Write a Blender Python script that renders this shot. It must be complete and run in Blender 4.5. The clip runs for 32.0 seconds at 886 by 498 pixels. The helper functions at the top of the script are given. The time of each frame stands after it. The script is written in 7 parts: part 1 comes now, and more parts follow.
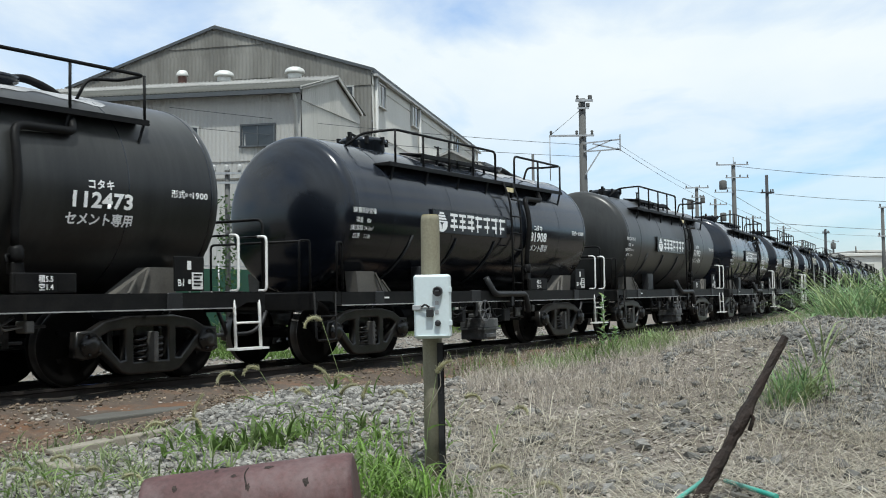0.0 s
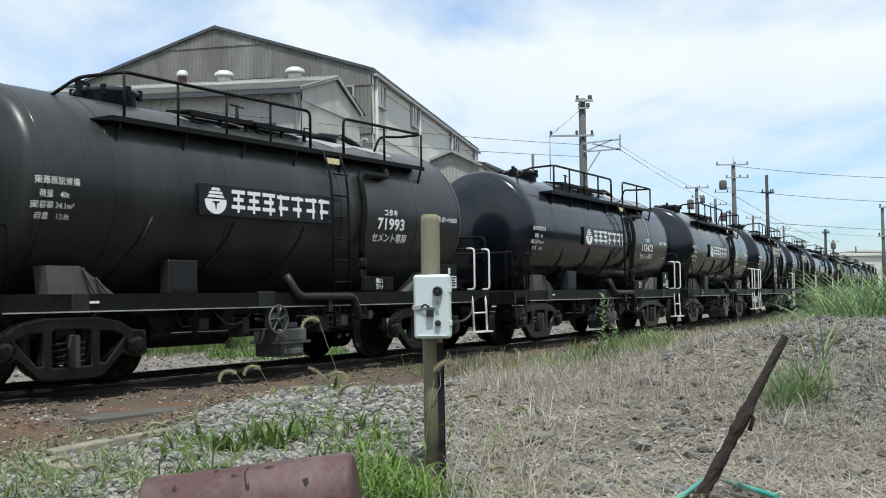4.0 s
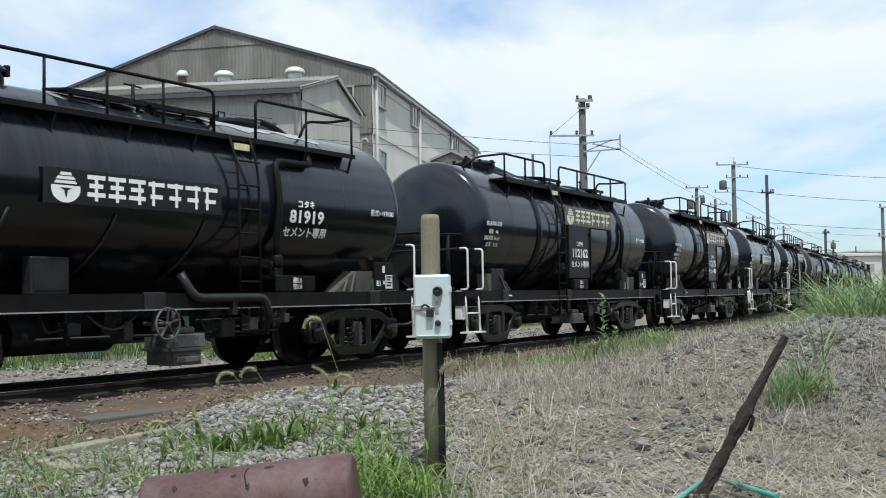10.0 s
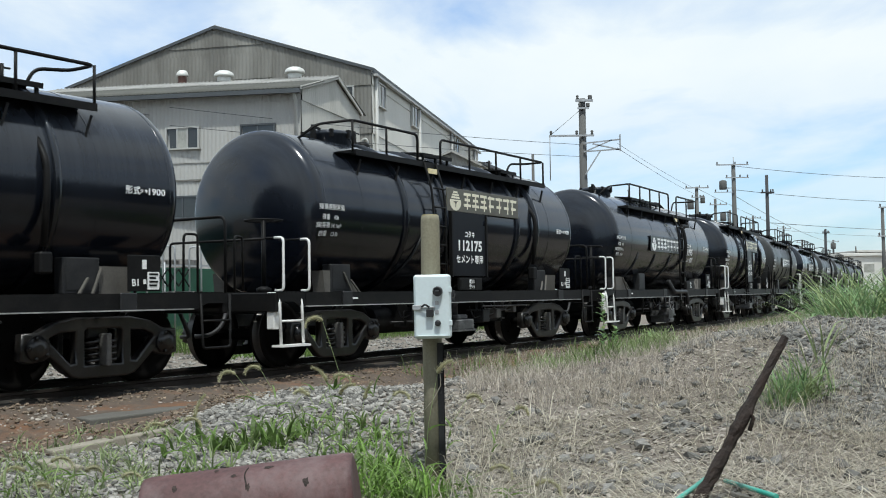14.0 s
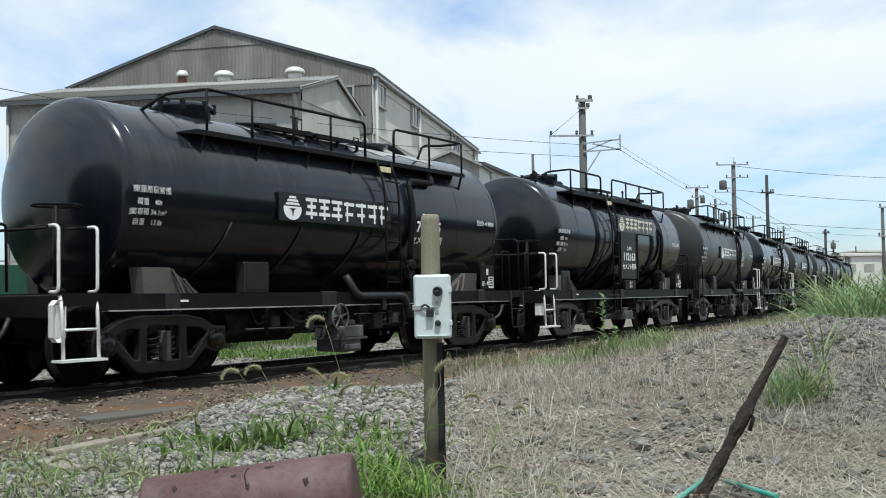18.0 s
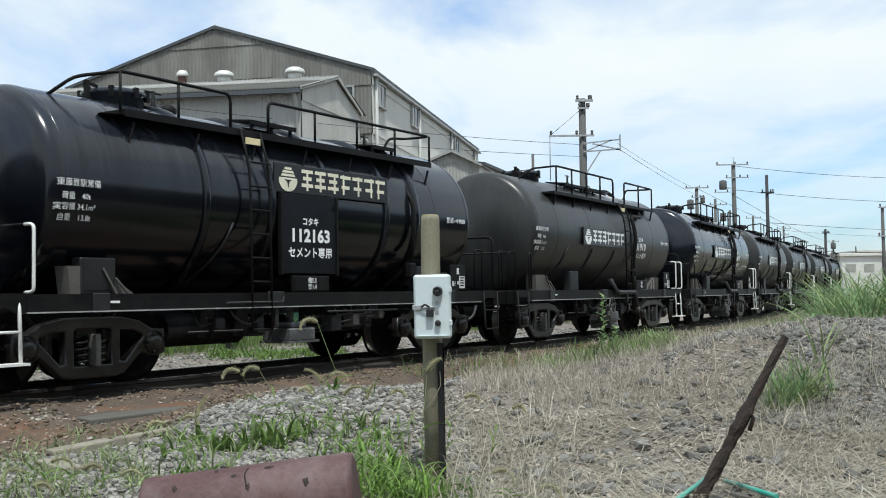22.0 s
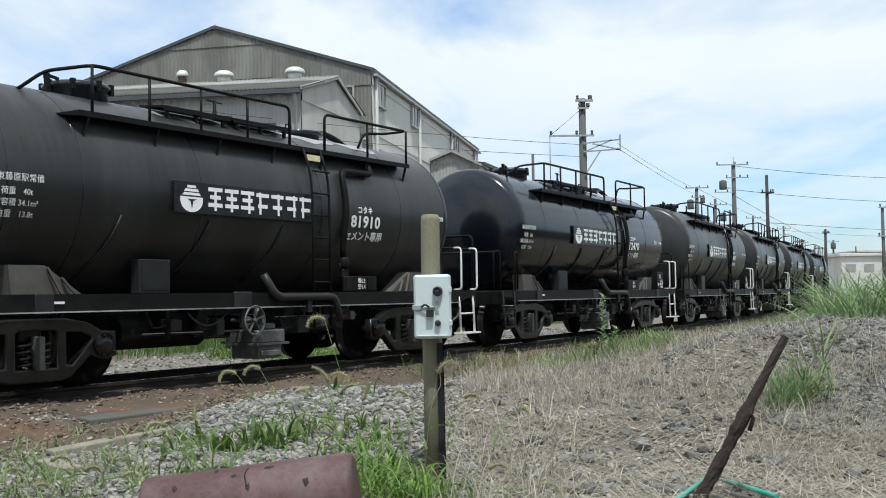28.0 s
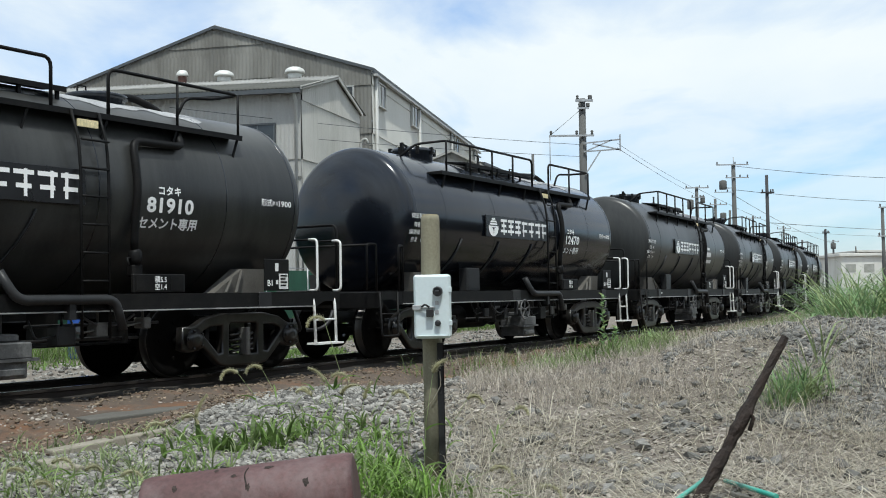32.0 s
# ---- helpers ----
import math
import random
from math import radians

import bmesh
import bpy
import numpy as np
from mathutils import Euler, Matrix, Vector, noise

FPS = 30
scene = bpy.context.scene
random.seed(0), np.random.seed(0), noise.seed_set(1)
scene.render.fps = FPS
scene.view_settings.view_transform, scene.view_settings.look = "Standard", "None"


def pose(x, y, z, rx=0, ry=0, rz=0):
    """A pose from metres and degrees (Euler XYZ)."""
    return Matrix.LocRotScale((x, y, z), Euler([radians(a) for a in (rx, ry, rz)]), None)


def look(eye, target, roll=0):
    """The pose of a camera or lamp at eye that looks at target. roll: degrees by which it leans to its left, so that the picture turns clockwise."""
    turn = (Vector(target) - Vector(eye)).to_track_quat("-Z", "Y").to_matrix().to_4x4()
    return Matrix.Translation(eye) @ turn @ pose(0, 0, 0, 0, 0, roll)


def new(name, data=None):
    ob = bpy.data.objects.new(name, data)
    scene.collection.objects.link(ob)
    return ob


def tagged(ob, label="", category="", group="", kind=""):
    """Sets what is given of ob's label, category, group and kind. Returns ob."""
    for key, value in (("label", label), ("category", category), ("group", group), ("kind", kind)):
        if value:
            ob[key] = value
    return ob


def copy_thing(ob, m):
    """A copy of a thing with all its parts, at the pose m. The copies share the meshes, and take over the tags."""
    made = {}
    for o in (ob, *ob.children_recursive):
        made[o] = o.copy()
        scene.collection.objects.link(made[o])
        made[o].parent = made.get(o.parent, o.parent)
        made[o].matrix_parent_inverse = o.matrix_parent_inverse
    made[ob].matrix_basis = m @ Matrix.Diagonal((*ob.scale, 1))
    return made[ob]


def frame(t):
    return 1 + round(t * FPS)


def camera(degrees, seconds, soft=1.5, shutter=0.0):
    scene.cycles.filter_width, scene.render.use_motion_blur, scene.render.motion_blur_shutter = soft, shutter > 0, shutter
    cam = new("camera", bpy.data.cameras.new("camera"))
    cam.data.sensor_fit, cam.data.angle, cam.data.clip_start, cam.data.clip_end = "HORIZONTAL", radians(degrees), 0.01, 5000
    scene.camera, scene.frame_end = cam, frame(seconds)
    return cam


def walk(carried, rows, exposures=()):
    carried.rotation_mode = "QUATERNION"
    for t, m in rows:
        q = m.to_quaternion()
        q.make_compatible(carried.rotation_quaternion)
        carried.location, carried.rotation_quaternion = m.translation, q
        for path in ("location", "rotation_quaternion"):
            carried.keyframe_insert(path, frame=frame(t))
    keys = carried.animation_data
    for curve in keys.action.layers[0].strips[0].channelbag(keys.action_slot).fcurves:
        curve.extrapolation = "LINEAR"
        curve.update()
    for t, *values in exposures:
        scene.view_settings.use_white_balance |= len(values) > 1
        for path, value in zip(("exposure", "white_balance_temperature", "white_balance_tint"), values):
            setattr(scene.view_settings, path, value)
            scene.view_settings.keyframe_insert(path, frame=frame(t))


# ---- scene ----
# ---------------------------------------------------------------- camera
EYE = Vector((0.0, 0.0, 0.90))
TILT = radians(2.49)
cam = camera(44.5, 32.0, soft=1.0, shutter=0.1)
CAM_POSE = look(EYE, EYE + Vector((0, math.cos(TILT), math.sin(TILT))), -0.89)
walk(cam, [(0.0, CAM_POSE), (32.0, CAM_POSE)], exposures=[(0.0, 0.0, 6250, 3), (32.0, 0.0, 6250, 3)])

# ---------------------------------------------------------------- world, sun
SUN_UP, SUN_SIDE = radians(66), radians(172)      # elevation; azimuth clockwise from +y
world = bpy.data.worlds.new("sky")
scene.world = world
world.use_nodes = True


def build_sky():
    nt = world.node_tree
    nt.nodes.clear()
    out = nt.nodes.new("ShaderNodeOutputWorld")
    bg = nt.nodes.new("ShaderNodeBackground")
    sky = nt.nodes.new("ShaderNodeTexSky")
    sky.sky_type, sky.sun_disc = "NISHITA", False
    sky.sun_elevation, sky.sun_rotation = SUN_UP, SUN_SIDE
    sky.air_density, sky.dust_density, sky.ozone_density = 1.0, 1.2, 1.5
    gain = nt.nodes.new("ShaderNodeVectorMath")
    gain.operation = "MULTIPLY"
    gain.inputs[1].default_value = (1.24, 1.48, 1.80)
    co = nt.nodes.new("ShaderNodeTexCoord")
    mp = nt.nodes.new("ShaderNodeMapping")
    mp.inputs["Scale"].default_value = (0.55, 0.30, 1.0)
    mp.inputs["Location"].default_value = (1.62, 0.0, 3.1)
    # clouds lie on a layer overhead: the way to the sky, cut with a level plane
    sep = nt.nodes.new("ShaderNodeSeparateXYZ")
    up = nt.nodes.new("ShaderNodeMath")
    up.operation, up.use_clamp = "MAXIMUM", False
    up.inputs[1].default_value = 0.0
    lift = nt.nodes.new("ShaderNodeMath")
    lift.inputs[1].default_value = 0.11
    flat = nt.nodes.new("ShaderNodeCombineXYZ")
    layer = nt.nodes.new("ShaderNodeVectorMath")
    layer.operation = "DIVIDE"
    den = nt.nodes.new("ShaderNodeCombineXYZ")
    den.inputs[2].default_value = 1.0
    n1 = nt.nodes.new("ShaderNodeTexNoise")
    n1.inputs["Scale"].default_value, n1.inputs["Detail"].default_value = 2.6, 7
    n1.inputs["Roughness"].default_value, n1.inputs["Distortion"].default_value = 0.52, 0.35
    ramp = nt.nodes.new("ShaderNodeValToRGB")
    ramp.color_ramp.elements[0].color = (0.10, 0.10, 0.10, 1)
    ramp.color_ramp.elements[0].position, ramp.color_ramp.elements[1].position = 0.29, 0.54
    n2 = nt.nodes.new("ShaderNodeTexNoise")
    n2.inputs["Scale"].default_value, n2.inputs["Detail"].default_value = 5.0, 5
    shade = nt.nodes.new("ShaderNodeValToRGB")
    shade.color_ramp.elements[0].position, shade.color_ramp.elements[1].position = 0.3, 0.7
    shade.color_ramp.elements[0].color = (8.4, 8.8, 9.3, 1)
    shade.color_ramp.elements[1].color = (9.1, 9.25, 9.5, 1)
    mix = nt.nodes.new("ShaderNodeMixRGB")
    ln = nt.links.new
    ln(co.outputs["Generated"], sep.inputs[0])
    ln(sep.outputs["Z"], up.inputs[0])
    ln(up.outputs[0], lift.inputs[0])
    ln(sep.outputs["X"], flat.inputs[0])
    ln(sep.outputs["Y"], flat.inputs[1])
    ln(lift.outputs[0], den.inputs[0])
    ln(lift.outputs[0], den.inputs[1])
    ln(flat.outputs[0], layer.inputs[0])
    ln(den.outputs[0], layer.inputs[1])
    ln(layer.outputs["Vector"], mp.inputs["Vector"])
    ln(mp.outputs["Vector"], n1.inputs["Vector"])
    ln(mp.outputs["Vector"], n2.inputs["Vector"])
    ln(n1.outputs["Fac"], ramp.inputs["Fac"])
    ln(n2.outputs["Fac"], shade.inputs["Fac"])
    ln(sky.outputs["Color"], gain.inputs[0])
    # fewer clouds low down, as in the clip's fair-weather sky
    low = nt.nodes.new("ShaderNodeMapRange")
    low.interpolation_type = "SMOOTHSTEP"
    low.inputs["From Min"].default_value, low.inputs["From Max"].default_value = 0.04, 0.21
    low.inputs["To Min"].default_value, low.inputs["To Max"].default_value = 0.45, 1.0
    cover = nt.nodes.new("ShaderNodeMath")
    cover.operation = "MULTIPLY"
    ln(sep.outputs["Z"], low.inputs["Value"])
    ln(ramp.outputs["Color"], cover.inputs[0])
    ln(low.outputs["Result"], cover.inputs[1])
    ln(cover.outputs[0], mix.inputs["Fac"])
    ln(gain.outputs["Vector"], mix.inputs["Color1"])
    ln(shade.outputs["Color"], mix.inputs["Color2"])
    ln(mix.outputs["Color"], bg.inputs["Color"])
    bg.inputs["Strength"].default_value = 0.105
    ln(bg.outputs["Background"], out.inputs["Surface"])


build_sky()
sun = new("sun", bpy.data.lights.new("sun", "SUN"))
sun.data.energy, sun.data.angle, sun.data.color = 3.55, radians(0.6), (1.0, 0.96, 0.9)
sun.matrix_world = look((0, 0, 0), (-math.sin(SUN_SIDE) * math.cos(SUN_UP), -math.cos(SUN_SIDE) * math.cos(SUN_UP), -math.sin(SUN_UP)))

# ---------------------------------------------------------------- the track's line
TURN, DIST = radians(35.21), 10.39
TRAVEL = [0.0, 3.92, 7.81, 11.7, 15.59, 19.47, 23.3, 27.08, 30.83, 34.66, 38.5, 42.32, 46.1, 49.84, 53.53, 57.12, 60.58, 63.94, 67.23, 70.4, 73.38, 76.16, 78.73, 81.09, 83.26, 85.21, 86.95, 88.51, 89.9, 91.12, 92.14, 92.96, 93.54]


def line_table():
    """The line's course: straight, a curve of 194 m, then nearly straight; arc, along, off and heading."""
    g = np.linspace(-150, 260, 821)
    ease = lambda c: 1 / (1 + np.exp((c - g) / 2.0))
    kap = (ease(0.996) - ease(36.852)) * 5.487e-3 + (ease(36.852) - ease(90.0)) * -0.189e-3 + ease(90.0) * 0.5e-3
    step = g[1] - g[0]
    psi = np.concatenate([[0], np.cumsum((kap[1:] + kap[:-1]) / 2 * step)])
    along = g[0] + np.concatenate([[0], np.cumsum((np.cos(psi[1:]) + np.cos(psi[:-1])) / 2 * step)])
    off = np.concatenate([[0], np.cumsum((np.sin(psi[1:]) + np.sin(psi[:-1])) / 2 * step)])
    return g, along, off, psi


LINE = line_table()


def track(s, side=0.0):
    """A point of the line at arc s, side metres to the far side: x, y and the heading of the line."""
    along, off, psi = (float(np.interp(s, LINE[0], c)) for c in LINE[1:])
    a, o = along - side * math.sin(psi), DIST + off + side * math.cos(psi)
    x = a * math.sin(TURN) - o * math.cos(TURN)
    y = a * math.cos(TURN) + o * math.sin(TURN)
    return x, y, math.pi / 2 - TURN + psi


def travelled(t):
    """How far the train has come at t seconds."""
    i = min(int(t), 31)
    f = t - i
    p = [TRAVEL[max(0, min(32, j))] for j in (i - 1, i, i + 1, i + 2)]
    if i == 0:
        p[0] = 2 * p[1] - p[2]
    if i == 31:
        p[3] = 2 * p[2] - p[1]
    return 0.5 * (2 * p[1] + (p[2] - p[0]) * f + (2 * p[0] - 5 * p[1] + 4 * p[2] - p[3]) * f * f
                  + (3 * p[1] - p[0] - 3 * p[2] + p[3]) * f ** 3)


# ---------------------------------------------------------------- materials
def material(name, base, rough=0.6, metal=0.0, vary=0.25, scale=6.0, fine=60.0, bump=0.15, dirt=None, dirt_amount=0.35,
             dirt_scale=1.5, coat=0.0, spec=0.5, streak=1.0, island=0.0, rand=0.0, rough_vary=0.12, depth=0.01):
    """A surface with grain at two scales, stains, relief and gloss that varies. streak > 1 draws the stains out along z."""
    m = bpy.data.materials.new(name)
    m.use_nodes = True
    nt = m.node_tree
    b = nt.nodes["Principled BSDF"]
    ln = nt.links.new
    co = nt.nodes.new("ShaderNodeTexCoord")
    mp = nt.nodes.new("ShaderNodeMapping")
    mp.inputs["Scale"].default_value = (1, 1, 1.0 / streak)
    ln(co.outputs["Object"], mp.inputs["Vector"])
    big = nt.nodes.new("ShaderNodeTexNoise")
    big.inputs["Scale"].default_value, big.inputs["Detail"].default_value = scale, 6
    big.inputs["Roughness"].default_value = 0.62
    ln(mp.outputs["Vector"], big.inputs["Vector"])
    small = nt.nodes.new("ShaderNodeTexNoise")
    small.inputs["Scale"].default_value, small.inputs["Detail"].default_value = fine, 4
    ln(co.outputs["Object"], small.inputs["Vector"])
    lo = [max(0.0, c * (1 - vary)) for c in base]
    hi = [min(1.0, c * (1 + vary)) for c in base]
    ramp = nt.nodes.new("ShaderNodeValToRGB")
    ramp.color_ramp.elements[0].position, ramp.color_ramp.elements[1].position = 0.3, 0.7
    ramp.color_ramp.elements[0].color, ramp.color_ramp.elements[1].color = (*lo, 1), (*hi, 1)
    add = nt.nodes.new("ShaderNodeMath")
    add.operation = "MULTIPLY_ADD"
    add.inputs[1].default_value = 0.4
    ln(small.outputs["Fac"], add.inputs[0])
    half = nt.nodes.new("ShaderNodeMath")
    half.operation = "MULTIPLY"
    half.inputs[1].default_value = 0.6
    ln(big.outputs["Fac"], half.inputs[0])
    ln(half.outputs[0], add.inputs[2])
    ln(add.outputs[0], ramp.inputs["Fac"])
    col = ramp.outputs["Color"]
    if dirt:
        dn = nt.nodes.new("ShaderNodeTexNoise")
        dn.inputs["Scale"].default_value, dn.inputs["Detail"].default_value = dirt_scale, 8
        dn.inputs["Roughness"].default_value = 0.7
        ln(mp.outputs["Vector"], dn.inputs["Vector"])
        dr = nt.nodes.new("ShaderNodeValToRGB")
        dr.color_ramp.elements[0].position, dr.color_ramp.elements[1].position = 0.48, 0.72
        dr.color_ramp.elements[0].color, dr.color_ramp.elements[1].color = (0, 0, 0, 1), (dirt_amount,) * 3 + (1,)
        ln(dn.outputs["Fac"], dr.inputs["Fac"])
        mx = nt.nodes.new("ShaderNodeMixRGB")
        mx.inputs["Color2"].default_value = (*dirt, 1)
        ln(dr.outputs["Color"], mx.inputs["Fac"])
        ln(col, mx.inputs["Color1"])
        col = mx.outputs["Color"]
    for amount, source in ((island, "island"), (rand, "object")):
        if not amount:
            continue
        if source == "island":
            rv = nt.nodes.new("ShaderNodeNewGeometry").outputs["Random Per Island"]
        else:
            rv = nt.nodes.new("ShaderNodeObjectInfo").outputs["Random"]
        mr = nt.nodes.new("ShaderNodeMapRange")
        mr.inputs["To Min"].default_value, mr.inputs["To Max"].default_value = 1 - amount, 1 + amount
        ln(rv, mr.inputs["Value"])
        hs = nt.nodes.new("ShaderNodeHueSaturation")
        ln(mr.outputs["Result"], hs.inputs["Value"])
        ln(col, hs.inputs["Color"])
        col = hs.outputs["Color"]
    ln(col, b.inputs["Base Color"])
    rr = nt.nodes.new("ShaderNodeMapRange")
    rr.inputs["To Min"].default_value = max(0.03, rough - rough_vary)
    rr.inputs["To Max"].default_value = min(1.0, rough + rough_vary)
    ln(big.outputs["Fac"], rr.inputs["Value"])
    ln(rr.outputs["Result"], b.inputs["Roughness"])
    b.inputs["Metallic"].default_value = metal
    b.inputs["Specular IOR Level"].default_value = spec
    b.inputs["Coat Weight"].default_value = coat
    b.inputs["Coat Roughness"].default_value = 0.12
    if bump:
        bp = nt.nodes.new("ShaderNodeBump")
        bp.inputs["Strength"].default_value, bp.inputs["Distance"].default_value = bump, depth
        ln(add.outputs[0], bp.inputs["Height"])
        ln(bp.outputs["Normal"], b.inputs["Normal"])
    return m


def leaf_material(name, base, vary=0.4):
    m = material(name, base, 0.55, vary=0.3, scale=9, fine=40, bump=0, island=vary, spec=0.3)
    b = m.node_tree.nodes["Principled BSDF"]
    nt = m.node_tree
    out = nt.nodes["Material Output"]
    thin = nt.nodes.new("ShaderNodeBsdfTranslucent")
    nt.links.new(b.inputs["Base Color"].links[0].from_socket, thin.inputs["Color"])
    mx = nt.nodes.new("ShaderNodeMixShader")
    mx.inputs["Fac"].default_value = 0.38
    nt.links.new(b.outputs[0], mx.inputs[1])
    nt.links.new(thin.outputs[0], mx.inputs[2])
    nt.links.new(mx.outputs[0], out.inputs["Surface"])
    return m


M_BLACK = material("black_tank_paint", (0.0028, 0.0038, 0.0066), 0.16, vary=0.4, scale=1.6, fine=35, bump=0.006, dirt=(0.012, 0.015, 0.021),
                   dirt_amount=0.30, dirt_scale=0.9, streak=4.0, spec=0.42, rand=0.3, rough_vary=0.07)
M_FRAME = material("black_frame_paint", (0.0085, 0.0085, 0.0088), 0.5, vary=0.4, scale=4, fine=50, bump=0.06, dirt=(0.03, 0.027, 0.024),
                   dirt_amount=0.35, dirt_scale=2.5, spec=0.12)
M_BOGIE = material("oily_bogie_steel", (0.0075, 0.0072, 0.0068), 0.34, vary=0.5, scale=6, fine=60, bump=0.2, dirt=(0.040, 0.035, 0.031),
                   dirt_amount=0.55, dirt_scale=5.0, spec=0.55)
M_WHEEL = material("wheel_steel", (0.004, 0.0037, 0.0035), 0.7, metal=0.0, spec=0.06, vary=0.4, scale=5, fine=50, bump=0.1)
M_TREAD = material("bright_tread_steel", (0.09, 0.087, 0.084), 0.4, metal=1.0, vary=0.2, scale=5, fine=80, bump=0.05)
M_GREYBOX = material("grey_fitting_paint", (0.022, 0.0225, 0.024), 0.42, vary=0.3, scale=5, fine=50, bump=0.1, dirt=(0.05, 0.05, 0.05), dirt_amount=0.5, spec=0.2)
M_DUST = material("cement_dusted_steel", (0.12, 0.117, 0.11), 0.55, vary=0.4, scale=5, fine=60, bump=0.15, dirt=(0.03, 0.03, 0.03), dirt_amount=0.8)
M_GEAR = material("dull_grey_gear_paint", (0.055, 0.056, 0.058), 0.5, vary=0.5, scale=6, fine=60, bump=0.2, dirt=(0.24, 0.24, 0.235), dirt_amount=0.75, dirt_scale=4)
# The sunlit line on the sill's lower flange, put in as a pale base.
M_SUNLIT_FLANGE = material("sunlit_flange_edge", (0.42, 0.42, 0.41), 0.4, metal=0.2, vary=0.4, scale=4, fine=40, bump=0.05, dirt=(0.05, 0.05, 0.05), dirt_amount=0.9, dirt_scale=1.2)
M_CRADLE = material("dusty_cradle_paint", (0.095, 0.088, 0.078), 0.7, vary=0.3, scale=5, fine=60, bump=0.1, dirt=(0.05, 0.048, 0.045), dirt_amount=0.6)
M_DUSTY = material("cement_dusted_black_tank", (0.015, 0.0160, 0.0162), 0.34, vary=0.3, scale=1.6, fine=35, bump=0.01, dirt=(0.07, 0.07, 0.067), dirt_amount=0.5, dirt_scale=0.9, streak=7.0, spec=0.36, rand=0.3, rough_vary=0.08)


def cement_and_sheen(m, colour, amount):
    """Pale cement runs from the lids, plus painted sky sheen, thinning down the flanks."""
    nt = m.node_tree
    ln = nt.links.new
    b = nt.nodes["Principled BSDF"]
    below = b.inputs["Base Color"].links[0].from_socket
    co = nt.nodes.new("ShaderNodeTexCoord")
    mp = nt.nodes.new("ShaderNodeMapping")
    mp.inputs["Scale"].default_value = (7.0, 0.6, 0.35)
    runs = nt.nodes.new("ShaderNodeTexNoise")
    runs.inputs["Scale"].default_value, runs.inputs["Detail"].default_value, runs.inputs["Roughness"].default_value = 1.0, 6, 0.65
    # This height ramp brightens the upper flanks as reflected sky would.
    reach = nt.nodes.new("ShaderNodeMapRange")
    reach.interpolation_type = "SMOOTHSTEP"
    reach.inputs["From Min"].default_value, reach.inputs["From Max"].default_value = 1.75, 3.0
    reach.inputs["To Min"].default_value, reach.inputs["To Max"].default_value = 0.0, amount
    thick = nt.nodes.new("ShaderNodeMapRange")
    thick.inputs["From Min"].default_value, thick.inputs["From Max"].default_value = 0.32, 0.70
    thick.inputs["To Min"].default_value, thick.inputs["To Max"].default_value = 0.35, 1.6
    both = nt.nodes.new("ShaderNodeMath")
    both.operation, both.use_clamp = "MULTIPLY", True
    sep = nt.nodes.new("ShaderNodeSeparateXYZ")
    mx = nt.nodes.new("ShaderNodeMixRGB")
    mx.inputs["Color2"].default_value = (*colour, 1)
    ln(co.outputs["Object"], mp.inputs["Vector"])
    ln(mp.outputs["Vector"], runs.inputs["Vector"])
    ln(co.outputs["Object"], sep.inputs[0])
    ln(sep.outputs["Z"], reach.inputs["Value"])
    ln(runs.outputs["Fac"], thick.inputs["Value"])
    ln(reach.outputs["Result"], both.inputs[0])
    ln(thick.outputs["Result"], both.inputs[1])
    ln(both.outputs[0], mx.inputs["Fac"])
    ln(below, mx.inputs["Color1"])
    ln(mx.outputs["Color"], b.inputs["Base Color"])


cement_and_sheen(M_BLACK, (0.048, 0.056, 0.070), 0.44)
cement_and_sheen(M_DUSTY, (0.060, 0.061, 0.059), 0.40)
M_WHITE = material("white_rail_paint", (0.78, 0.78, 0.76), 0.45, vary=0.08, scale=6, fine=60, bump=0.03, dirt=(0.3, 0.27, 0.22), dirt_amount=0.4, dirt_scale=3)
M_MARK = material("white_marking_paint", (0.90, 0.90, 0.89), 0.5, vary=0.08, scale=8, fine=60, bump=0.0, dirt=(0.45, 0.45, 0.44), dirt_amount=0.25, dirt_scale=4)
M_CREAM = material("aged_cream_marking", (0.80, 0.76, 0.60), 0.5, vary=0.12, scale=8, fine=60, bump=0.0, dirt=(0.35, 0.33, 0.27), dirt_amount=0.4, dirt_scale=4)
M_DULLMARK = material("dulled_marking", (0.72, 0.72, 0.71), 0.6, vary=0.2, scale=8, fine=60, bump=0.0)
M_SIGN = material("sign_plate_black", (0.010, 0.010, 0.011), 0.3, vary=0.2, scale=4, fine=50, bump=0.02)
M_SIGN_OLD = material("sign_plate_weathered", (0.10, 0.095, 0.075), 0.5, vary=0.3, scale=4, fine=50, bump=0.05)
M_GOLD = material("pale_yellow_plate", (0.72, 0.62, 0.36), 0.5, vary=0.3, scale=20, fine=80, bump=0.05)
M_RAIL = material("rusty_rail", (0.022, 0.016, 0.013), 0.8, vary=0.4, scale=8, fine=60, bump=0.2)
M_RAILTOP = material("polished_rail_head", (0.45, 0.43, 0.41), 0.25, metal=1.0, vary=0.15, scale=5, fine=60, bump=0.03)
M_SLEEPER = material("weathered_sleeper_wood", (0.055, 0.043, 0.034), 0.9, vary=0.4, scale=5, fine=50, bump=0.4, rand=0.2)
M_STONE = material("grey_ballast_stone", (0.20, 0.192, 0.175), 0.9, vary=0.35, scale=20, fine=90, bump=0.35, island=0.65)
M_GREYSTONE = material("dark_grey_rubble_stone", (0.150, 0.146, 0.136), 0.9, vary=0.3, scale=20, fine=90, bump=0.3, island=0.55)
M_RUSTSTONE = material("rust_stained_ballast", (0.165, 0.128, 0.092), 0.9, vary=0.35, scale=20, fine=90, bump=0.3, island=0.55)
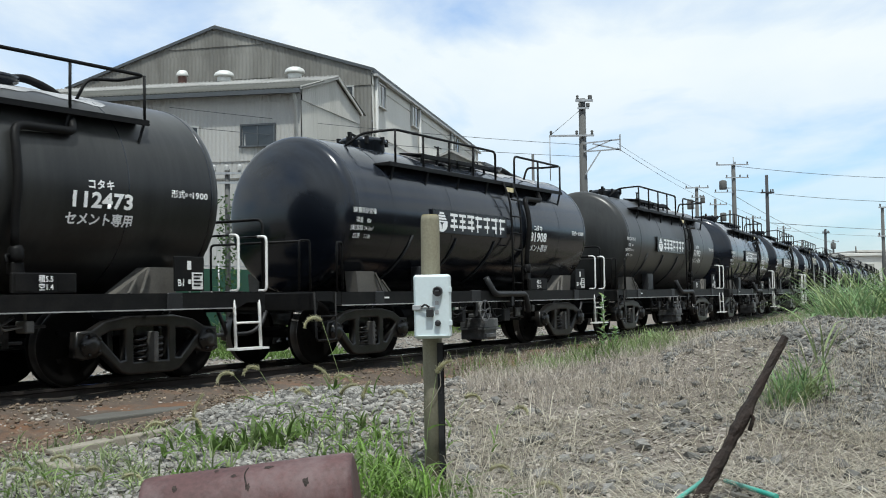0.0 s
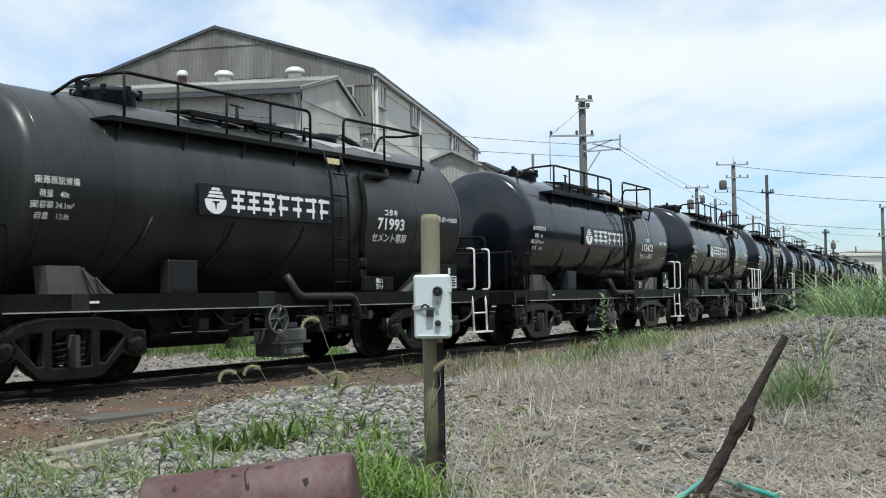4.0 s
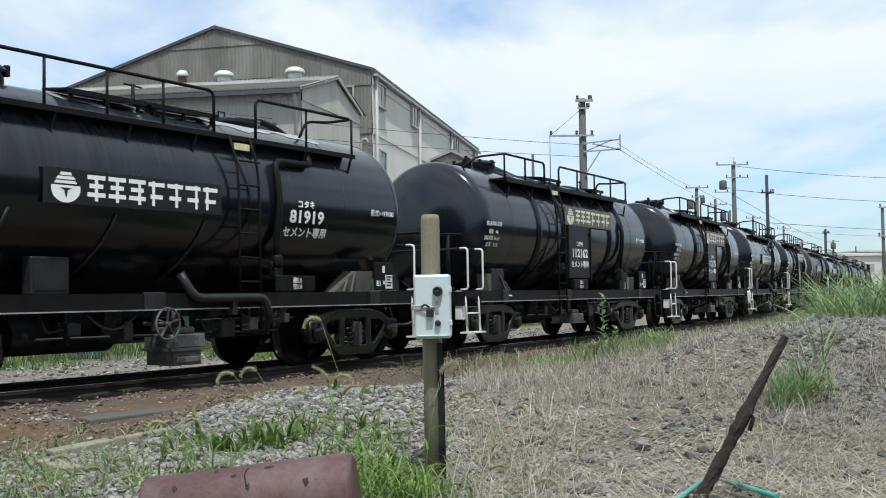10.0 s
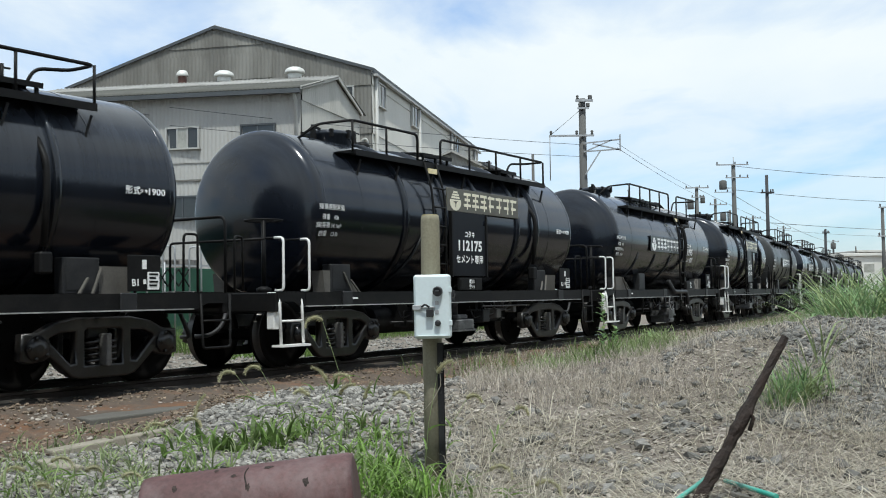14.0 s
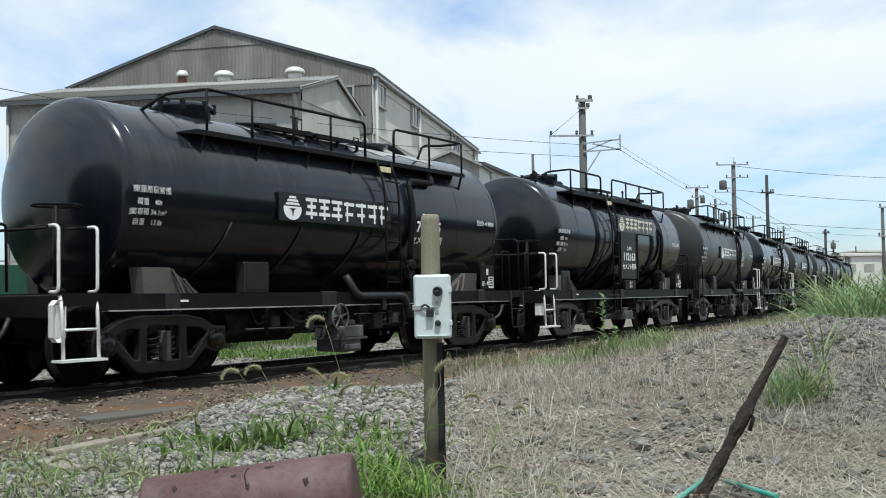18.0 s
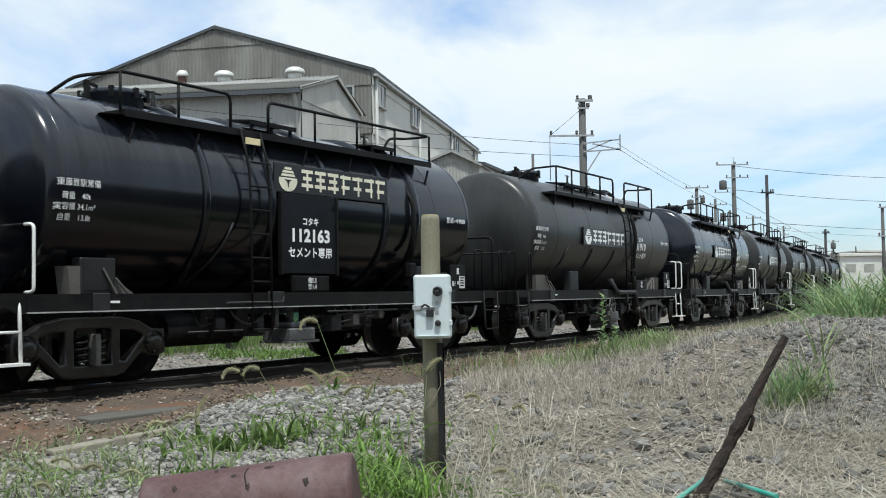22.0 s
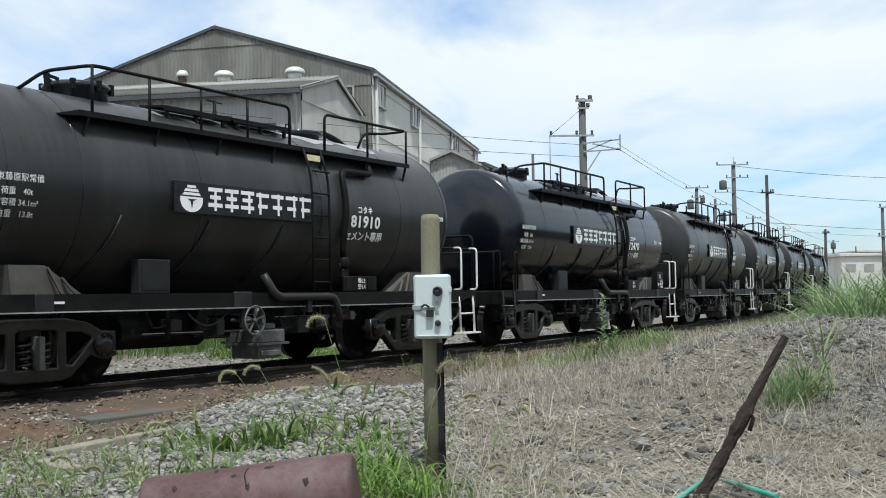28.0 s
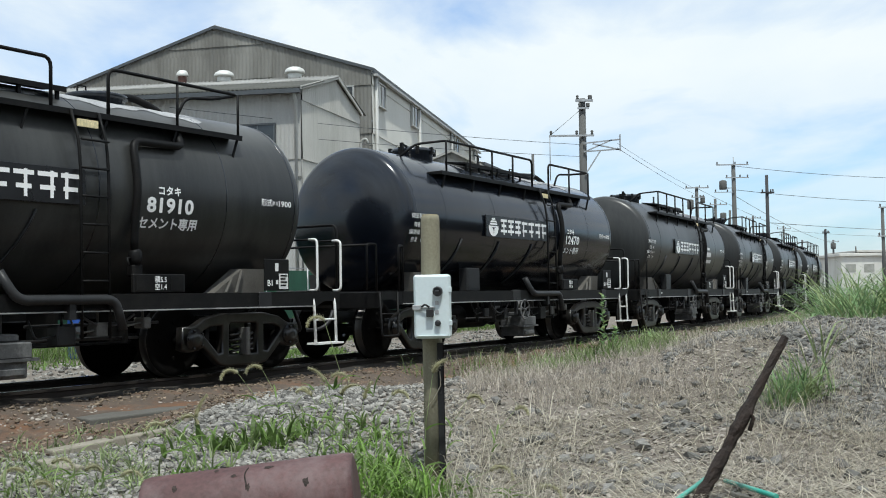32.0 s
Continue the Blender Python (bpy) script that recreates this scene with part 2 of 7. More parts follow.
M_CONC = material("weathered_concrete", (0.105, 0.10, 0.088), 0.9, vary=0.25, scale=3, fine=60, bump=0.25, dirt=(0.10, 0.09, 0.07), dirt_amount=0.6, dirt_scale=2)
M_POLE = material("concrete_pole", (0.095, 0.095, 0.092), 0.85, vary=0.2, scale=3, fine=40, bump=0.1, streak=5, dirt=(0.08, 0.08, 0.075), dirt_amount=0.5)
M_DARKPOLE = material("dark_tarred_pole", (0.035, 0.036, 0.04), 0.8, vary=0.3, scale=3, fine=40, bump=0.1)
M_WIRE = material("cable", (0.06, 0.065, 0.07), 0.6, vary=0.1, bump=0)
M_GALV = material("galvanised_steel", (0.35, 0.36, 0.37), 0.5, metal=0.4, vary=0.2, scale=5, fine=50, bump=0.05)
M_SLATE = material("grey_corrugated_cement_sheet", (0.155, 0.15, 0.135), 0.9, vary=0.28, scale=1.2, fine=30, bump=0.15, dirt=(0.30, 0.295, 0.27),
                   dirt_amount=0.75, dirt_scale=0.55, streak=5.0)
# For the added wall out of view that the tanks reflect.
M_UNSEEN_WALL = material("dark_reflection_surface", (0.075, 0.07, 0.058), 0.9, vary=0.4, scale=2, fine=30, bump=0.3, streak=8, dirt=(0.05, 0.05, 0.03), dirt_amount=0.6)
# Sunlight on the hall's right-hand side is put into this paler base.
M_SLATE_PALE_LIT = material("pale_and_sunlit_cement_sheet", (0.60, 0.59, 0.55), 0.85, vary=0.13, scale=1.0, fine=30, bump=0.12, dirt=(0.34, 0.325, 0.285),
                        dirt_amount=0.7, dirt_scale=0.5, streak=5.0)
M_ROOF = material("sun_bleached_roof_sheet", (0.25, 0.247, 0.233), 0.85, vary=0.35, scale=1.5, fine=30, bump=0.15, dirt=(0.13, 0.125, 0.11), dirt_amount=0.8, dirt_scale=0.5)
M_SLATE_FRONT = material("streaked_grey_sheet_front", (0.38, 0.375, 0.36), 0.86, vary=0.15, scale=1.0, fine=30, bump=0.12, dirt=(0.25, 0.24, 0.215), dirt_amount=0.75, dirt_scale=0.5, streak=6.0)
M_SLATE_END = material("streaked_corrugated_cement_sheet", (0.46, 0.45, 0.415), 0.88, vary=0.16, scale=1.0, fine=30, bump=0.12, dirt=(0.24, 0.23, 0.195), dirt_amount=0.8, dirt_scale=0.7, streak=6.0)
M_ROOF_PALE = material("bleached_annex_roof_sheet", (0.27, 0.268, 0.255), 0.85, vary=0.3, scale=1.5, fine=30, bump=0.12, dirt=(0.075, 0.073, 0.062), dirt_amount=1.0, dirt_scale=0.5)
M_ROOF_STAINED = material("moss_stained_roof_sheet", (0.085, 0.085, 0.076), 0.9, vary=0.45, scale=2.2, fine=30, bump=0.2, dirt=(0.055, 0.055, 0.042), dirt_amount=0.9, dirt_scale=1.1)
M_PANE = material("dusty_window_pane", (0.30, 0.30, 0.27), 0.2, vary=0.3, scale=2, fine=20, bump=0.01)
M_TRIMDARK = material("dark_blue_grey_trim", (0.06, 0.068, 0.075), 0.6, vary=0.25, scale=3, fine=30, bump=0.05)
M_PIPEWHITE = material("pale_downpipe", (0.40, 0.40, 0.385), 0.5, vary=0.15, scale=4, fine=30, bump=0.03, dirt=(0.25, 0.24, 0.2), dirt_amount=0.5)
M_VENT = material("pale_ventilator_metal", (0.60, 0.60, 0.57), 0.45, metal=0.2, vary=0.15, scale=4, fine=40, bump=0.05, dirt=(0.3, 0.28, 0.22), dirt_amount=0.5)
M_VENTRED = material("rusted_ventilator", (0.10, 0.05, 0.04), 0.8, vary=0.3, scale=4, fine=40, bump=0.1)
M_GLASS = material("dark_window_glass", (0.03, 0.034, 0.036), 0.12, vary=0.2, scale=2, fine=20, bump=0.01, spec=0.6)
M_WOODPOST = material("weathered_post_wood", (0.215, 0.20, 0.14), 0.85, vary=0.3, scale=8, fine=70, bump=0.5, streak=14, dirt=(0.075, 0.07, 0.055),
                      dirt_amount=0.75, dirt_scale=4)
M_POSTTOP = material("mossy_post_top", (0.30, 0.26, 0.14), 0.9, vary=0.3, scale=10, fine=70, bump=0.4)
M_BOXPAINT = material("pale_blue_grey_box_paint", (0.60, 0.68, 0.70), 0.45, vary=0.06, scale=5, fine=60, bump=0.04, dirt=(0.38, 0.40, 0.38), dirt_amount=0.4, dirt_scale=5)
M_RUBBER = material("black_rubber", (0.02, 0.02, 0.022), 0.5, vary=0.2, bump=0.05)
M_BROWN = material("red_brown_painted_steel", (0.088, 0.042, 0.041), 0.65, vary=0.45, scale=7, fine=45, bump=0.4, dirt=(0.16, 0.115, 0.115), dirt_amount=0.8, dirt_scale=4.5, streak=2.5)
M_RUST = material("flaking_rusty_iron", (0.030, 0.020, 0.016), 0.85, vary=0.6, scale=14, fine=70, bump=0.8, depth=0.02, dirt=(0.02, 0.016, 0.014), dirt_amount=0.8, dirt_scale=8)
M_TEAL = material("teal_plastic_pole", (0.05, 0.33, 0.26), 0.4, vary=0.2, scale=10, fine=50, bump=0.05, dirt=(0.3, 0.35, 0.3), dirt_amount=0.5, dirt_scale=7)
M_GRASS = leaf_material("green_grass_leaf", (0.13, 0.205, 0.055))
M_GRASSPALE = leaf_material("pale_green_grass_leaf", (0.26, 0.32, 0.15))
M_REED = leaf_material("sage_green_reed_leaf", (0.185, 0.285, 0.130), 0.45)
M_LUSH = leaf_material("bright_green_grass_leaf", (0.20, 0.33, 0.075))
M_SAGE = leaf_material("grey_green_weed_leaf", (0.22, 0.27, 0.15))
M_WEED = leaf_material("dark_weed_leaf", (0.06, 0.11, 0.035))
M_STRAW = leaf_material("dry_straw", (0.46, 0.425, 0.345), 0.4)
M_DRYSTEM = leaf_material("grey_dry_stem", (0.44, 0.395, 0.335), 0.45)
M_EARTHSTONE = material("earthy_gravel_stone", (0.26, 0.235, 0.205), 0.92, vary=0.3, scale=20, fine=90, bump=0.3, island=0.55)
# Oil and the shade under the wagons are both in this dark base.
M_DARKSTONE = material("oily_shaded_ballast", (0.05, 0.042, 0.036), 0.9, vary=0.35, scale=20, fine=90, bump=0.3, island=0.5)
M_BED = material("rust_brown_track_bed", (0.088, 0.066, 0.050), 0.95, vary=0.5, scale=3.0, fine=60, bump=0.9, depth=0.02, dirt=(0.24, 0.10, 0.035), dirt_amount=0.65, dirt_scale=1.6)
M_SEED = leaf_material("seed_head_bristle", (0.52, 0.50, 0.33), 0.25)
M_CEMENT = material("caked_cement_dust", (0.33, 0.333, 0.338), 0.75, vary=0.45, scale=3, fine=40, bump=0.2, dirt=(0.06, 0.06, 0.062), dirt_amount=0.8, dirt_scale=1.6)
M_BOARD = material("dull_black_board", (0.012, 0.013, 0.016), 0.32, vary=0.3, scale=3, fine=40, bump=0.02, spec=0.10)
M_KERB = material("tan_old_concrete", (0.26, 0.235, 0.19), 0.92, vary=0.3, scale=5, fine=60, bump=0.4, dirt=(0.13, 0.115, 0.09), dirt_amount=0.6, dirt_scale=3)
# Darkened for oil and for the shade below passing wagons.
M_OIL_SHADE = material("oil_and_shade_bed", (0.024, 0.021, 0.018), 0.85, vary=0.5, scale=4, fine=60, bump=0.8, depth=0.02, dirt=(0.07, 0.045, 0.03), dirt_amount=0.5, dirt_scale=2.5)
M_PALLET = material("weathered_pallet_wood", (0.20, 0.19, 0.175), 0.9, vary=0.35, scale=5, fine=50, bump=0.3, rand=0.25)
M_SHUTTER = material("dark_grey_shutter_paint", (0.10, 0.10, 0.098), 0.6, vary=0.2, scale=3, fine=40, bump=0.08, dirt=(0.05, 0.048, 0.042), dirt_amount=0.6, dirt_scale=1.2)
M_NET = material("green_netting", (0.014, 0.068, 0.040), 0.7, vary=0.2, scale=3, fine=50, bump=0.1)
M_BLUE = material("blue_plastic_drum", (0.02, 0.07, 0.30), 0.4, vary=0.15, bump=0.02)


def ground_material():
    """Brown and grey earth with gravel; drier and greyer in patches."""
    m = material("gravelly_earth", (0.165, 0.142, 0.118), 0.95, vary=0.35, scale=2.2, fine=45, bump=0.9, depth=0.03,
                 dirt=(0.20, 0.178, 0.15), dirt_amount=0.7, dirt_scale=0.9)
    return m


M_GROUND = ground_material()


# ---------------------------------------------------------------- mesh helpers
def box(bm, x0, x1, y0, y1, z0, z1, bevel=0.0):
    r = bmesh.ops.create_cube(bm, size=1, matrix=Matrix.Translation(((x0 + x1) / 2, (y0 + y1) / 2, (z0 + z1) / 2)) @ Matrix.Diagonal((x1 - x0, y1 - y0, z1 - z0, 1)))
    if bevel:
        bmesh.ops.bevel(bm, geom=list({e for v in r["verts"] for e in v.link_edges}), offset=bevel, segments=1, affect="EDGES")
    return r["verts"]


def beam(bm, p, q, w, h, up=(0, 0, 1)):
    """A bar of w by h from p to q; h lies towards up."""
    p, q = Vector(p), Vector(q)
    d = (q - p).normalized()
    u = Vector(up)
    side = d.cross(u)
    if side.length < 1e-4:
        side = d.cross(Vector((1, 0, 0)))
    side.normalize()
    u = side.cross(d)
    vs = []
    for c in (p, q):
        for a, b in ((-1, -1), (1, -1), (1, 1), (-1, 1)):
            vs.append(bm.verts.new(c + side * (a * w / 2) + u * (b * h / 2)))
    for f in ((3, 2, 1, 0), (4, 5, 6, 7), (0, 1, 5, 4), (1, 2, 6, 5), (2, 3, 7, 6), (3, 0, 4, 7)):
        bm.faces.new([vs[i] for i in f])


def tube(bm, pts, r, seg=8, r2=None, round_bends=0.0, cap=True):
    """A pipe along pts; round_bends: the bending radius at its corners."""
    pts = [Vector(p) for p in pts]
    if round_bends:
        out = [pts[0]]
        for a, b, c in zip(pts, pts[1:], pts[2:]):
            d1, d2 = (a - b), (c - b)
            k = min(round_bends, d1.length * 0.45, d2.length * 0.45)
            p1, p2 = b + d1.normalized() * k, b + d2.normalized() * k
            for i in range(5):
                f = i / 4
                out.append(p1 * (1 - f) ** 2 + b * 2 * f * (1 - f) + p2 * f * f)
        pts = out + [pts[-1]]
    n = len(pts)
    rings, ref = [], None
    for i, p in enumerate(pts):
        d = (pts[min(i + 1, n - 1)] - pts[max(i - 1, 0)]).normalized()
        if ref is None:
            ref = d.orthogonal().normalized()
        ref = (ref - d * ref.dot(d)).normalized()
        s = d.cross(ref)
        rad = r if r2 is None else r + (r2 - r) * i / max(1, n - 1)
        rings.append([bm.verts.new(p + (ref * math.cos(2 * math.pi * k / seg) + s * math.sin(2 * math.pi * k / seg)) * rad) for k in range(seg)])
    for a, b in zip(rings, rings[1:]):
        for k in range(seg):
            bm.faces.new((a[k], a[(k + 1) % seg], b[(k + 1) % seg], b[k])).smooth = True
    if cap:
        bm.faces.new(rings[0][::-1])
        bm.faces.new(rings[-1])


def lathe(bm, profile, seg=32, axis="z", origin=(0, 0, 0), a0=0.0, a1=None):
    """Turns (radius, height) points round an axis through origin."""
    o = Vector(origin)
    rings = []
    for r, h in profile:
        ring = []
        for k in range(seg):
            a = 2 * math.pi * k / seg
            c, s = r * math.cos(a), r * math.sin(a)
            ring.append(bm.verts.new(o + Vector({"z": (c, s, h), "x": (h, c, s), "y": (s, h, c)}[axis])))
        rings.append(ring)
    for a, b in zip(rings, rings[1:]):
        for k in range(seg):
            bm.faces.new((a[k], a[(k + 1) % seg], b[(k + 1) % seg], b[k])).smooth = True
    bm.faces.new(rings[0][::-1])
    bm.faces.new(rings[-1])


def part(name, bm, mat, parent=None, label="", bevel=0.0):
    me = bpy.data.meshes.new(name)
    bmesh.ops.recalc_face_normals(bm, faces=bm.faces)
    bm.to_mesh(me)
    bm.free()
    me.materials.append(mat)
    ob = new(name, me)
    if bevel:
        md = ob.modifiers.new("edge", "BEVEL")
        md.width, md.segments, md.limit_method = bevel, 2, "ANGLE"
    if parent is not None:
        ob.parent = parent
    if label:
        tagged(ob, label=label)
    return ob


def from_arrays(name, verts, faces, mat, smooth=False):
    me = bpy.data.meshes.new(name)
    me.from_pydata(verts, [], faces)
    me.materials.append(mat)
    if smooth:
        me.shade_smooth()
    return new(name, me)


def thing(name, m, label, category, group=""):
    e = new(name)
    e.empty_display_size = 0.2
    e.matrix_basis = m
    return tagged(e, label, category, group)


LETTERING = {}


def letter_mesh(body, size, mat, squeeze=1.0, bold=0.0, spacing=1.0):
    """Flat lettering centred on its origin in the xy plane."""
    key = (body, size, mat.name, squeeze, bold, spacing)
    if key not in LETTERING:
        cu = bpy.data.curves.new("lettering", "FONT")
        cu.body, cu.size, cu.offset, cu.space_character = body, size, bold, spacing
        cu.align_x, cu.align_y, cu.resolution_u = "CENTER", "CENTER", 3
        ob = new("lettering", cu)
        bpy.context.view_layer.update()
        me = bpy.data.meshes.new_from_object(ob.evaluated_get(bpy.context.evaluated_depsgraph_get()))
        bpy.data.objects.remove(ob)
        bpy.data.curves.remove(cu)
        for v in me.vertices:
            v.co.x *= squeeze
        me.materials.clear()
        me.materials.append(mat)
        LETTERING[key] = me
    return LETTERING[key]
# ---------------------------------------------------------------- the tank wagons
TANK_R, TANK_Z, TANK_X = 1.135, 2.095, 0.14
KNUCKLE, BARREL, CROWN = 0.18, 3.93, 4.30            # the heads: knuckle radius, where the barrel ends, the dish's crown
TANK_PROFILE = [(TANK_R - KNUCKLE * (1 - math.cos(a)), BARREL + KNUCKLE * math.sin(a)) for a in np.linspace(radians(68), 0, 10)]
TANK_PROFILE = [(TANK_PROFILE[0][0] * f, CROWN - (CROWN - TANK_PROFILE[0][1]) * f * f) for f in (0.02, 0.2, 0.4, 0.6, 0.8, 0.92)] + TANK_PROFILE


def tank_radius(x):
    pts = sorted((h, r) for r, h in TANK_PROFILE)
    return float(np.interp(abs(x - TANK_X), [h for h, _ in pts], [r for _, r in pts]))


def on_tank(x, z, out=0.0):
    """The point of the near side of the tank at x and height z."""
    r = tank_radius(x) + out
    dz = max(-r, min(r, z - TANK_Z))
    return Vector((x, -math.sqrt(r * r - dz * dz), z))


def round_lettering(wagon, name, body, size, mat, x, z, squeeze=1.0, bold=0.0, spacing=1.0, label=""):
    flat = letter_mesh(body, size, mat, squeeze, bold, spacing)
    me = flat.copy()
    for v in me.vertices:
        px = x + v.co.x
        r = tank_radius(px) + 0.006
        a = math.asin(max(-1, min(1, (z - TANK_Z) / r))) + v.co.y / r
        v.co = (px, -r * math.cos(a), TANK_Z + r * math.sin(a))
    ob = new(name, me)
    ob.parent = wagon
    if label:
        tagged(ob, label=label)
    return ob


CAST_FRAME = []


def cast_frame_mesh():
    """A cast bogie side frame: an arched outline with two rounded windows and the spring window, made from filled outlines."""
    if CAST_FRAME:
        return CAST_FRAME[0]
    half = [(0.0, 0.715), (0.34, 0.715), (0.62, 0.665), (0.80, 0.575), (0.97, 0.565), (0.985, 0.34), (0.90, 0.31), (0.74, 0.33), (0.66, 0.37), (0.40, 0.145), (0.30, 0.12), (0.0, 0.12)]
    window = [(0.335, 0.615), (0.55, 0.605), (0.69, 0.55), (0.70, 0.495), (0.43, 0.235), (0.335, 0.245)]
    outlines = [half + [(-x, z) for x, z in reversed(half[1:-1])], window, [(-x, z) for x, z in window],
                [(-0.265, 0.215), (0.265, 0.215), (0.265, 0.60), (0.22, 0.635), (-0.22, 0.635), (-0.265, 0.60)]]
    cu = bpy.data.curves.new("side_frame", "CURVE")
    cu.dimensions, cu.fill_mode, cu.extrude, cu.bevel_depth, cu.bevel_resolution = "2D", "BOTH", 0.038, 0.022, 2
    for line in outlines:
        sp = cu.splines.new("POLY")
        sp.points.add(len(line) - 1)
        sp.use_cyclic_u = True
        for p, (x, z) in zip(sp.points, line):
            p.co = (x, z, 0, 1)
    ob = new("side_frame", cu)
    bpy.context.view_layer.update()
    me = bpy.data.meshes.new_from_object(ob.evaluated_get(bpy.context.evaluated_depsgraph_get()))
    bpy.data.objects.remove(ob)
    bpy.data.curves.remove(cu)
    me.transform(Matrix.Rotation(math.pi / 2, 4, "X"))
    me.materials.clear()
    me.materials.append(M_BOGIE)
    CAST_FRAME.append(me)
    return me


def bogie(wagon, x):
    root_bm = bmesh.new()
    box(root_bm, -0.14, 0.14, -0.85, 0.85, 0.50, 0.70, 0.02)
    root = part("bogie", root_bm, M_BOGIE, wagon, "oily dark steel two-axle bogie")
    root.location.x = x
    for side in (-1, 1):
        y = side * 0.90
        frame_ob = new("side_frame", cast_frame_mesh())
        frame_ob.parent = root
        frame_ob.location.y = y
        for ax in (-0.825, 0.825):
            bm = bmesh.new()
            lathe(bm, [(0.125, y + side * 0.05), (0.128, y + side * 0.085), (0.095, y + side * 0.098), (0.088, y + side * 0.125), (0.03, y + side * 0.13)], 20, "y", (ax, 0, 0.44))
            for k in range(5):
                a = 0.6 + k * 2 * math.pi / 5
                lathe(bm, [(0.019, y + side * 0.09), (0.019, y + side * 0.118), (0.004, y + side * 0.12)], 6, "y", (ax + 0.108 * math.cos(a), 0, 0.44 + 0.108 * math.sin(a)))
            part("axle_box_cover", bm, M_BOGIE, root, "bolted dark axle box cover")
        for sx in (-0.12, 0.10):
            bm = bmesh.new()
            coil = [(sx + 0.075 * math.cos(a), y + 0.075 * math.sin(a), 0.235 + 0.26 * a / (8 * math.pi)) for a in np.linspace(0, 8 * math.pi, 40)]
            tube(bm, coil, 0.018, 5)
            part("coil_spring", bm, M_BOGIE, root)
        bm = bmesh.new()
        box(bm, -0.02, 0.045, y - 0.13, y + 0.02, 0.22, 0.56, 0.01)
        part("damper_plate", bm, M_DUST, root)
        for ax in (-0.36, 0.36):
            bm = bmesh.new()
            box(bm, ax - 0.035 + math.copysign(0.0, ax), ax + 0.035, side * 0.66 - 0.05, side * 0.66 + 0.05, 0.28, 0.60, 0.01)
            part("brake_block", bm, M_BOGIE, root)
    for ax in (-0.825, 0.825):
        bm = bmesh.new()
        lathe(bm, [(0.06, -0.95), (0.07, -0.7), (0.08, 0.0), (0.07, 0.7), (0.06, 0.95)], 12, "y")
        for side in (-1, 1):
            lathe(bm, [(0.10, side * 0.655), (0.12, side * 0.65), (0.30, side * 0.60), (0.355, side * 0.635), (0.423, side * 0.632), (0.429, side * 0.622),
                       (0.432, side * 0.52), (0.458, side * 0.508), (0.455, side * 0.498), (0.36, side * 0.50), (0.12, side * 0.50)], 40, "y")
            for k in range(4):
                a = math.pi / 4 + k * math.pi / 2
                lathe(bm, [(0.03, side * 0.60), (0.03, side * 0.65)], 8, "y", (0.21 * math.cos(a), 0, 0.21 * math.sin(a)))
        ws = part("wheelset", bm, M_WHEEL, root)
        ws.location = (ax, 0, 0.43)
        ws.data.materials.append(M_TREAD)
        for p in ws.data.polygons:
            p.material_index = 1 if all(0.42 < math.hypot(ws.data.vertices[i].co.x, ws.data.vertices[i].co.z) < 0.436 for i in p.vertices) else 0
    return root


def grab_rails(wagon, sgn, white, front):
    """The end platform's rails: a tall dark one across the end, the pair at the corner (white or dark)."""
    for x in (((4.89, 4.41) if sgn > 0 else front) if white else (4.98, 4.40)):
        bm = bmesh.new()
        if white:
            tube(bm, [(sgn * x, -1.06, 1.665), (sgn * x, -1.20, 1.665), (sgn * x, -1.20, 1.0), (sgn * x, -1.07, 1.0)], 0.017, 8, round_bends=0.06)
        else:
            tube(bm, [(sgn * (x + (0.18 if x > 4.7 else -0.18)), -1.16, 1.0), (sgn * (x + (0.17 if x > 4.7 else -0.17)), -1.16, 1.645), (sgn * x, -1.20, 1.645), (sgn * x, -1.20, 0.98)], 0.015, 8, round_bends=0.05)
        rail = part("grab_rail", bm, M_WHITE if white else M_FRAME, wagon, "white painted grab rail" if white else "black grab rail")
        if white:
            bm = bmesh.new()
            tube(bm, [(sgn * x, -1.065, 1.665), (sgn * x, -0.70, 1.665)], 0.014, 8)
            part("inner_rail", bm, M_FRAME, rail)
    if not white:
        bm = bmesh.new()
        tube(bm, [(sgn * 4.90, -1.20, 0.97), (sgn * 4.88, -1.22, 0.35), (sgn * 4.46, -1.22, 0.35), (sgn * 4.44, -1.20, 0.97)], 0.015, 8, round_bends=0.04)
        tube(bm, [(sgn * 4.88, -1.22, 0.66), (sgn * 4.46, -1.22, 0.66)], 0.013, 6)
        part("dark_step", bm, M_FRAME, wagon, "black steel step loop below the sill")
    bm = bmesh.new()
    if sgn > 0:                                     # a tall rail across the trailing end, a low one at the leading end
        tube(bm, [(4.93, 0.5, 0.98), (4.93, 0.5, 1.88), (4.93, -1.10, 1.88), (4.93, -1.10, 0.98)], 0.019, 8, round_bends=0.1)
    else:
        tube(bm, [(-4.98, -1.10, 1.64), (-4.98, 0.5, 1.64), (-4.98, 0.5, 0.98)], 0.016, 8, round_bends=0.06)
    part("end_rail", bm, M_FRAME, wagon)


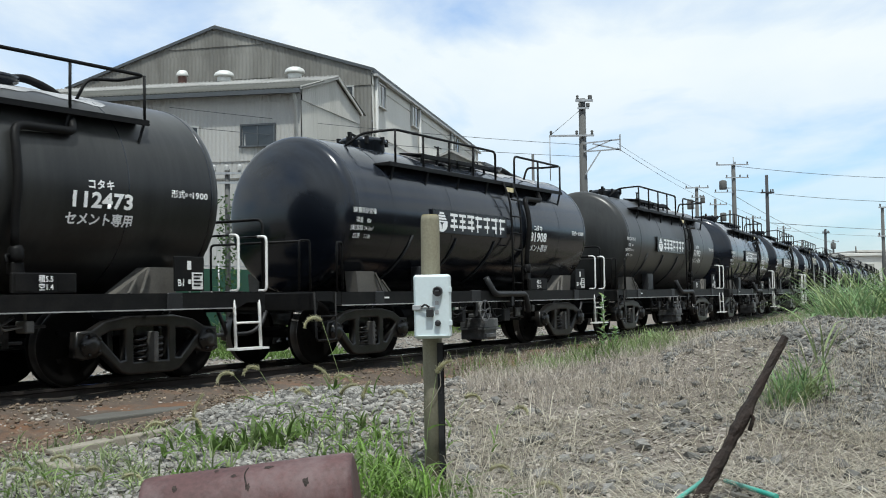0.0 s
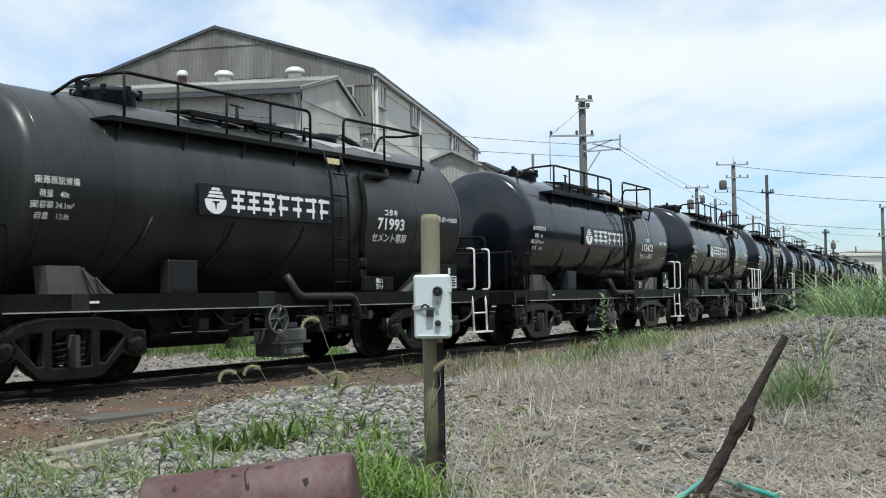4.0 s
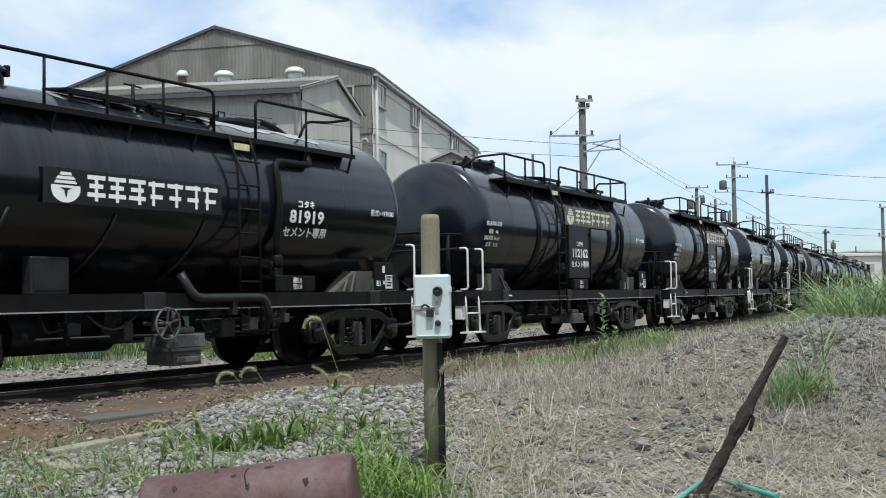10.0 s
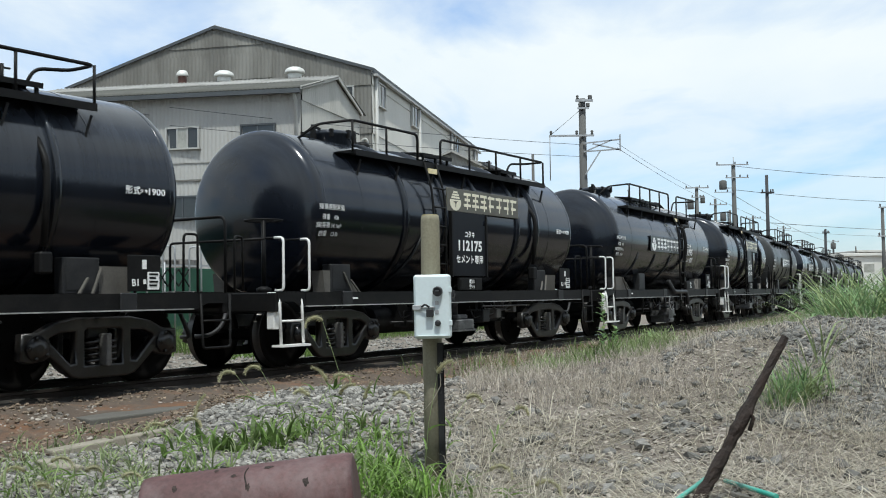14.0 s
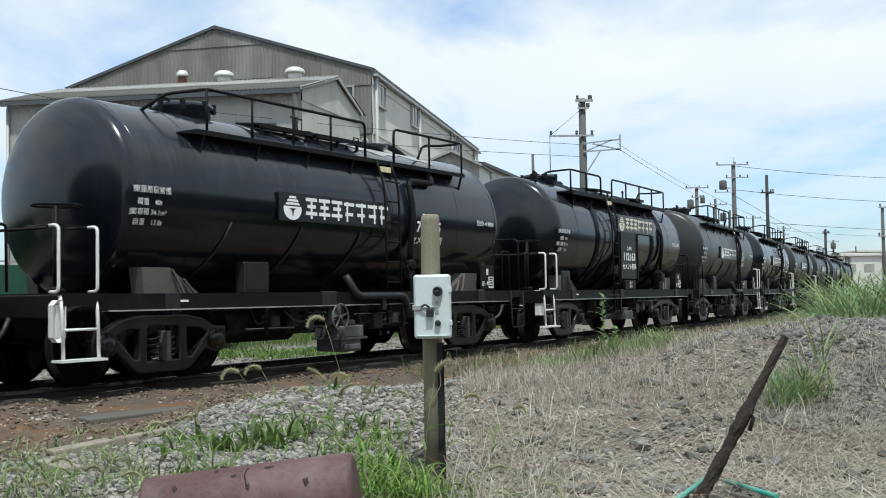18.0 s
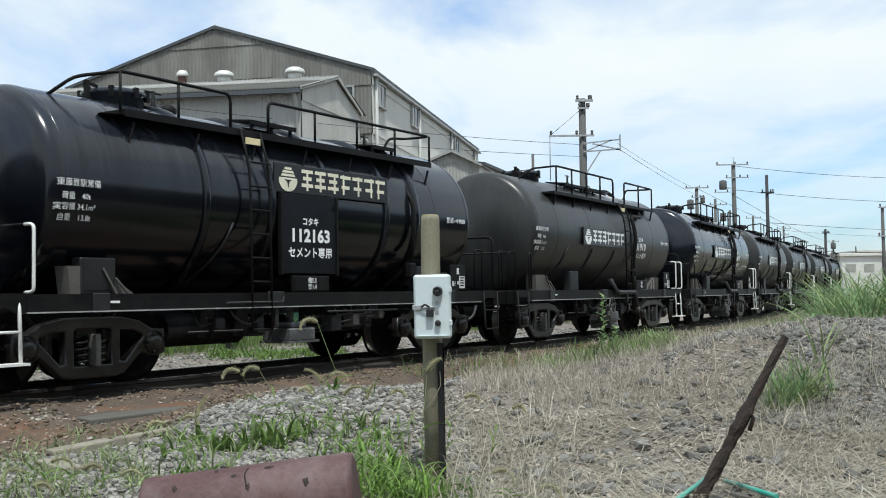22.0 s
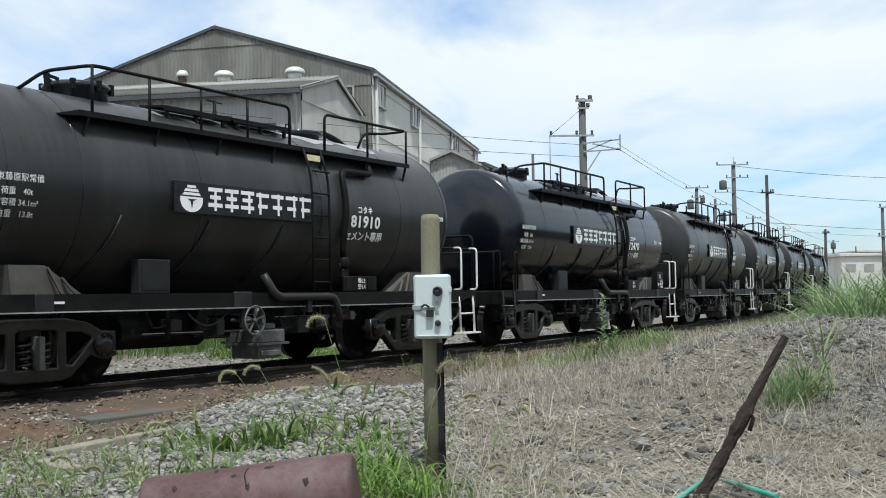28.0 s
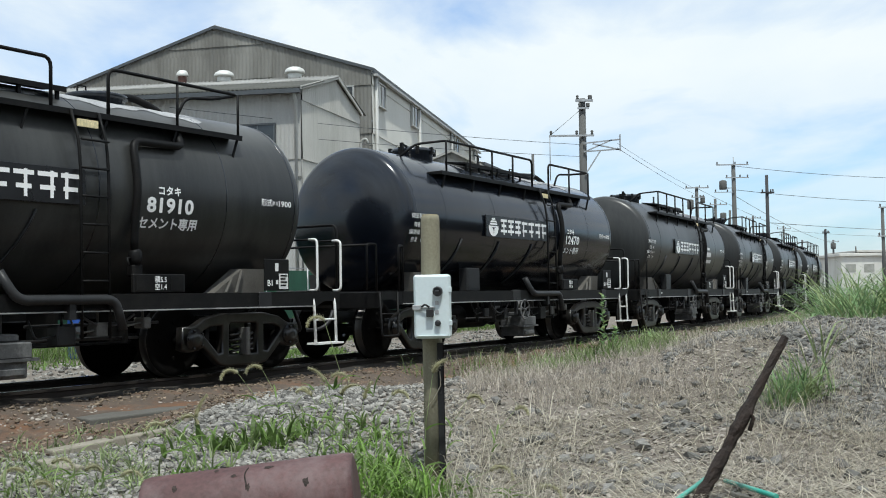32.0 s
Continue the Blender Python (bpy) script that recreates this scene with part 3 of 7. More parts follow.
def corner_step(wagon, sgn, plate, push):
    xa, xb = (4.34, 4.76) if sgn > 0 else (4.14 + push, 4.58 + push)
    bm = bmesh.new()
    for x in (xa, xb):
        tube(bm, [(sgn * x, -1.17, 0.96), (sgn * x, -1.20, 0.80), (sgn * x, -1.22, 0.33)], 0.019, 8)
    tube(bm, [(sgn * xa, -1.21, 0.62), (sgn * xb, -1.21, 0.62)], 0.014, 8)
    box(bm, *sorted((sgn * (xa - 0.05), sgn * (xb + 0.06))), -1.30, -1.12, 0.300, 0.325)
    part("corner_step", bm, M_WHITE, wagon, "white painted steel corner step")
    if plate:
        bm = bmesh.new()
        if plate == "oval":
            box(bm, -4.98, -4.83, -1.17, -1.15, 0.50, 0.92, 0.05)
        else:
            box(bm, -4.86, -4.70, -1.14, -1.02, 0.52, 0.98, 0.01)
        part("white_target_plate", bm, M_WHITE, wagon, "white painted plate beside the step")


def pillar_brake(wagon):
    bm = bmesh.new()
    tube(bm, [(-4.62, -0.78, 0.98), (-4.62, -0.78, 1.90)], 0.03, 8)
    lathe(bm, [(0.09, 0.98), (0.10, 1.03), (0.04, 1.06)], 12, "z", (-4.62, -0.78, 0))
    post = part("brake_pillar", bm, M_FRAME, wagon)
    bm = bmesh.new()
    ring = [(-4.62 + 0.24 * math.cos(a), -0.78 + 0.24 * math.sin(a), 1.90) for a in np.linspace(0, 2 * math.pi, 33)]
    tube(bm, ring, 0.014, 6, cap=False)
    for k in range(4):
        a = k * math.pi / 2
        beam(bm, (-4.62, -0.78, 1.90), (-4.62 + 0.24 * math.cos(a), -0.78 + 0.24 * math.sin(a), 1.90), 0.02, 0.016)
    part("hand_wheel", bm, M_FRAME, post, "flat black hand brake wheel")


def handrail(wagon, x0, x1, start_hook, end_hook, deck):
    zt, zb, y = 3.385, deck, -1.03
    bm = bmesh.new()
    pts = []
    if start_hook == "tank":
        pts += [(x0 - 0.52, -0.45, 3.10), (x0 - 0.28, -0.62, 3.33)]
    else:
        pts += [(x0, y, zb)]
    pts += [(x0, y, zt), (x1, y, zt)]
    if end_hook == "down":
        pts += [(x1, y, zb)]
    else:
        pts += [(x1, -0.62, zt), (x1 - 0.35, -0.50, zt - 0.02), (x1 - 0.5, -0.48, 3.08)]
    tube(bm, pts, 0.02, 8, round_bends=0.10)
    part("handrail", bm, M_FRAME, wagon)
    n = max(1, round((x1 - x0) / 0.86))
    for k in range(n + 1):
        if (k == 0 and start_hook != "tank") or (k == n and end_hook == "down"):
            continue
        x = x0 + (x1 - x0) * k / n
        bm = bmesh.new()
        tube(bm, [(x, y, zb - 0.02), (x, y, zt)], 0.018, 6)
        part("rail_post", bm, M_FRAME, wagon)


def sign(wagon, x0, z, plate_mat, mark_mat):
    """The owner's plate: an emblem as a plain domed disc and seven blocks of strokes, no letters."""
    y = -(TANK_R + 0.035)
    bm = bmesh.new()
    box(bm, x0, x0 + 2.46, y, y + 0.025, z - 0.185, z + 0.185, 0.006)
    pl = part("sign_plate", bm, plate_mat, wagon, "dark owner's sign plate with pale marks")
    yy = y - 0.004
    bm = bmesh.new()

    def flat(poly):
        vs = [bm.verts.new((px, yy, pz)) for px, pz in poly]
        bm.faces.new(vs)

    cx = x0 + 0.26
    flat([(cx + 0.178 * math.cos(a), z - 0.025 + 0.145 * math.sin(a)) for a in np.linspace(radians(168), radians(372), 22)] )
    for k, (w, zz) in enumerate(((0.145, 0.037), (0.12, 0.080), (0.075, 0.122))):
        flat([(cx - w, z + zz - 0.014), (cx + w, z + zz - 0.014), (cx + w * 0.8, z + zz + 0.017), (cx - w * 0.8, z + zz + 0.017)])
    em = part("emblem", bm, mark_mat, pl)
    bm = bmesh.new()
    yy -= 0.003
    flat([(cx - 0.075, z - 0.02), (cx + 0.075, z - 0.02), (cx + 0.02, z - 0.045), (cx + 0.004, z - 0.12), (cx - 0.004, z - 0.12), (cx - 0.02, z - 0.045)])
    part("emblem_notch", bm, plate_mat, em)
    yy += 0.003
    random.seed(7)
    for k in range(7):
        bm = bmesh.new()
        c, h, w = x0 + 0.64 + k * 0.272, 0.135, 0.122
        rows = 3 if k < 3 else 2
        for r in range(rows):
            zz = z + h - (r + 0.25) * 2 * h / rows
            ww = w * (0.95 if r % 2 == 0 else 0.72)
            flat([(c - ww, zz - 0.023), (c + ww, zz - 0.023), (c + ww, zz + 0.023), (c - ww, zz + 0.023)])
        yy -= 0.001
        off = (0.0, 0.0, 0.03, -0.045, 0.02, 0.05, -0.05)[k]
        flat([(c + off - 0.02, z - h), (c + off + 0.02, z - h), (c + off + 0.02, z + h), (c + off - 0.02, z + h)])
        yy += 0.001
        part("stroke_block", bm, mark_mat, pl)
    return pl


def tank_wagon(kind):
    """kind 1: smooth tank; kind 2: tank with outer ribs and a high sign. x to the rear, near side at -y, rail top at z = 0."""
    wagon = new("tank_wagon")
    # tank
    bm = bmesh.new()
    prof = [(r, -h) for r, h in TANK_PROFILE] + [(r, h) for r, h in reversed(TANK_PROFILE)]
    lathe(bm, prof, 64, "x", (TANK_X, 0, TANK_Z))
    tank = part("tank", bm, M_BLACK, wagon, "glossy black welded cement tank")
    for x in (TANK_X - BARREL + 0.02, TANK_X + BARREL - 0.02):
        bm = bmesh.new()
        lathe(bm, [(TANK_R - 0.01, x - 0.014), (TANK_R + 0.004, x - 0.006), (TANK_R + 0.004, x + 0.006), (TANK_R - 0.01, x + 0.014)], 64, "x", (0, 0, TANK_Z))
        part("weld_seam", bm, M_BLACK, tank)
    for x in ((-2.88, -1.2, 1.0, 2.85) if kind == 1 else (-2.9, 3.1)):
        bm = bmesh.new()
        lathe(bm, [(TANK_R - 0.01, x - 0.012), (TANK_R + 0.003, x - 0.005), (TANK_R + 0.003, x + 0.005), (TANK_R - 0.01, x + 0.012)], 64, "x", (0, 0, TANK_Z))
        part("weld_seam", bm, M_BLACK, tank)
    if kind == 2:
        for x in (-1.81, -0.66, 0.50, 1.80, 2.58):
            bm = bmesh.new()
            lathe(bm, [(TANK_R - 0.01, x - 0.04), (TANK_R + 0.045, x - 0.03), (TANK_R + 0.045, x + 0.03), (TANK_R - 0.01, x + 0.04)], 64, "x", (0, 0, TANK_Z))
            part("tank_rib", bm, M_BLACK, tank)
    # underframe
    for side in (-1, 1):
        bm = bmesh.new()
        sec = [(1.205, 0.978), (1.205, 0.806), (1.10, 0.806), (1.10, 0.818), (1.19, 0.818), (1.19, 0.966), (1.10, 0.966), (1.10, 0.978)]
        ends = [[bm.verts.new((x, side * a, b)) for a, b in sec] for x in (-4.30, 4.30)]
        for i in range(8):
            bm.faces.new((ends[0][i], ends[0][(i + 1) % 8], ends[1][(i + 1) % 8], ends[1][i]))
        bm.faces.new(ends[0]), bm.faces.new(ends[1][::-1])
        sill = part("side_sill", bm, M_FRAME, wagon, "black channel side sill")
        bm = bmesh.new()
        box(bm, -4.30, 4.30, *sorted((side * 1.245, side * 1.10)), 0.792, 0.805)
        part("lower_flange", bm, M_SUNLIT_FLANGE, sill, "lower flange of the sill with sunlight painted as a pale edge")
        for sg in (-1, 1):
            bm = bmesh.new()
            y = side * 1.19
            pts = [(4.298, 0.975), (4.298, 0.795), (4.40, 0.80), (4.55, 0.86), (4.86, 0.86), (4.86, 0.975)]
            f1 = [bm.verts.new((sg * a, y - 0.01, b)) for a, b in pts]
            f2 = [bm.verts.new((sg * a, y + 0.01, b)) for a, b in pts]
            bm.faces.new(f1), bm.faces.new(f2[::-1])
            for i in range(6):
                bm.faces.new((f1[i], f1[(i + 1) % 6], f2[(i + 1) % 6], f2[i]))
            part("end_sill", bm, M_FRAME, wagon)
            bm = bmesh.new()
            box(bm, *sorted((sg * 3.30, sg * 3.52)), *sorted((side * 1.20, side * 1.225)), 0.78, 0.985, 0.01)
            part("gusset_plate", bm, M_GREYBOX, wagon)
    bm = bmesh.new()
    box(bm, -4.85, 4.85, -0.20, 0.20, 0.70, 0.95)
    part("centre_sill", bm, M_FRAME, wagon)
    for sg in (-1, 1):
        bm = bmesh.new()
        box(bm, *sorted((sg * 4.80, sg * 4.88)), -1.19, 1.19, 0.74, 0.975, 0.01)
        part("end_beam", bm, M_FRAME, wagon)
        bm = bmesh.new()
        for k in range(6):
            x = sg * (4.33 + k * 0.09)
            box(bm, x - 0.035, x + 0.035, -1.17, 1.17, 0.965, 0.99)
        part("end_platform", bm, M_FRAME, wagon)
        bm = bmesh.new()
        box(bm, *sorted((sg * 4.86, sg * 5.02)), -0.09, 0.09, 0.78, 0.98, 0.02)
        box(bm, *sorted((sg * 4.99, sg * 5.22)), -0.15, 0.11, 0.75, 1.01, 0.04)
        part("coupler", bm, M_BOGIE, wagon, "rusty knuckle coupler")
        bm = bmesh.new()
        tube(bm, [(sg * 4.88, -0.38, 0.74), (sg * 4.98, -0.38, 0.55), (sg * 5.10, -0.30, 0.45), (sg * 5.15, -0.1, 0.44)], 0.028, 8, round_bends=0.08)
        part("brake_hose", bm, M_RUBBER, wagon)
        # cradle plates on which the tank rests
        for side in (-1, 1):
            bm = bmesh.new()
            y = side * 0.99
            outline = [(3.62, 0.975), (3.66, 1.27), (3.24, 1.27), (2.78, 0.975)]
            f1 = [bm.verts.new((sg * a, y, b)) for a, b in outline]
            f2 = [bm.verts.new((sg * a, y - side * 0.20, b)) for a, b in outline]
            bm.faces.new(f1), bm.faces.new(f2[::-1])
            for i in range(4):
                bm.faces.new((f1[i], f1[(i + 1) % 4], f2[(i + 1) % 4], f2[i]))
            for k in (3.22, 3.05):
                beam(bm, (sg * k, y + side * 0.02, 1.26 - (3.24 - k) * 0.6), (sg * (k - 0.14), y + side * 0.06, 0.98), 0.03, 0.02)
            part("tank_cradle", bm, M_CRADLE, wagon, "dusty grey tank cradle plate")
    for side in (-1, 1):
        for x0 in ((-2.02,) if kind == 1 else (-3.50, 2.75)):
            bm = bmesh.new()
            y0, y1 = sorted((side * 1.0, side * 0.85))
            box(bm, x0, x0 + 0.46, y0, y1, 0.975, 1.36, 0.012)
            box(bm, x0 + 0.04, x0 + 0.42, *sorted((side * 1.005, side * 1.0)), 1.02, 1.32)
            part("support_box", bm, M_GREYBOX, wagon)
    for x in (-2.36, -1.05, 0.25) if kind == 1 else (-1.35,):
        bm = bmesh.new()
        tube(bm, [on_tank(x, 1.82, 0.012), on_tank(x - 0.05, 1.66, 0.015), on_tank(x - 0.12, 1.48, 0.015), on_tank(x - 0.20, 1.30, 0.015), on_tank(x - 0.28, 1.12, 0.015)], 0.016, 6)
        part("stay_rod", bm, M_GREYBOX, wagon)
    # walkway
    bm = bmesh.new()
    x0, x1 = (-2.86, 3.20) if kind == 1 else (-2.95, 3.14)
    wz = 0.0 if kind == 1 else 0.09                 # the ribbed wagons' walkway lies higher
    for y0, y1, z0, z1 in ((-1.04, -0.55, 2.872 + wz, 2.884 + wz), (-1.055, -1.035, 2.83 + wz * 0.75, 2.89 + wz)):
        box(bm, x0, x1, y0, y1, z0, z1)
    vs = [(x0, -1.05, 2.83 + wz), (x0, -1.05, 2.89 + wz), (x0, -0.62, 2.884 + wz), (x0 - 0.16, -0.80, 2.85 + wz), (x0, -0.62, 2.83 + wz)]
    bmesh.ops.convex_hull(bm, input=[bm.verts.new(v) for v in vs])
    part("walkway", bm, M_FRAME, wagon, "black steel side walkway along the tank top")
    for k in range(7):
        x = x0 + 0.15 + k * (x1 - x0 - 0.2) / 6
        bm = bmesh.new()
        beam(bm, (x, -1.02, 2.85), on_tank(x - 0.06, 2.62, -0.01), 0.025, 0.025)
        part("walkway_bracket", bm, M_FRAME, wagon)
    if kind == 1:
        handrail(wagon, -2.68, 0.48, "tank", "down", 2.88)
        handrail(wagon, 1.20, 3.15, "up", "wrap", 2.88)
    else:
        handrail(wagon, -3.00, -1.30, "tank", "down", 2.97)
        handrail(wagon, -0.62, 3.12, "up", "wrap", 2.97)
    # fittings on top
    hx = -2.05 if kind == 1 else -2.20
    bm = bmesh.new()
    lathe(bm, [(0.35, 3.10), (0.35, 3.31), (0.38, 3.32), (0.39, 3.36), (0.34, 3.395), (0.05, 3.41)], 28, "z", (hx, 0, 0))
    hatch = part("manhole", bm, M_BLACK, wagon, "round black manhole with clamped lid")
    bm = bmesh.new()
    beam(bm, (hx - 0.46, -0.1, 3.17), (hx - 0.49, -0.1, 3.45), 0.05, 0.05)
    beam(bm, (hx - 0.52, -0.1, 3.43), (hx - 0.33, -0.1, 3.40), 0.03, 0.03)
    part("lid_lever", bm, M_FRAME, hatch)
    for k in range(8):
        bm = bmesh.new()
        a = k * math.pi / 4
        box(bm, hx + 0.38 * math.cos(a) - 0.025, hx + 0.38 * math.cos(a) + 0.025, 0.38 * math.sin(a) - 0.025, 0.38 * math.sin(a) + 0.025, 3.28, 3.40)
        part("lid_clamp", bm, M_FRAME, hatch)
    for c, half, zp in (((-0.75, 0.55, 3.19), (0.42, 0.55, 3.19)) if kind == 1 else ((-0.05, 0.45, 3.21), (2.48, 0.30, 3.18))):
        bm = bmesh.new()
        sec = [(-0.64, -0.045), (-0.64, 0.012), (-0.20, 0.058), (-0.20, 0.034), (-0.62, -0.010), (-0.62, -0.045)]
        ends = [[bm.verts.new((c + e * half, y, zp + z)) for y, z in sec] for e in (-1, 1)]
        for i in range(6):
            bm.faces.new((ends[0][i], ends[0][(i + 1) % 6], ends[1][(i + 1) % 6], ends[1][i]))
        bm.faces.new(ends[0]), bm.faces.new(ends[1][::-1])
        plate = part("top_platform", bm, M_FRAME, wagon, "small black standing plate on top of the tank")
        for x in (-0.85, 0.0, 0.85):
            bm = bmesh.new()
            box(bm, c + x * half - 0.02, c + x * half + 0.02, -0.60, -0.57, 3.0, zp)
            part("platform_post", bm, M_FRAME, plate)
    bm = bmesh.new()
    vx = 0.02 if kind == 1 else -1.72
    top = 3.50 if kind == 1 else 3.46
    tube(bm, [(vx, -0.15, 3.15), (vx, -0.15, top)], 0.022, 8)
    lathe(bm, [(0.045, 3.17), (0.05, 3.26), (0.03, 3.30), (0.03, 3.36)], 10, "z", (vx, -0.15, 0))
    tube(bm, [(vx - 0.15, -0.17, top - 0.02), (vx + 0.15, -0.13, top - 0.02)], 0.012, 6)
    lathe(bm, [(0.11, 3.18), (0.12, 3.28), (0.07, 3.33)], 14, "z", (vx + 0.28, -0.1, 0))
    part("top_valve", bm, M_FRAME, wagon)
    bm = bmesh.new()
    tube(bm, [(2.02, -0.18, 3.28), (2.20, -0.20, 3.32), (2.46, -0.26, 3.24), (2.72, -0.34, 3.06)], 0.045, 10, round_bends=0.15)
    if kind == 2:
        bm = bmesh.new()
        tube(bm, [(2.62, -0.15, 3.15), (2.62, -0.15, 3.44)], 0.022, 8)
        tube(bm, [(2.52, -0.15, 3.40), (2.72, -0.15, 3.40)], 0.012, 6)
    part("vent_pipe" if kind == 1 else "rear_valve", bm, M_FRAME, wagon, "short curved black vent pipe on the tank top" if kind == 1 else "")
    if kind == 1:
        bm = bmesh.new()
        lathe(bm, [(0.30, 3.14), (0.30, 3.24), (0.36, 3.245), (0.37, 3.285), (0.33, 3.30), (0.05, 3.305)], 28, "z", (1.82, -0.05, 0))
        lid = part("rear_manhole", bm, M_BLACK, wagon, "low round black manhole lid")
        bm = bmesh.new()
        tube(bm, [(1.60, 0.0, 3.28), (1.60, 0.0, 3.40), (1.72, 0.0, 3.40), (1.72, 0.0, 3.28)], 0.012, 6)
        part("lid_handle", bm, M_FRAME, lid)
    if kind == 1:                               # cement spilt beside the lids, caked on the crown
        bm = bmesh.new()
        rows = []
        for x in np.linspace(-1.4, 3.0, 45):
            e = 29 + 3 * math.sin(x * 5.1) + 2 * math.sin(x * 13.7)
            rows.append([bm.verts.new((x, -(TANK_R + 0.004) * math.sin(radians(a)), TANK_Z + (TANK_R + 0.004) * math.cos(radians(a)))) for a in np.linspace(-e, e, 9)])
        for r0, r1 in zip(rows, rows[1:]):
            for i in range(8):
                bm.faces.new((r0[i], r1[i], r1[i + 1], r0[i + 1])).smooth = True
        part("dust_crust", bm, M_CEMENT, tank, "pale cement dust caked on the tank crown")
    # ladder, pipes
    lx = 0.70 if kind == 1 else -1.16
    for x in (lx, lx + 0.35):
        bm = bmesh.new()
        tube(bm, [(x, -1.06, 2.88 + wz), (x, -1.19, 2.55), (x, -1.22, 2.2), (x, -1.235, 0.52)], 0.018, 6, round_bends=0.2)
        part("ladder_rail", bm, M_FRAME, wagon)
    for k in range(8):
        bm = bmesh.new()
        z = 0.53 + k * 0.29
        tube(bm, [(lx, -1.225, z), (lx + 0.35, -1.225, z)], 0.013, 6)
        part("ladder_rung", bm, M_FRAME, wagon)
    bm = bmesh.new()
    box(bm, lx + 0.05, lx + 0.31, -1.105, -1.09, 2.71 + wz, 2.79 + wz)
    part("maker_plate", bm, M_GOLD, wagon, "small brass-coloured plate under the walkway")
    bm = bmesh.new()
    if kind == 1:
        tube(bm, [(2.22, -0.98, 2.80), (2.20, -1.06, 2.65), (1.48, -1.08, 2.64), on_tank(1.46, 2.38, 0.06), on_tank(1.46, 2.1, 0.06), on_tank(1.47, 1.7, 0.06), (1.49, -1.1, 1.42)], 0.046, 10, round_bends=0.12)
        lathe(bm, [(0.06, 1.30), (0.075, 1.34), (0.075, 1.42), (0.05, 1.46)], 12, "z", (1.50, -1.1, 0))
        box(bm, 1.44, 1.58, -1.14, -1.02, 1.16, 1.30, 0.02)
        tube(bm, [(1.44, -1.10, 1.36), (1.36, -1.13, 1.36), (1.36, -1.16, 1.28)], 0.014, 6, round_bends=0.03)
    else:
        tube(bm, [(2.44, -0.95, 2.62), on_tank(2.43, 2.3, 0.06), on_tank(2.43, 2.0, 0.06), (2.44, -1.12, 1.45)], 0.035, 10, round_bends=0.1)
        box(bm, 2.37, 2.52, -1.17, -1.05, 1.18, 1.40, 0.02)
    part("air_pipe", bm, M_FRAME, wagon)
    bm = bmesh.new()
    px = -0.21
    if kind == 2:
        tube(bm, [(-1.6, -1.23, 0.86), (-0.6, -1.23, 0.86), (-0.58, -1.23, 0.93)], 0.014, 6)
        tube(bm, [(0.3, -1.23, 0.72), (1.9, -1.23, 0.72)], 0.014, 6)
    else:
        tube(bm, [(px, -1.18, 1.20), (px + 0.14, -1.27, 0.92), (px + 1.30, -1.27, 0.92), (px + 1.40, -1.27, 0.60)], 0.05, 12, round_bends=0.12)
        box(bm, px + 0.72, px + 0.80, -1.29, -1.20, 0.72, 0.93)
    part("discharge_pipe" if kind == 1 else "air_line", bm, M_GREYBOX, wagon)
    # brake gear below
    bm = bmesh.new()
    bx = -0.36 if kind == 1 else -0.45
    box(bm, bx, bx + 0.50, -1.22, -0.75, 0.36, 0.52, 0.015)
    if kind == 1:
        box(bm, bx + 0.03, bx + 0.46, -1.20, -0.75, 0.17, 0.36, 0.015)
        box(bm, bx + 0.06, bx + 0.42, -1.225, -1.19, 0.20, 0.27, 0.01)
    box(bm, bx - 0.04, bx + 0.56, -1.235, -0.74, 0.335, 0.365)
    box(bm, bx + 0.10, bx + 0.40, -1.16, -0.85, 0.52, 0.60, 0.02)
    tube(bm, [(bx + 0.25, -1.0, 0.58), (bx + 0.25, -1.0, 0.80)], 0.05, 10)
    part("brake_gear_box", bm, M_GEAR, wagon, "dusty grey brake gear box")
    wheel_x, wheel_z = bx - 0.17, 0.645
    if kind == 1:
        bm = bmesh.new()
        ring = [(wheel_x + 0.17 * math.cos(a), -1.33, wheel_z + 0.17 * math.sin(a)) for a in np.linspace(0, 2 * math.pi, 33)]
        tube(bm, ring, 0.013, 6, cap=False)
        for k in range(5):
            a = k * 2 * math.pi / 5 + 0.3
            beam(bm, (wheel_x, -1.32, wheel_z), (wheel_x + 0.17 * math.cos(a), -1.33, wheel_z + 0.17 * math.sin(a)), 0.02, 0.016)
        tube(bm, [(wheel_x, -1.35, wheel_z), (wheel_x, -0.95, wheel_z)], 0.022, 8)
        part("hand_brake_wheel", bm, M_GEAR, wagon, "five-spoked steel hand brake wheel")
    bm = bmesh.new()
    box(bm, wheel_x - 0.10, wheel_x - 0.04, -1.22, -1.16, 0.56, 0.85, 0.01)
    box(bm, wheel_x - 0.22, wheel_x + 0.08, -1.215, -1.17, 0.80, 0.99, 0.01)
    part("brake_bracket", bm, M_GREYBOX, wagon)
    bm = bmesh.new()
    tube(bm, [(-2.05, -0.55, 0.55), (-0.75, -0.55, 0.55)], 0.20, 20)
    part("air_reservoir", bm, M_FRAME, wagon)
    bm = bmesh.new()
    tube(bm, [(0.35, 0.5, 0.55), (1.3, 0.5, 0.55)], 0.18, 16)
    part("brake_cylinder", bm, M_FRAME, wagon)
    for p, q in (((-1.9, -0.9, 0.52), (1.7, -0.9, 0.50)), ((0.2, -1.0, 0.66), (1.9, -1.0, 0.66)), ((-2.2, -0.2, 0.42), (2.2, -0.2, 0.42))):
        bm = bmesh.new()
        tube(bm, [p, q], 0.018, 6)
        part("brake_rod", bm, M_GREYBOX, wagon)
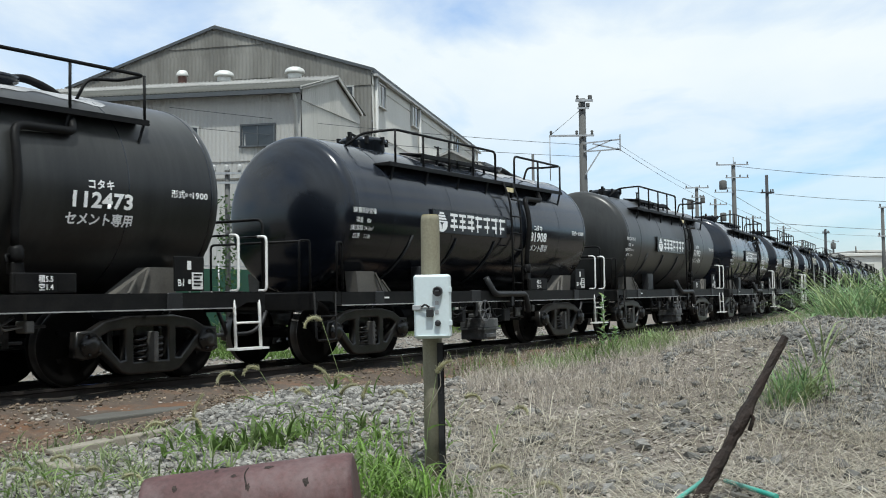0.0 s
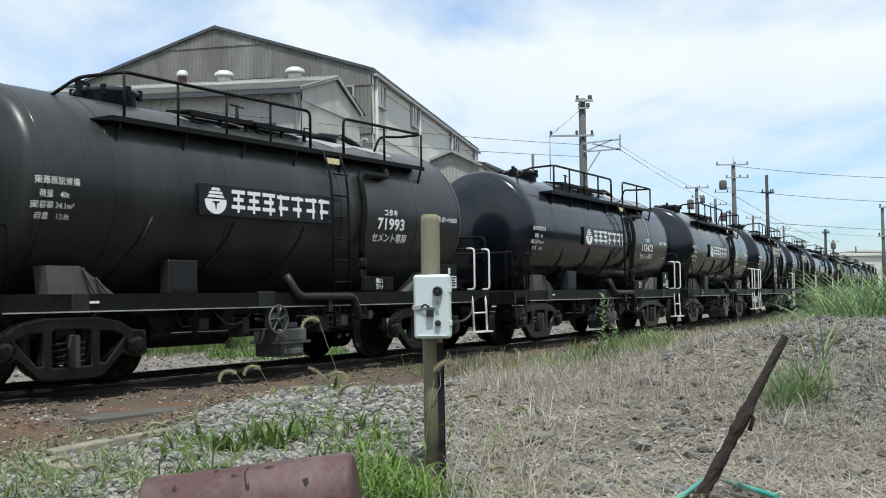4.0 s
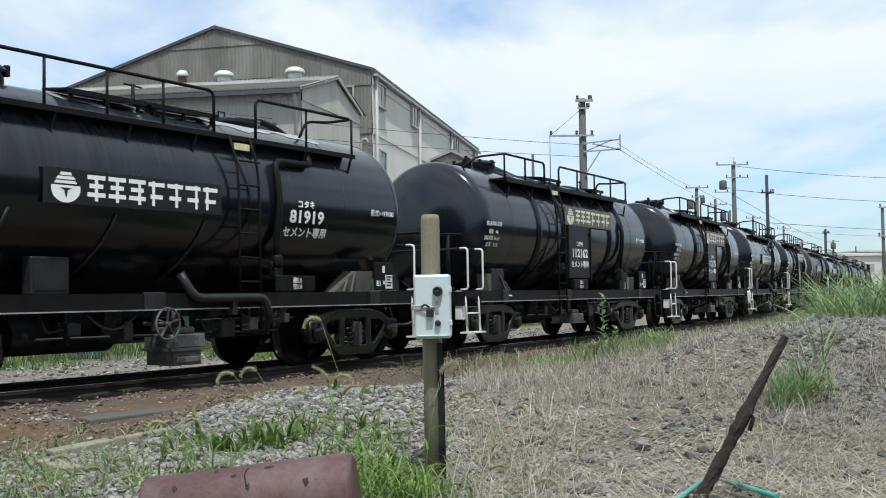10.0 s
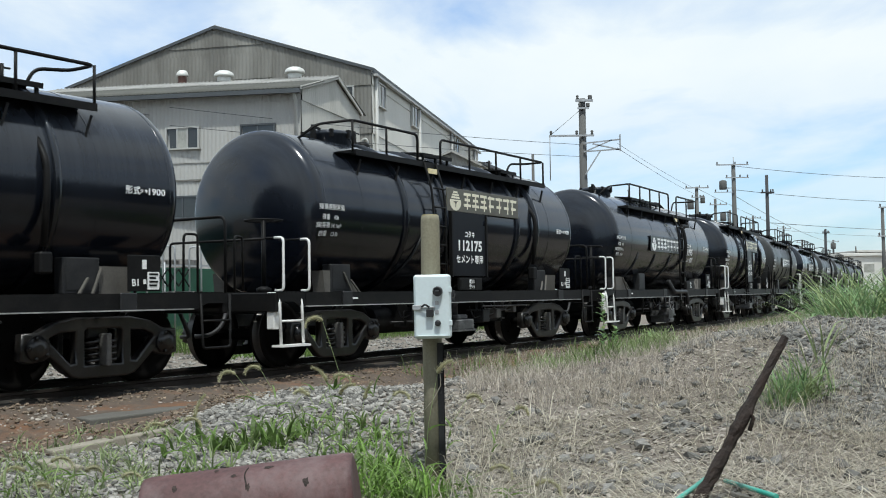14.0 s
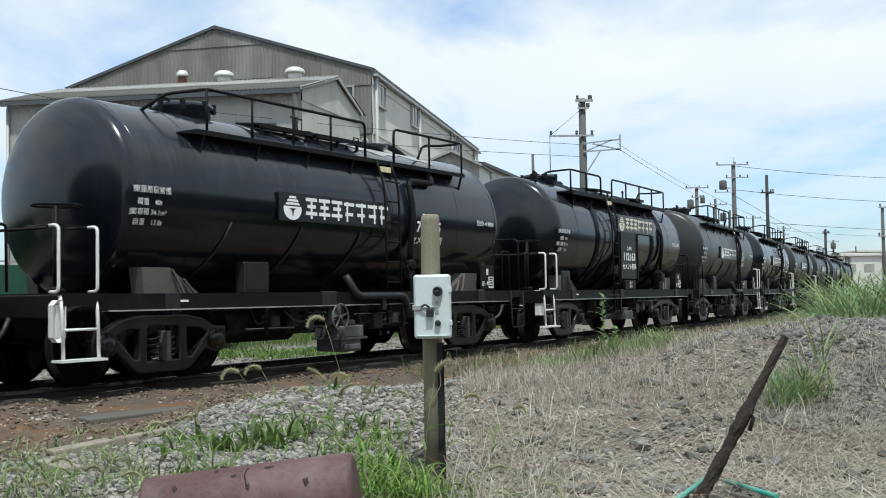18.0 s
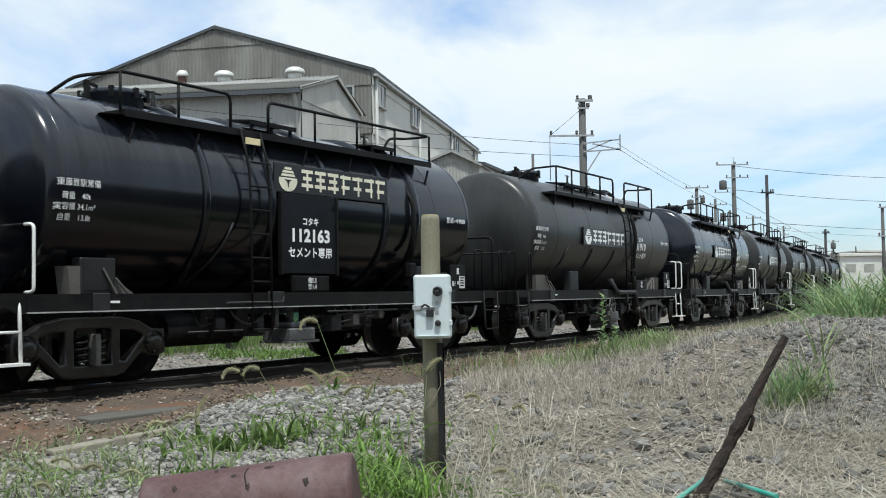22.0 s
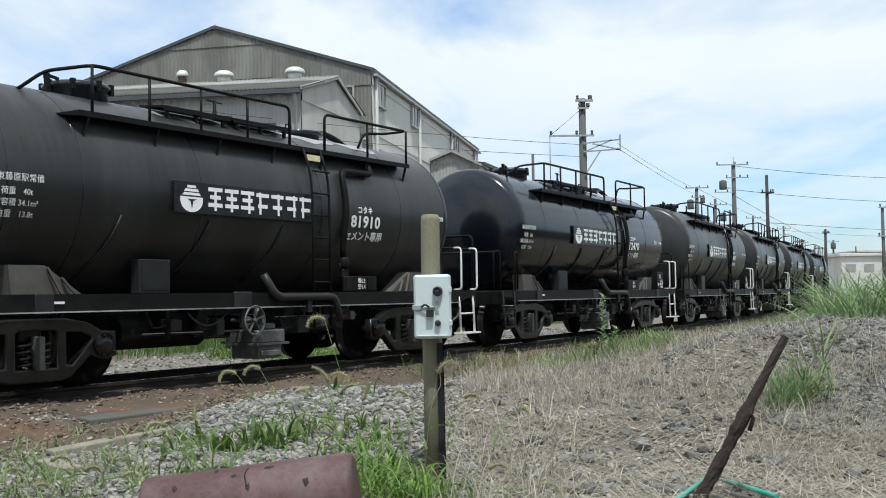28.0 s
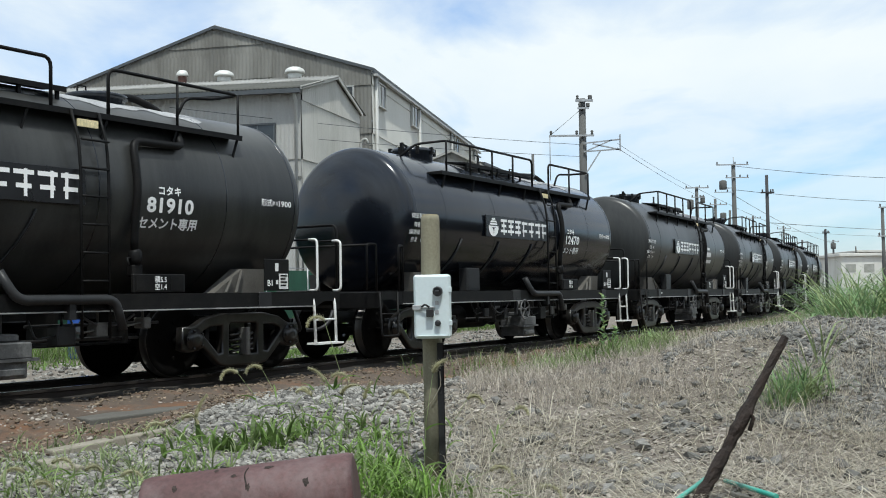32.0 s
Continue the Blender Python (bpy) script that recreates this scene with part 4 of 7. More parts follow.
    for x in (-1.55, -0.95, 0.6, 1.5):
        bm = bmesh.new()
        box(bm, x - 0.025, x + 0.025, -0.95, -0.5, 0.45, 0.80)
        part("hanger", bm, M_FRAME, wagon)
    # cards and boards by the rear
    bm = bmesh.new()
    box(bm, 3.41, 3.86, -1.205, -1.185, 1.0, 1.39, 0.008)
    board = part("card_board", bm, M_FRAME, wagon, "black board with white waybill cards")
    for x0, z0, w, h in ((3.60, 1.24, 0.055, 0.10), (3.615, 1.08, 0.035, 0.05), (3.67, 1.02, 0.16, 0.19)):
        bm = bmesh.new()
        box(bm, x0, x0 + w, -1.212, -1.204, z0, z0 + h)
        part("waybill_card", bm, M_DULLMARK, board)
    t = new("board_lettering", letter_mesh("B1", 0.105, M_MARK, bold=0.002))
    t.parent = board
    for k, w in enumerate((0.12, 0.09, 0.12, 0.10)):
        bm = bmesh.new()
        z = 1.185 - k * 0.04
        box(bm, 3.69, 3.69 + w, -1.216, -1.2125, z - 0.010, z + 0.010)
        part("card_line", bm, M_FRAME, board)
    t.matrix_basis = pose(3.51, -1.209, 1.09, 90, 0, 0)
    cx = 1.76 if kind == 1 else 0.01
    bm = bmesh.new()
    box(bm, cx - 0.37, cx + 0.37, -1.20, -1.15, 0.985, 1.19, 0.01)
    for k in (-1, 1):
        box(bm, cx + k * 0.24 - 0.10, cx + k * 0.24 + 0.10, -1.207, -1.20, 1.01, 1.165)
    load = part("load_board", bm, M_FRAME, wagon)
    for body, z in (("積5.5", 1.125), ("空1.4", 1.045)):
        t = new("load_lettering", letter_mesh(body, 0.078, M_MARK, bold=0.001))
        t.parent = load
        t.matrix_basis = pose(cx + 0.0, -1.211, z, 90, 0, 0)
    bm = bmesh.new()
    box(bm, -3.30, -3.18, -1.222, -1.215, 0.88, 0.905)
    part("white_label", bm, M_MARK, wagon)
    if kind == 2:
        pillar_brake(wagon)
        bm = bmesh.new()
        box(bm, -0.54, 0.55, -1.178, -1.158, 1.22, 2.24, 0.004)
        part("number_board", bm, M_BOARD, wagon, "flat black board for the wagon number")
        for x in (-0.56, 0.57):
            bm = bmesh.new()
            box(bm, x - 0.02, x + 0.02, -1.20, -1.14, 1.20, 2.245, 0.004)
            part("board_edge", bm, M_FRAME, wagon)
    # small gear under the sill
    for k, (x, z, w, h) in enumerate(((0.58, 0.56, 0.22, 0.20), (1.02, 0.60, 0.14, 0.16), (-1.62, 0.62, 0.16, 0.14), (1.62, 0.66, 0.10, 0.12), (-0.92, 0.58, 0.12, 0.20))):
        bm = bmesh.new()
        box(bm, x - w / 2, x + w / 2, -1.16, -0.98, z - h / 2, z + h / 2, 0.012)
        tube(bm, [(x, -1.07, z + h / 2 - 0.02), (x, -1.07, 0.80)], 0.016, 6)
        tube(bm, [(x - w / 2, -1.10, z), (x - w / 2 - 0.22, -1.10, z - 0.03), (x - w / 2 - 0.26, -1.04, z + 0.16)], 0.012, 6, round_bends=0.05)
        part(("brake_valve", "relay_box", "drain_cock", "lever_box", "air_filter")[k], bm, (M_GREYBOX, M_DUST)[k % 2], wagon)
    for x0, x1, sag in ((-1.45, -0.80, 0.16), (0.75, 1.45, 0.12)):
        bm = bmesh.new()
        tube(bm, [(x0 + (x1 - x0) * f, -1.14, 0.76 - sag * 4 * f * (1 - f)) for f in np.linspace(0, 1, 9)], 0.014, 6)
        part("air_hose", bm, M_RUBBER, wagon)
    bogie(wagon, -3.30)
    bogie(wagon, 3.30)
    # standard lettering
    round_lettering(wagon, "station_lettering", "東藤原駅常備", 0.088, M_DULLMARK, -3.62, 2.11, bold=0.0003, spacing=1.04)
    for body, z in (("荷重　40t", 1.975), ("実容積 34.1m³", 1.865), ("自重　13.8t", 1.755)):
        round_lettering(wagon, "capacity_lettering", body, 0.082, M_DULLMARK, -3.66, z, bold=0.0008)
    for body, size, x, bold in (("形式", 0.100, 3.535, 0.001), ("タキ", 0.048, 3.685, 0.001), ("1900", 0.098, 3.855, 0.0022)):
        round_lettering(wagon, "class_lettering", body, size, M_MARK, x, 2.085, squeeze=1.0 if body == "形式" else 1.25, bold=bold, spacing=1.05)
    return wagon


def number_marks(wagon, kind, number, at_x):
    x, z = (at_x, 1.945) if kind == 1 else (0.02, 1.70)
    if kind == 2:                               # the ribbed wagons carry a flat board for the number
        for name, body, size, dz, bold in (("type_lettering", "コタキ", 0.11, 0.185, 0.0035), ("number_lettering", number, 0.225, 0.0, 0.009), ("use_lettering", "セメント専用", 0.145, -0.22, 0.004)):
            t = new(name, letter_mesh(body, size, M_MARK, 1.15 if body == number else 1.0, bold, 1.06))
            t.parent = wagon
            t.matrix_basis = pose(x, -1.181, z + dz, 90, 0, 0)
        return
    round_lettering(wagon, "type_lettering", "コタキ", 0.11, M_MARK, x - 0.02, z + 0.165, bold=0.0035, spacing=1.15)
    round_lettering(wagon, "number_lettering", number, 0.222, M_MARK, x, z, squeeze=1.17, bold=0.008, spacing=1.06)
    round_lettering(wagon, "use_lettering", "セメント専用", 0.145, M_MARK, x, z - 0.20, bold=0.004)


def wagon_pose(s):
    a, b = track(s - 3.30), track(s + 3.30)
    h = math.atan2(b[1] - a[1], b[0] - a[0])
    return Matrix.Translation(((a[0] + b[0]) / 2, (a[1] + b[1]) / 2, 0)) @ Matrix.Rotation(h, 4, "Z")


# number, kind, where the white step is, plate, sign's look
TRAIN = [("112473", 1, 1, "", "white"), ("81908", 1, 1, "", "white"), ("71993", 1, 1, "", "white"), ("112472", 1, 1, "", "white"), ("81919", 1, 1, "", "white"),
         ("112162", 2, -1, "square", "cream"), ("112175", 2, -1, "square", "pale"), ("71995", 1, -1, "oval", "white"), ("112163", 2, -1, "square", "aged"),
         ("81910", 1, 1, "", "white"), ("112470", 1, 1, "", "white"), ("", 1, 1, "", "white"), ("", 1, 1, "", "white"), ("", 1, 1, "", "white"), ("", 1, 1, "", "white")]
SIGN_AT = {"81908": -1.86, "71993": -1.70, "112472": -1.51, "81919": -2.0, "71995": -1.56, "81910": -1.66, "112470": -1.62}
NUMBER_AT = {"112473": 2.50, "81908": 1.94, "71993": 2.19, "112472": 2.55, "81919": 2.06}
WAGONS = []
PITCH, FIRST = 10.557, 4.7
STREAK_X = 2.66
SLACK = {0: -0.05, 1: 0.02, 2: -0.05, 3: 0.03, 4: -0.04, 5: 0.05, 6: 0.02, 7: 0.03, 8: 0.01, 9: -0.06}                              # metres by which a coupling stands off the even pitch


def make_train():
    molds = {1: tank_wagon(1), 2: tank_wagon(2)}
    used = set()
    for i, (number, kind, step, plate, look_of) in enumerate(TRAIN):
        m = wagon_pose(FIRST + PITCH * i + SLACK.get(i, 0.0) - travelled(0))
        if kind in used:
            w = copy_thing(molds[kind], m)
        else:
            w = molds[kind]
            w.matrix_basis = m
            used.add(kind)
        WAGONS.append(w)
    for i, (number, kind, step, plate, look_of) in enumerate(TRAIN):
        w = WAGONS[i]
        for end in (-1, 1):
            grab_rails(w, end, end == step, (4.74, 4.22) if kind == 2 else (4.92, 4.44))
        if plate == "oval":
            pillar_brake(w)
        corner_step(w, step, plate, 0.24 if plate == "square" else 0.30)
        pm, mm = {"white": (M_SIGN, M_MARK), "cream": (M_SIGN_OLD, M_CREAM), "pale": (M_SIGN_OLD, M_CREAM), "aged": (M_SIGN, M_CREAM)}[look_of]
        sign(w, SIGN_AT.get(number, -1.68) if kind == 1 else -0.67, 2.07 if kind == 1 else 2.43, pm, mm)
        if not number:                              # too far off to read: bars of the lettering's size
            for z, wd, hg in ((2.11, 0.32, 0.07), (1.95, 0.66, 0.13), (1.76, 0.82, 0.09)):
                bm = bmesh.new()
                rows = [[bm.verts.new(on_tank(1.98 + e * wd / 2, z + v * hg / 2, 0.006)) for v in (-1, 0, 1)] for e in (-1, 1)]
                for k in range(2):
                    bm.faces.new((rows[0][k], rows[1][k], rows[1][k + 1], rows[0][k + 1]))
                part("number_bar", bm, M_DULLMARK, w)
        if number:
            number_marks(w, kind, number, NUMBER_AT.get(number, 1.98))
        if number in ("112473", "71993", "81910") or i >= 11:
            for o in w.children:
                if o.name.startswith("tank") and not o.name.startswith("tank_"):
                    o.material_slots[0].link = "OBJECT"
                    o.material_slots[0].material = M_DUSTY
        if number == "112472":                      # spilt slurry has run down this tank
            bm = bmesh.new()
            rows = []
            for k, z in enumerate(np.linspace(2.86, 2.16, 13)):
                xm, hw = STREAK_X + 0.012 * math.sin(k * 1.3), 0.055 - 0.002 * k + 0.012 * math.sin(k * 2.1)
                rows.append((bm.verts.new(on_tank(xm - hw, z, 0.004)), bm.verts.new(on_tank(xm + hw, z, 0.004))))
            for r0, r1 in zip(rows, rows[1:]):
                bm.faces.new((r0[0], r1[0], r1[1], r0[1])).smooth = True
            part("slurry_streak", bm, M_CEMENT, w, "pale dried cement streak down the tank")
        rib = "black ribbed tank wagon" if kind == 2 else "black smooth tank wagon"
        tagged(w, rib + (", white step at its leading end" if step < 0 else ", white step at its trailing end"), "tank wagon", "tank wagons of the train")


make_train()


def motions():
    sway()
    times = [k * 0.5 for k in range(65)]
    spins = [0.0]
    while spins[-1] < 32.0:                     # a row for each 0.5 m of travel
        t = spins[-1]
        goal = travelled(t) + 0.5
        while travelled(t) < goal and t < 32.0:
            t += 0.01
        spins.append(min(32.0, max(t, spins[-1] + 0.05)))
    for i, w in enumerate(WAGONS):
        s0 = FIRST + PITCH * i + SLACK.get(i, 0.0)
        walk(w, [(t, wagon_pose(s0 - travelled(t))) for t in times])
        for b in w.children:
            if not b.name.startswith("bogie"):
                continue
            for ws in b.children:
                if ws.name.startswith("wheelset"):
                    p = ws.location.copy()
                    walk(ws, [(t, Matrix.Translation(p) @ Matrix.Rotation(-travelled(t) / 0.43, 4, "Y")) for t in spins])


def sway():
    """The foxtails nod in the wind."""
    for th, seed in FOXTAILS:
        rng = random.Random(seed)
        base = th.matrix_basis.translation.copy()
        rows = []
        for k in range(65):
            g = 3.2 * math.sin(k * 0.9 + seed) + 1.6 * rng.uniform(-1, 1)
            rows.append((k * 0.5, Matrix.Translation(base) @ Matrix.Rotation(radians(g), 4, "Y") @ Matrix.Rotation(radians(g * 0.4), 4, "X")))
        walk(th, rows)


# ---------------------------------------------------------------- ground and track
def smooth(a, b, v):
    f = np.clip((v - a) / (b - a), 0, 1)
    return f * f * (3 - 2 * f)


TRACK_ARCS = np.linspace(-60, 200, 131)


def track_side(x, y):
    """How far a place lies to the far side of the line, and its arc (arrays)."""
    pts = np.array([track(s)[:2] for s in TRACK_ARCS])
    head = np.array([track(s)[2] for s in TRACK_ARCS])
    x, y = np.asarray(x, float), np.asarray(y, float)
    out = np.empty((2, x.size))
    for i in range(0, x.size, 4000):
        dx, dy = x[i:i + 4000, None] - pts[:, 0], y[i:i + 4000, None] - pts[:, 1]
        k = np.argmin(dx * dx + dy * dy, 1)
        r = np.arange(len(k))
        out[0, i:i + 4000] = -np.sin(head[k]) * dx[r, k] + np.cos(head[k]) * dy[r, k]
        out[1, i:i + 4000] = TRACK_ARCS[k] + np.cos(head[k]) * dx[r, k] + np.sin(head[k]) * dy[r, k]
    return out


def ground_height(x, y):
    x, y = np.asarray(x, float), np.asarray(y, float)
    side, arc = track_side(x, y)
    z = np.full_like(x, -0.30)
    # the bank between the path and the track, rising to the right
    crest_y = 10.4 + 0.30 * np.clip(x + 1.5, 0, 9)
    crest_z = np.interp(x, [-3.6, -2.9, -2.2, -1.4, -0.4, 1.3, 2.1, 3.0, 4.2, 9, 16], [0.0, 0.03, 0.18, 0.30, 0.30, 0.38, 0.52, 0.72, 0.84, 0.84, 0.5])
    front = smooth(crest_y - 4.2, crest_y, y)
    back = 1 - smooth(crest_y + 0.1, crest_y + 2.6, y)
    z = z + crest_z * np.where(y < crest_y, front, back) * smooth(-11, -9, x + 0 * y + 8)
    # shallow ballast shoulder along the rails
    z = z + 0.16 * (1 - smooth(0.9, 2.4, np.abs(side)))
    return z


def unevenness(x, y, k=1.0):
    return k * (noise.noise((x * 1.3, y * 1.3, 0.3)) * 0.05 + noise.noise((x * 4.1, y * 4.1, 2.1)) * 0.025)


def build_ground():
    xs = np.unique(np.concatenate([np.linspace(-900, -40, 18), np.linspace(-40, -8, 40), np.linspace(-8, 14, 200), np.linspace(14, 60, 60), np.linspace(60, 900, 18)]))
    ys = np.unique(np.concatenate([np.linspace(-400, -5, 12), np.linspace(-5, 4, 20), np.linspace(4, 18, 160), np.linspace(18, 60, 90), np.linspace(60, 1500, 24)]))
    gx, gy = np.meshgrid(xs, ys)
    gz = ground_height(gx.ravel(), gy.ravel())
    verts = [(x, y, z + (unevenness(x, y) if -10 < x < 20 and 3 < y < 30 else 0.0)) for x, y, z in zip(gx.ravel(), gy.ravel(), gz)]
    nx = len(xs)
    faces = [(j * nx + i, j * nx + i + 1, (j + 1) * nx + i + 1, (j + 1) * nx + i) for j in range(len(ys) - 1) for i in range(nx - 1)]
    ob = from_arrays("ground", verts, faces, M_GROUND, True)
    tagged(ob, "uneven gravelly brown-grey earth beside the railway", "ground", kind="structure")


build_ground()


def height(x, y):
    return float(ground_height(np.array([x]), np.array([y]))[0])


def build_rails():
    prof = [(-0.06, -0.145), (0.06, -0.145), (0.06, -0.13), (0.012, -0.115), (0.012, -0.045), (0.033, -0.035), (0.033, -0.004), (0.025, 0.0),
            (-0.025, 0.0), (-0.033, -0.004), (-0.033, -0.035), (-0.012, -0.045), (-0.012, -0.115), (-0.06, -0.13)]
    cuts = {"rail_foot": [prof[i] for i in (0, 1, 2, 3, 12, 13)], "rail_web": [prof[i] for i in (3, 4, 11, 12)], "rail_head": [prof[i] for i in (4, 5, 6, 7, 8, 9, 10, 11)]}
    for side in (-0.566, 0.566):
        rail = thing("rail", Matrix.Identity(4), "steel rail with rusty web and polished head", "rail", "rails of the track")
        ss = np.linspace(-60, 240, 201)
        for name, cut in cuts.items():
            verts, faces = [], []
            for s in ss:
                for dy, dz in cut:
                    x, y, _ = track(s, side + dy)
                    verts.append((x, y, dz))
            n = len(cut)
            for i in range(len(ss) - 1):
                for k in range(n):
                    faces.append((i * n + k, i * n + (k + 1) % n, (i + 1) * n + (k + 1) % n, (i + 1) * n + k))
            ob = from_arrays(name, verts, faces, M_RAIL)
            ob.parent = rail
            if name == "rail_head":
                ob.data.materials.append(M_RAILTOP)
                for i, p in enumerate(ob.data.polygons):
                    p.material_index = 1 if i % n in (2, 3, 4) else 0


build_rails()


def build_bed():
    """The stained bed along the rails, a skin just over the earth."""
    ss, sides = np.linspace(-40, 120, 321), np.linspace(-3.1, 2.6, 40)
    pts = np.array([track(s, d if d > 0 else d * float(np.interp(s, [9, 17], [1.0, 0.45])))[:2] for s in ss for d in sides])
    zs = ground_height(pts[:, 0], pts[:, 1])
    verts = []
    for i, (p, z) in enumerate(zip(pts, zs)):
        edge = min(i % 40, 39 - i % 40)
        lift = 0.022 if edge > 1 else (-0.02 if edge == 0 else 0.008)
        near = -10 < p[0] < 20 and 3 < p[1] < 30
        verts.append((p[0], p[1], z + (unevenness(p[0], p[1]) if near else 0.0) + lift + 0.02 * noise.noise((p[0] * 6, p[1] * 6, 4.0))))
    faces = [(i * 40 + k, i * 40 + k + 1, (i + 1) * 40 + k + 1, (i + 1) * 40 + k) for i in range(320) for k in range(39)]
    tagged(from_arrays("track_bed", verts, faces, M_BED, True), "rust-brown stained ballast bed of the track", "track bed", kind="structure")


build_bed()


def build_oil_shade_strip():
    """The strip along the rails, dark with dripped oil and the wagons' painted shade."""
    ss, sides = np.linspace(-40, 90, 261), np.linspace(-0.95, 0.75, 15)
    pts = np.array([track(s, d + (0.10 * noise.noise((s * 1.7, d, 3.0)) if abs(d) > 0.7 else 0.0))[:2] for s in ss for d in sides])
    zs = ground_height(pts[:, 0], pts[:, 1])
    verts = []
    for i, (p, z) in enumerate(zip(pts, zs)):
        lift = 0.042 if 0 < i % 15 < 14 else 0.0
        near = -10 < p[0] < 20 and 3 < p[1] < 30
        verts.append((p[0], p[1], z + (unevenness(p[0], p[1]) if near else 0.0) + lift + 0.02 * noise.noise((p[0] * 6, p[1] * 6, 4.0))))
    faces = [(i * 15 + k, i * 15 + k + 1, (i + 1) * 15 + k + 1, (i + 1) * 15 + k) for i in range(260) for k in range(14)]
    tagged(from_arrays("oil_stained_bed", verts, faces, M_OIL_SHADE, True), "strip of track bed along the rails, dark with oil and painted shade", "track bed", kind="structure")


build_oil_shade_strip()


def build_sleepers():
    bm = bmesh.new()
    box(bm, -0.11, 0.11, -1.05, 1.05, -0.30, -0.150, 0.012)
    first = None
    for k in range(120):
        s = -20 + k * 0.62
        x, y, h = track(s)
        m = Matrix.Translation((x, y, 0)) @ Matrix.Rotation(h, 4, "Z")
        if first is None:
            first = part("sleeper", bm, M_SLEEPER)
            first.matrix_basis = m
            tagged(first, "weathered dark wooden railway sleeper in ballast", "sleeper", "sleepers under the rails")
        else:
            copy_thing(first, m)


build_sleepers()


def stones(name, n, place, size, mat, label, seed, lift=0.0):
    """Many broken stones joined into one heap; place(rng) gives x, y."""
    rng = random.Random(seed)
    shapes = []
    for k in range(6):
        bm = bmesh.new()
        bmesh.ops.create_icosphere(bm, subdivisions=1, radius=1)
        for v in bm.verts:
            v.co *= rng.uniform(0.65, 1.15)
            v.co.x *= 1.25
            v.co.z *= 0.72
        bm.verts.ensure_lookup_table()
        shapes.append((np.array([v.co[:] for v in bm.verts]), np.array([[v.index for v in f.verts] for f in bm.faces])))
        bm.free()
    allv, allf, base = [], [], 0
    pts = [place(rng) for _ in range(n)]
    zs = ground_height(np.array([p[0] for p in pts]), np.array([p[1] for p in pts]))
    for (x, y), z in zip(pts, zs):
        v, f = shapes[rng.randrange(6)]
        r = size * rng.choice((0.55, 0.7, 0.8, 1.0, 1.0, 1.25)) * rng.uniform(0.8, 1.2)
        e = Euler((rng.uniform(-0.5, 0.5), rng.uniform(-0.5, 0.5), rng.uniform(0, 6.28))).to_matrix()
        allv.append(v @ np.array(e).T * r + np.array((x, y, z + lift + unevenness(x, y) + r * rng.uniform(0.0, 0.5))))
        allf.append(f + base)
        base += len(v)
    ob = from_arrays(name, np.concatenate(allv).tolist(), np.concatenate(allf).tolist(), mat)
    return tagged(ob, label, "gravel", kind="stuff")


def on_track(rng, a, b, s0, s1):
    x, y, _ = track(rng.uniform(s0, s1), rng.uniform(a, b))
    return x, y


def fan(rng, y0, y1, xl, xr, pw=1.0):
    """A place in the fan before the camera, between depth y0 and y1; xl, xr as slopes x / y."""
    y = y0 + (y1 - y0) * rng.random() ** pw
    return y * rng.uniform(xl, xr), y


def mound(rng):
    while True:
        x, y = rng.gauss(-1.40, 0.80), rng.uniform(7.2, 11.2)
        if -3.6 < x < 0.2 and x / y > -0.250 + max(0.0, y - 9.0) * 0.037:
            return x, y


def at(px, py, z):
    """Where the sight line through a place of the picture meets the height z."""
    f, roll = 1918.0, radians(-0.89)
    u = math.cos(roll) * (px - 784) + math.sin(roll) * (py - 441)
    v = -math.sin(roll) * (px - 784) + math.cos(roll) * (py - 441)
    d = Vector((u / f, math.cos(TILT) + v / f * math.sin(TILT), math.sin(TILT) - v / f * math.cos(TILT)))
    k = (z - EYE.z) / d.z
    return d.x * k, d.y * k


def on_earth(px, py, lift):
    z = -0.22
    for _ in range(30):
        x, y = at(px, py, z)
        z += 0.3 * (height(x, y) + lift - z)
    return Vector((x, y, z))


# ends, width and what each is: the flat covers and the kerb stones beside the track
SLABS = [(on_earth(p, q, f), on_earth(r, s, f), w, h, m, label) for p, q, r, s, f, w, h, m, label in (
    (132, 739, 358, 712, 0.022, 0.60, 0.10, M_CONC, "grey concrete cable trough cover beside the track"),
    (86, 797, 196, 776, 0.05, 0.15, 0.14, M_KERB, "tan weathered concrete kerb half buried in gravel"),
    (202, 775, 310, 756, 0.05, 0.14, 0.14, M_KERB, "tan weathered concrete kerb half buried in gravel"),
    (78, 812, 128, 826, 0.05, 0.16, 0.12, M_KERB, "broken piece of concrete kerb in gravel"))]


def on_slab(x, y):
    for a, b, w, *_ in SLABS:
        d = (b - a).to_2d()
        q = Vector((x, y)) - a.to_2d()
        f = q.dot(d) / d.length_squared
        if -0.02 < f < 1.02 and abs(q.x * d.y - q.y * d.x) / d.length < w / 2 + 0.01:
            return True
    return False


def heap(rng):
    while True:
        x, y = fan(rng, 8.5, 13.5, 0.2, 0.46)
        if noise.noise((x * 0.6, y * 0.6, 5)) > -0.25:
            return x, y


def bed_place(rng):
    while True:
        x, y = on_track(rng, -3.2, -0.64, 3, 30)
        if not on_slab(x, y):
            return x, y


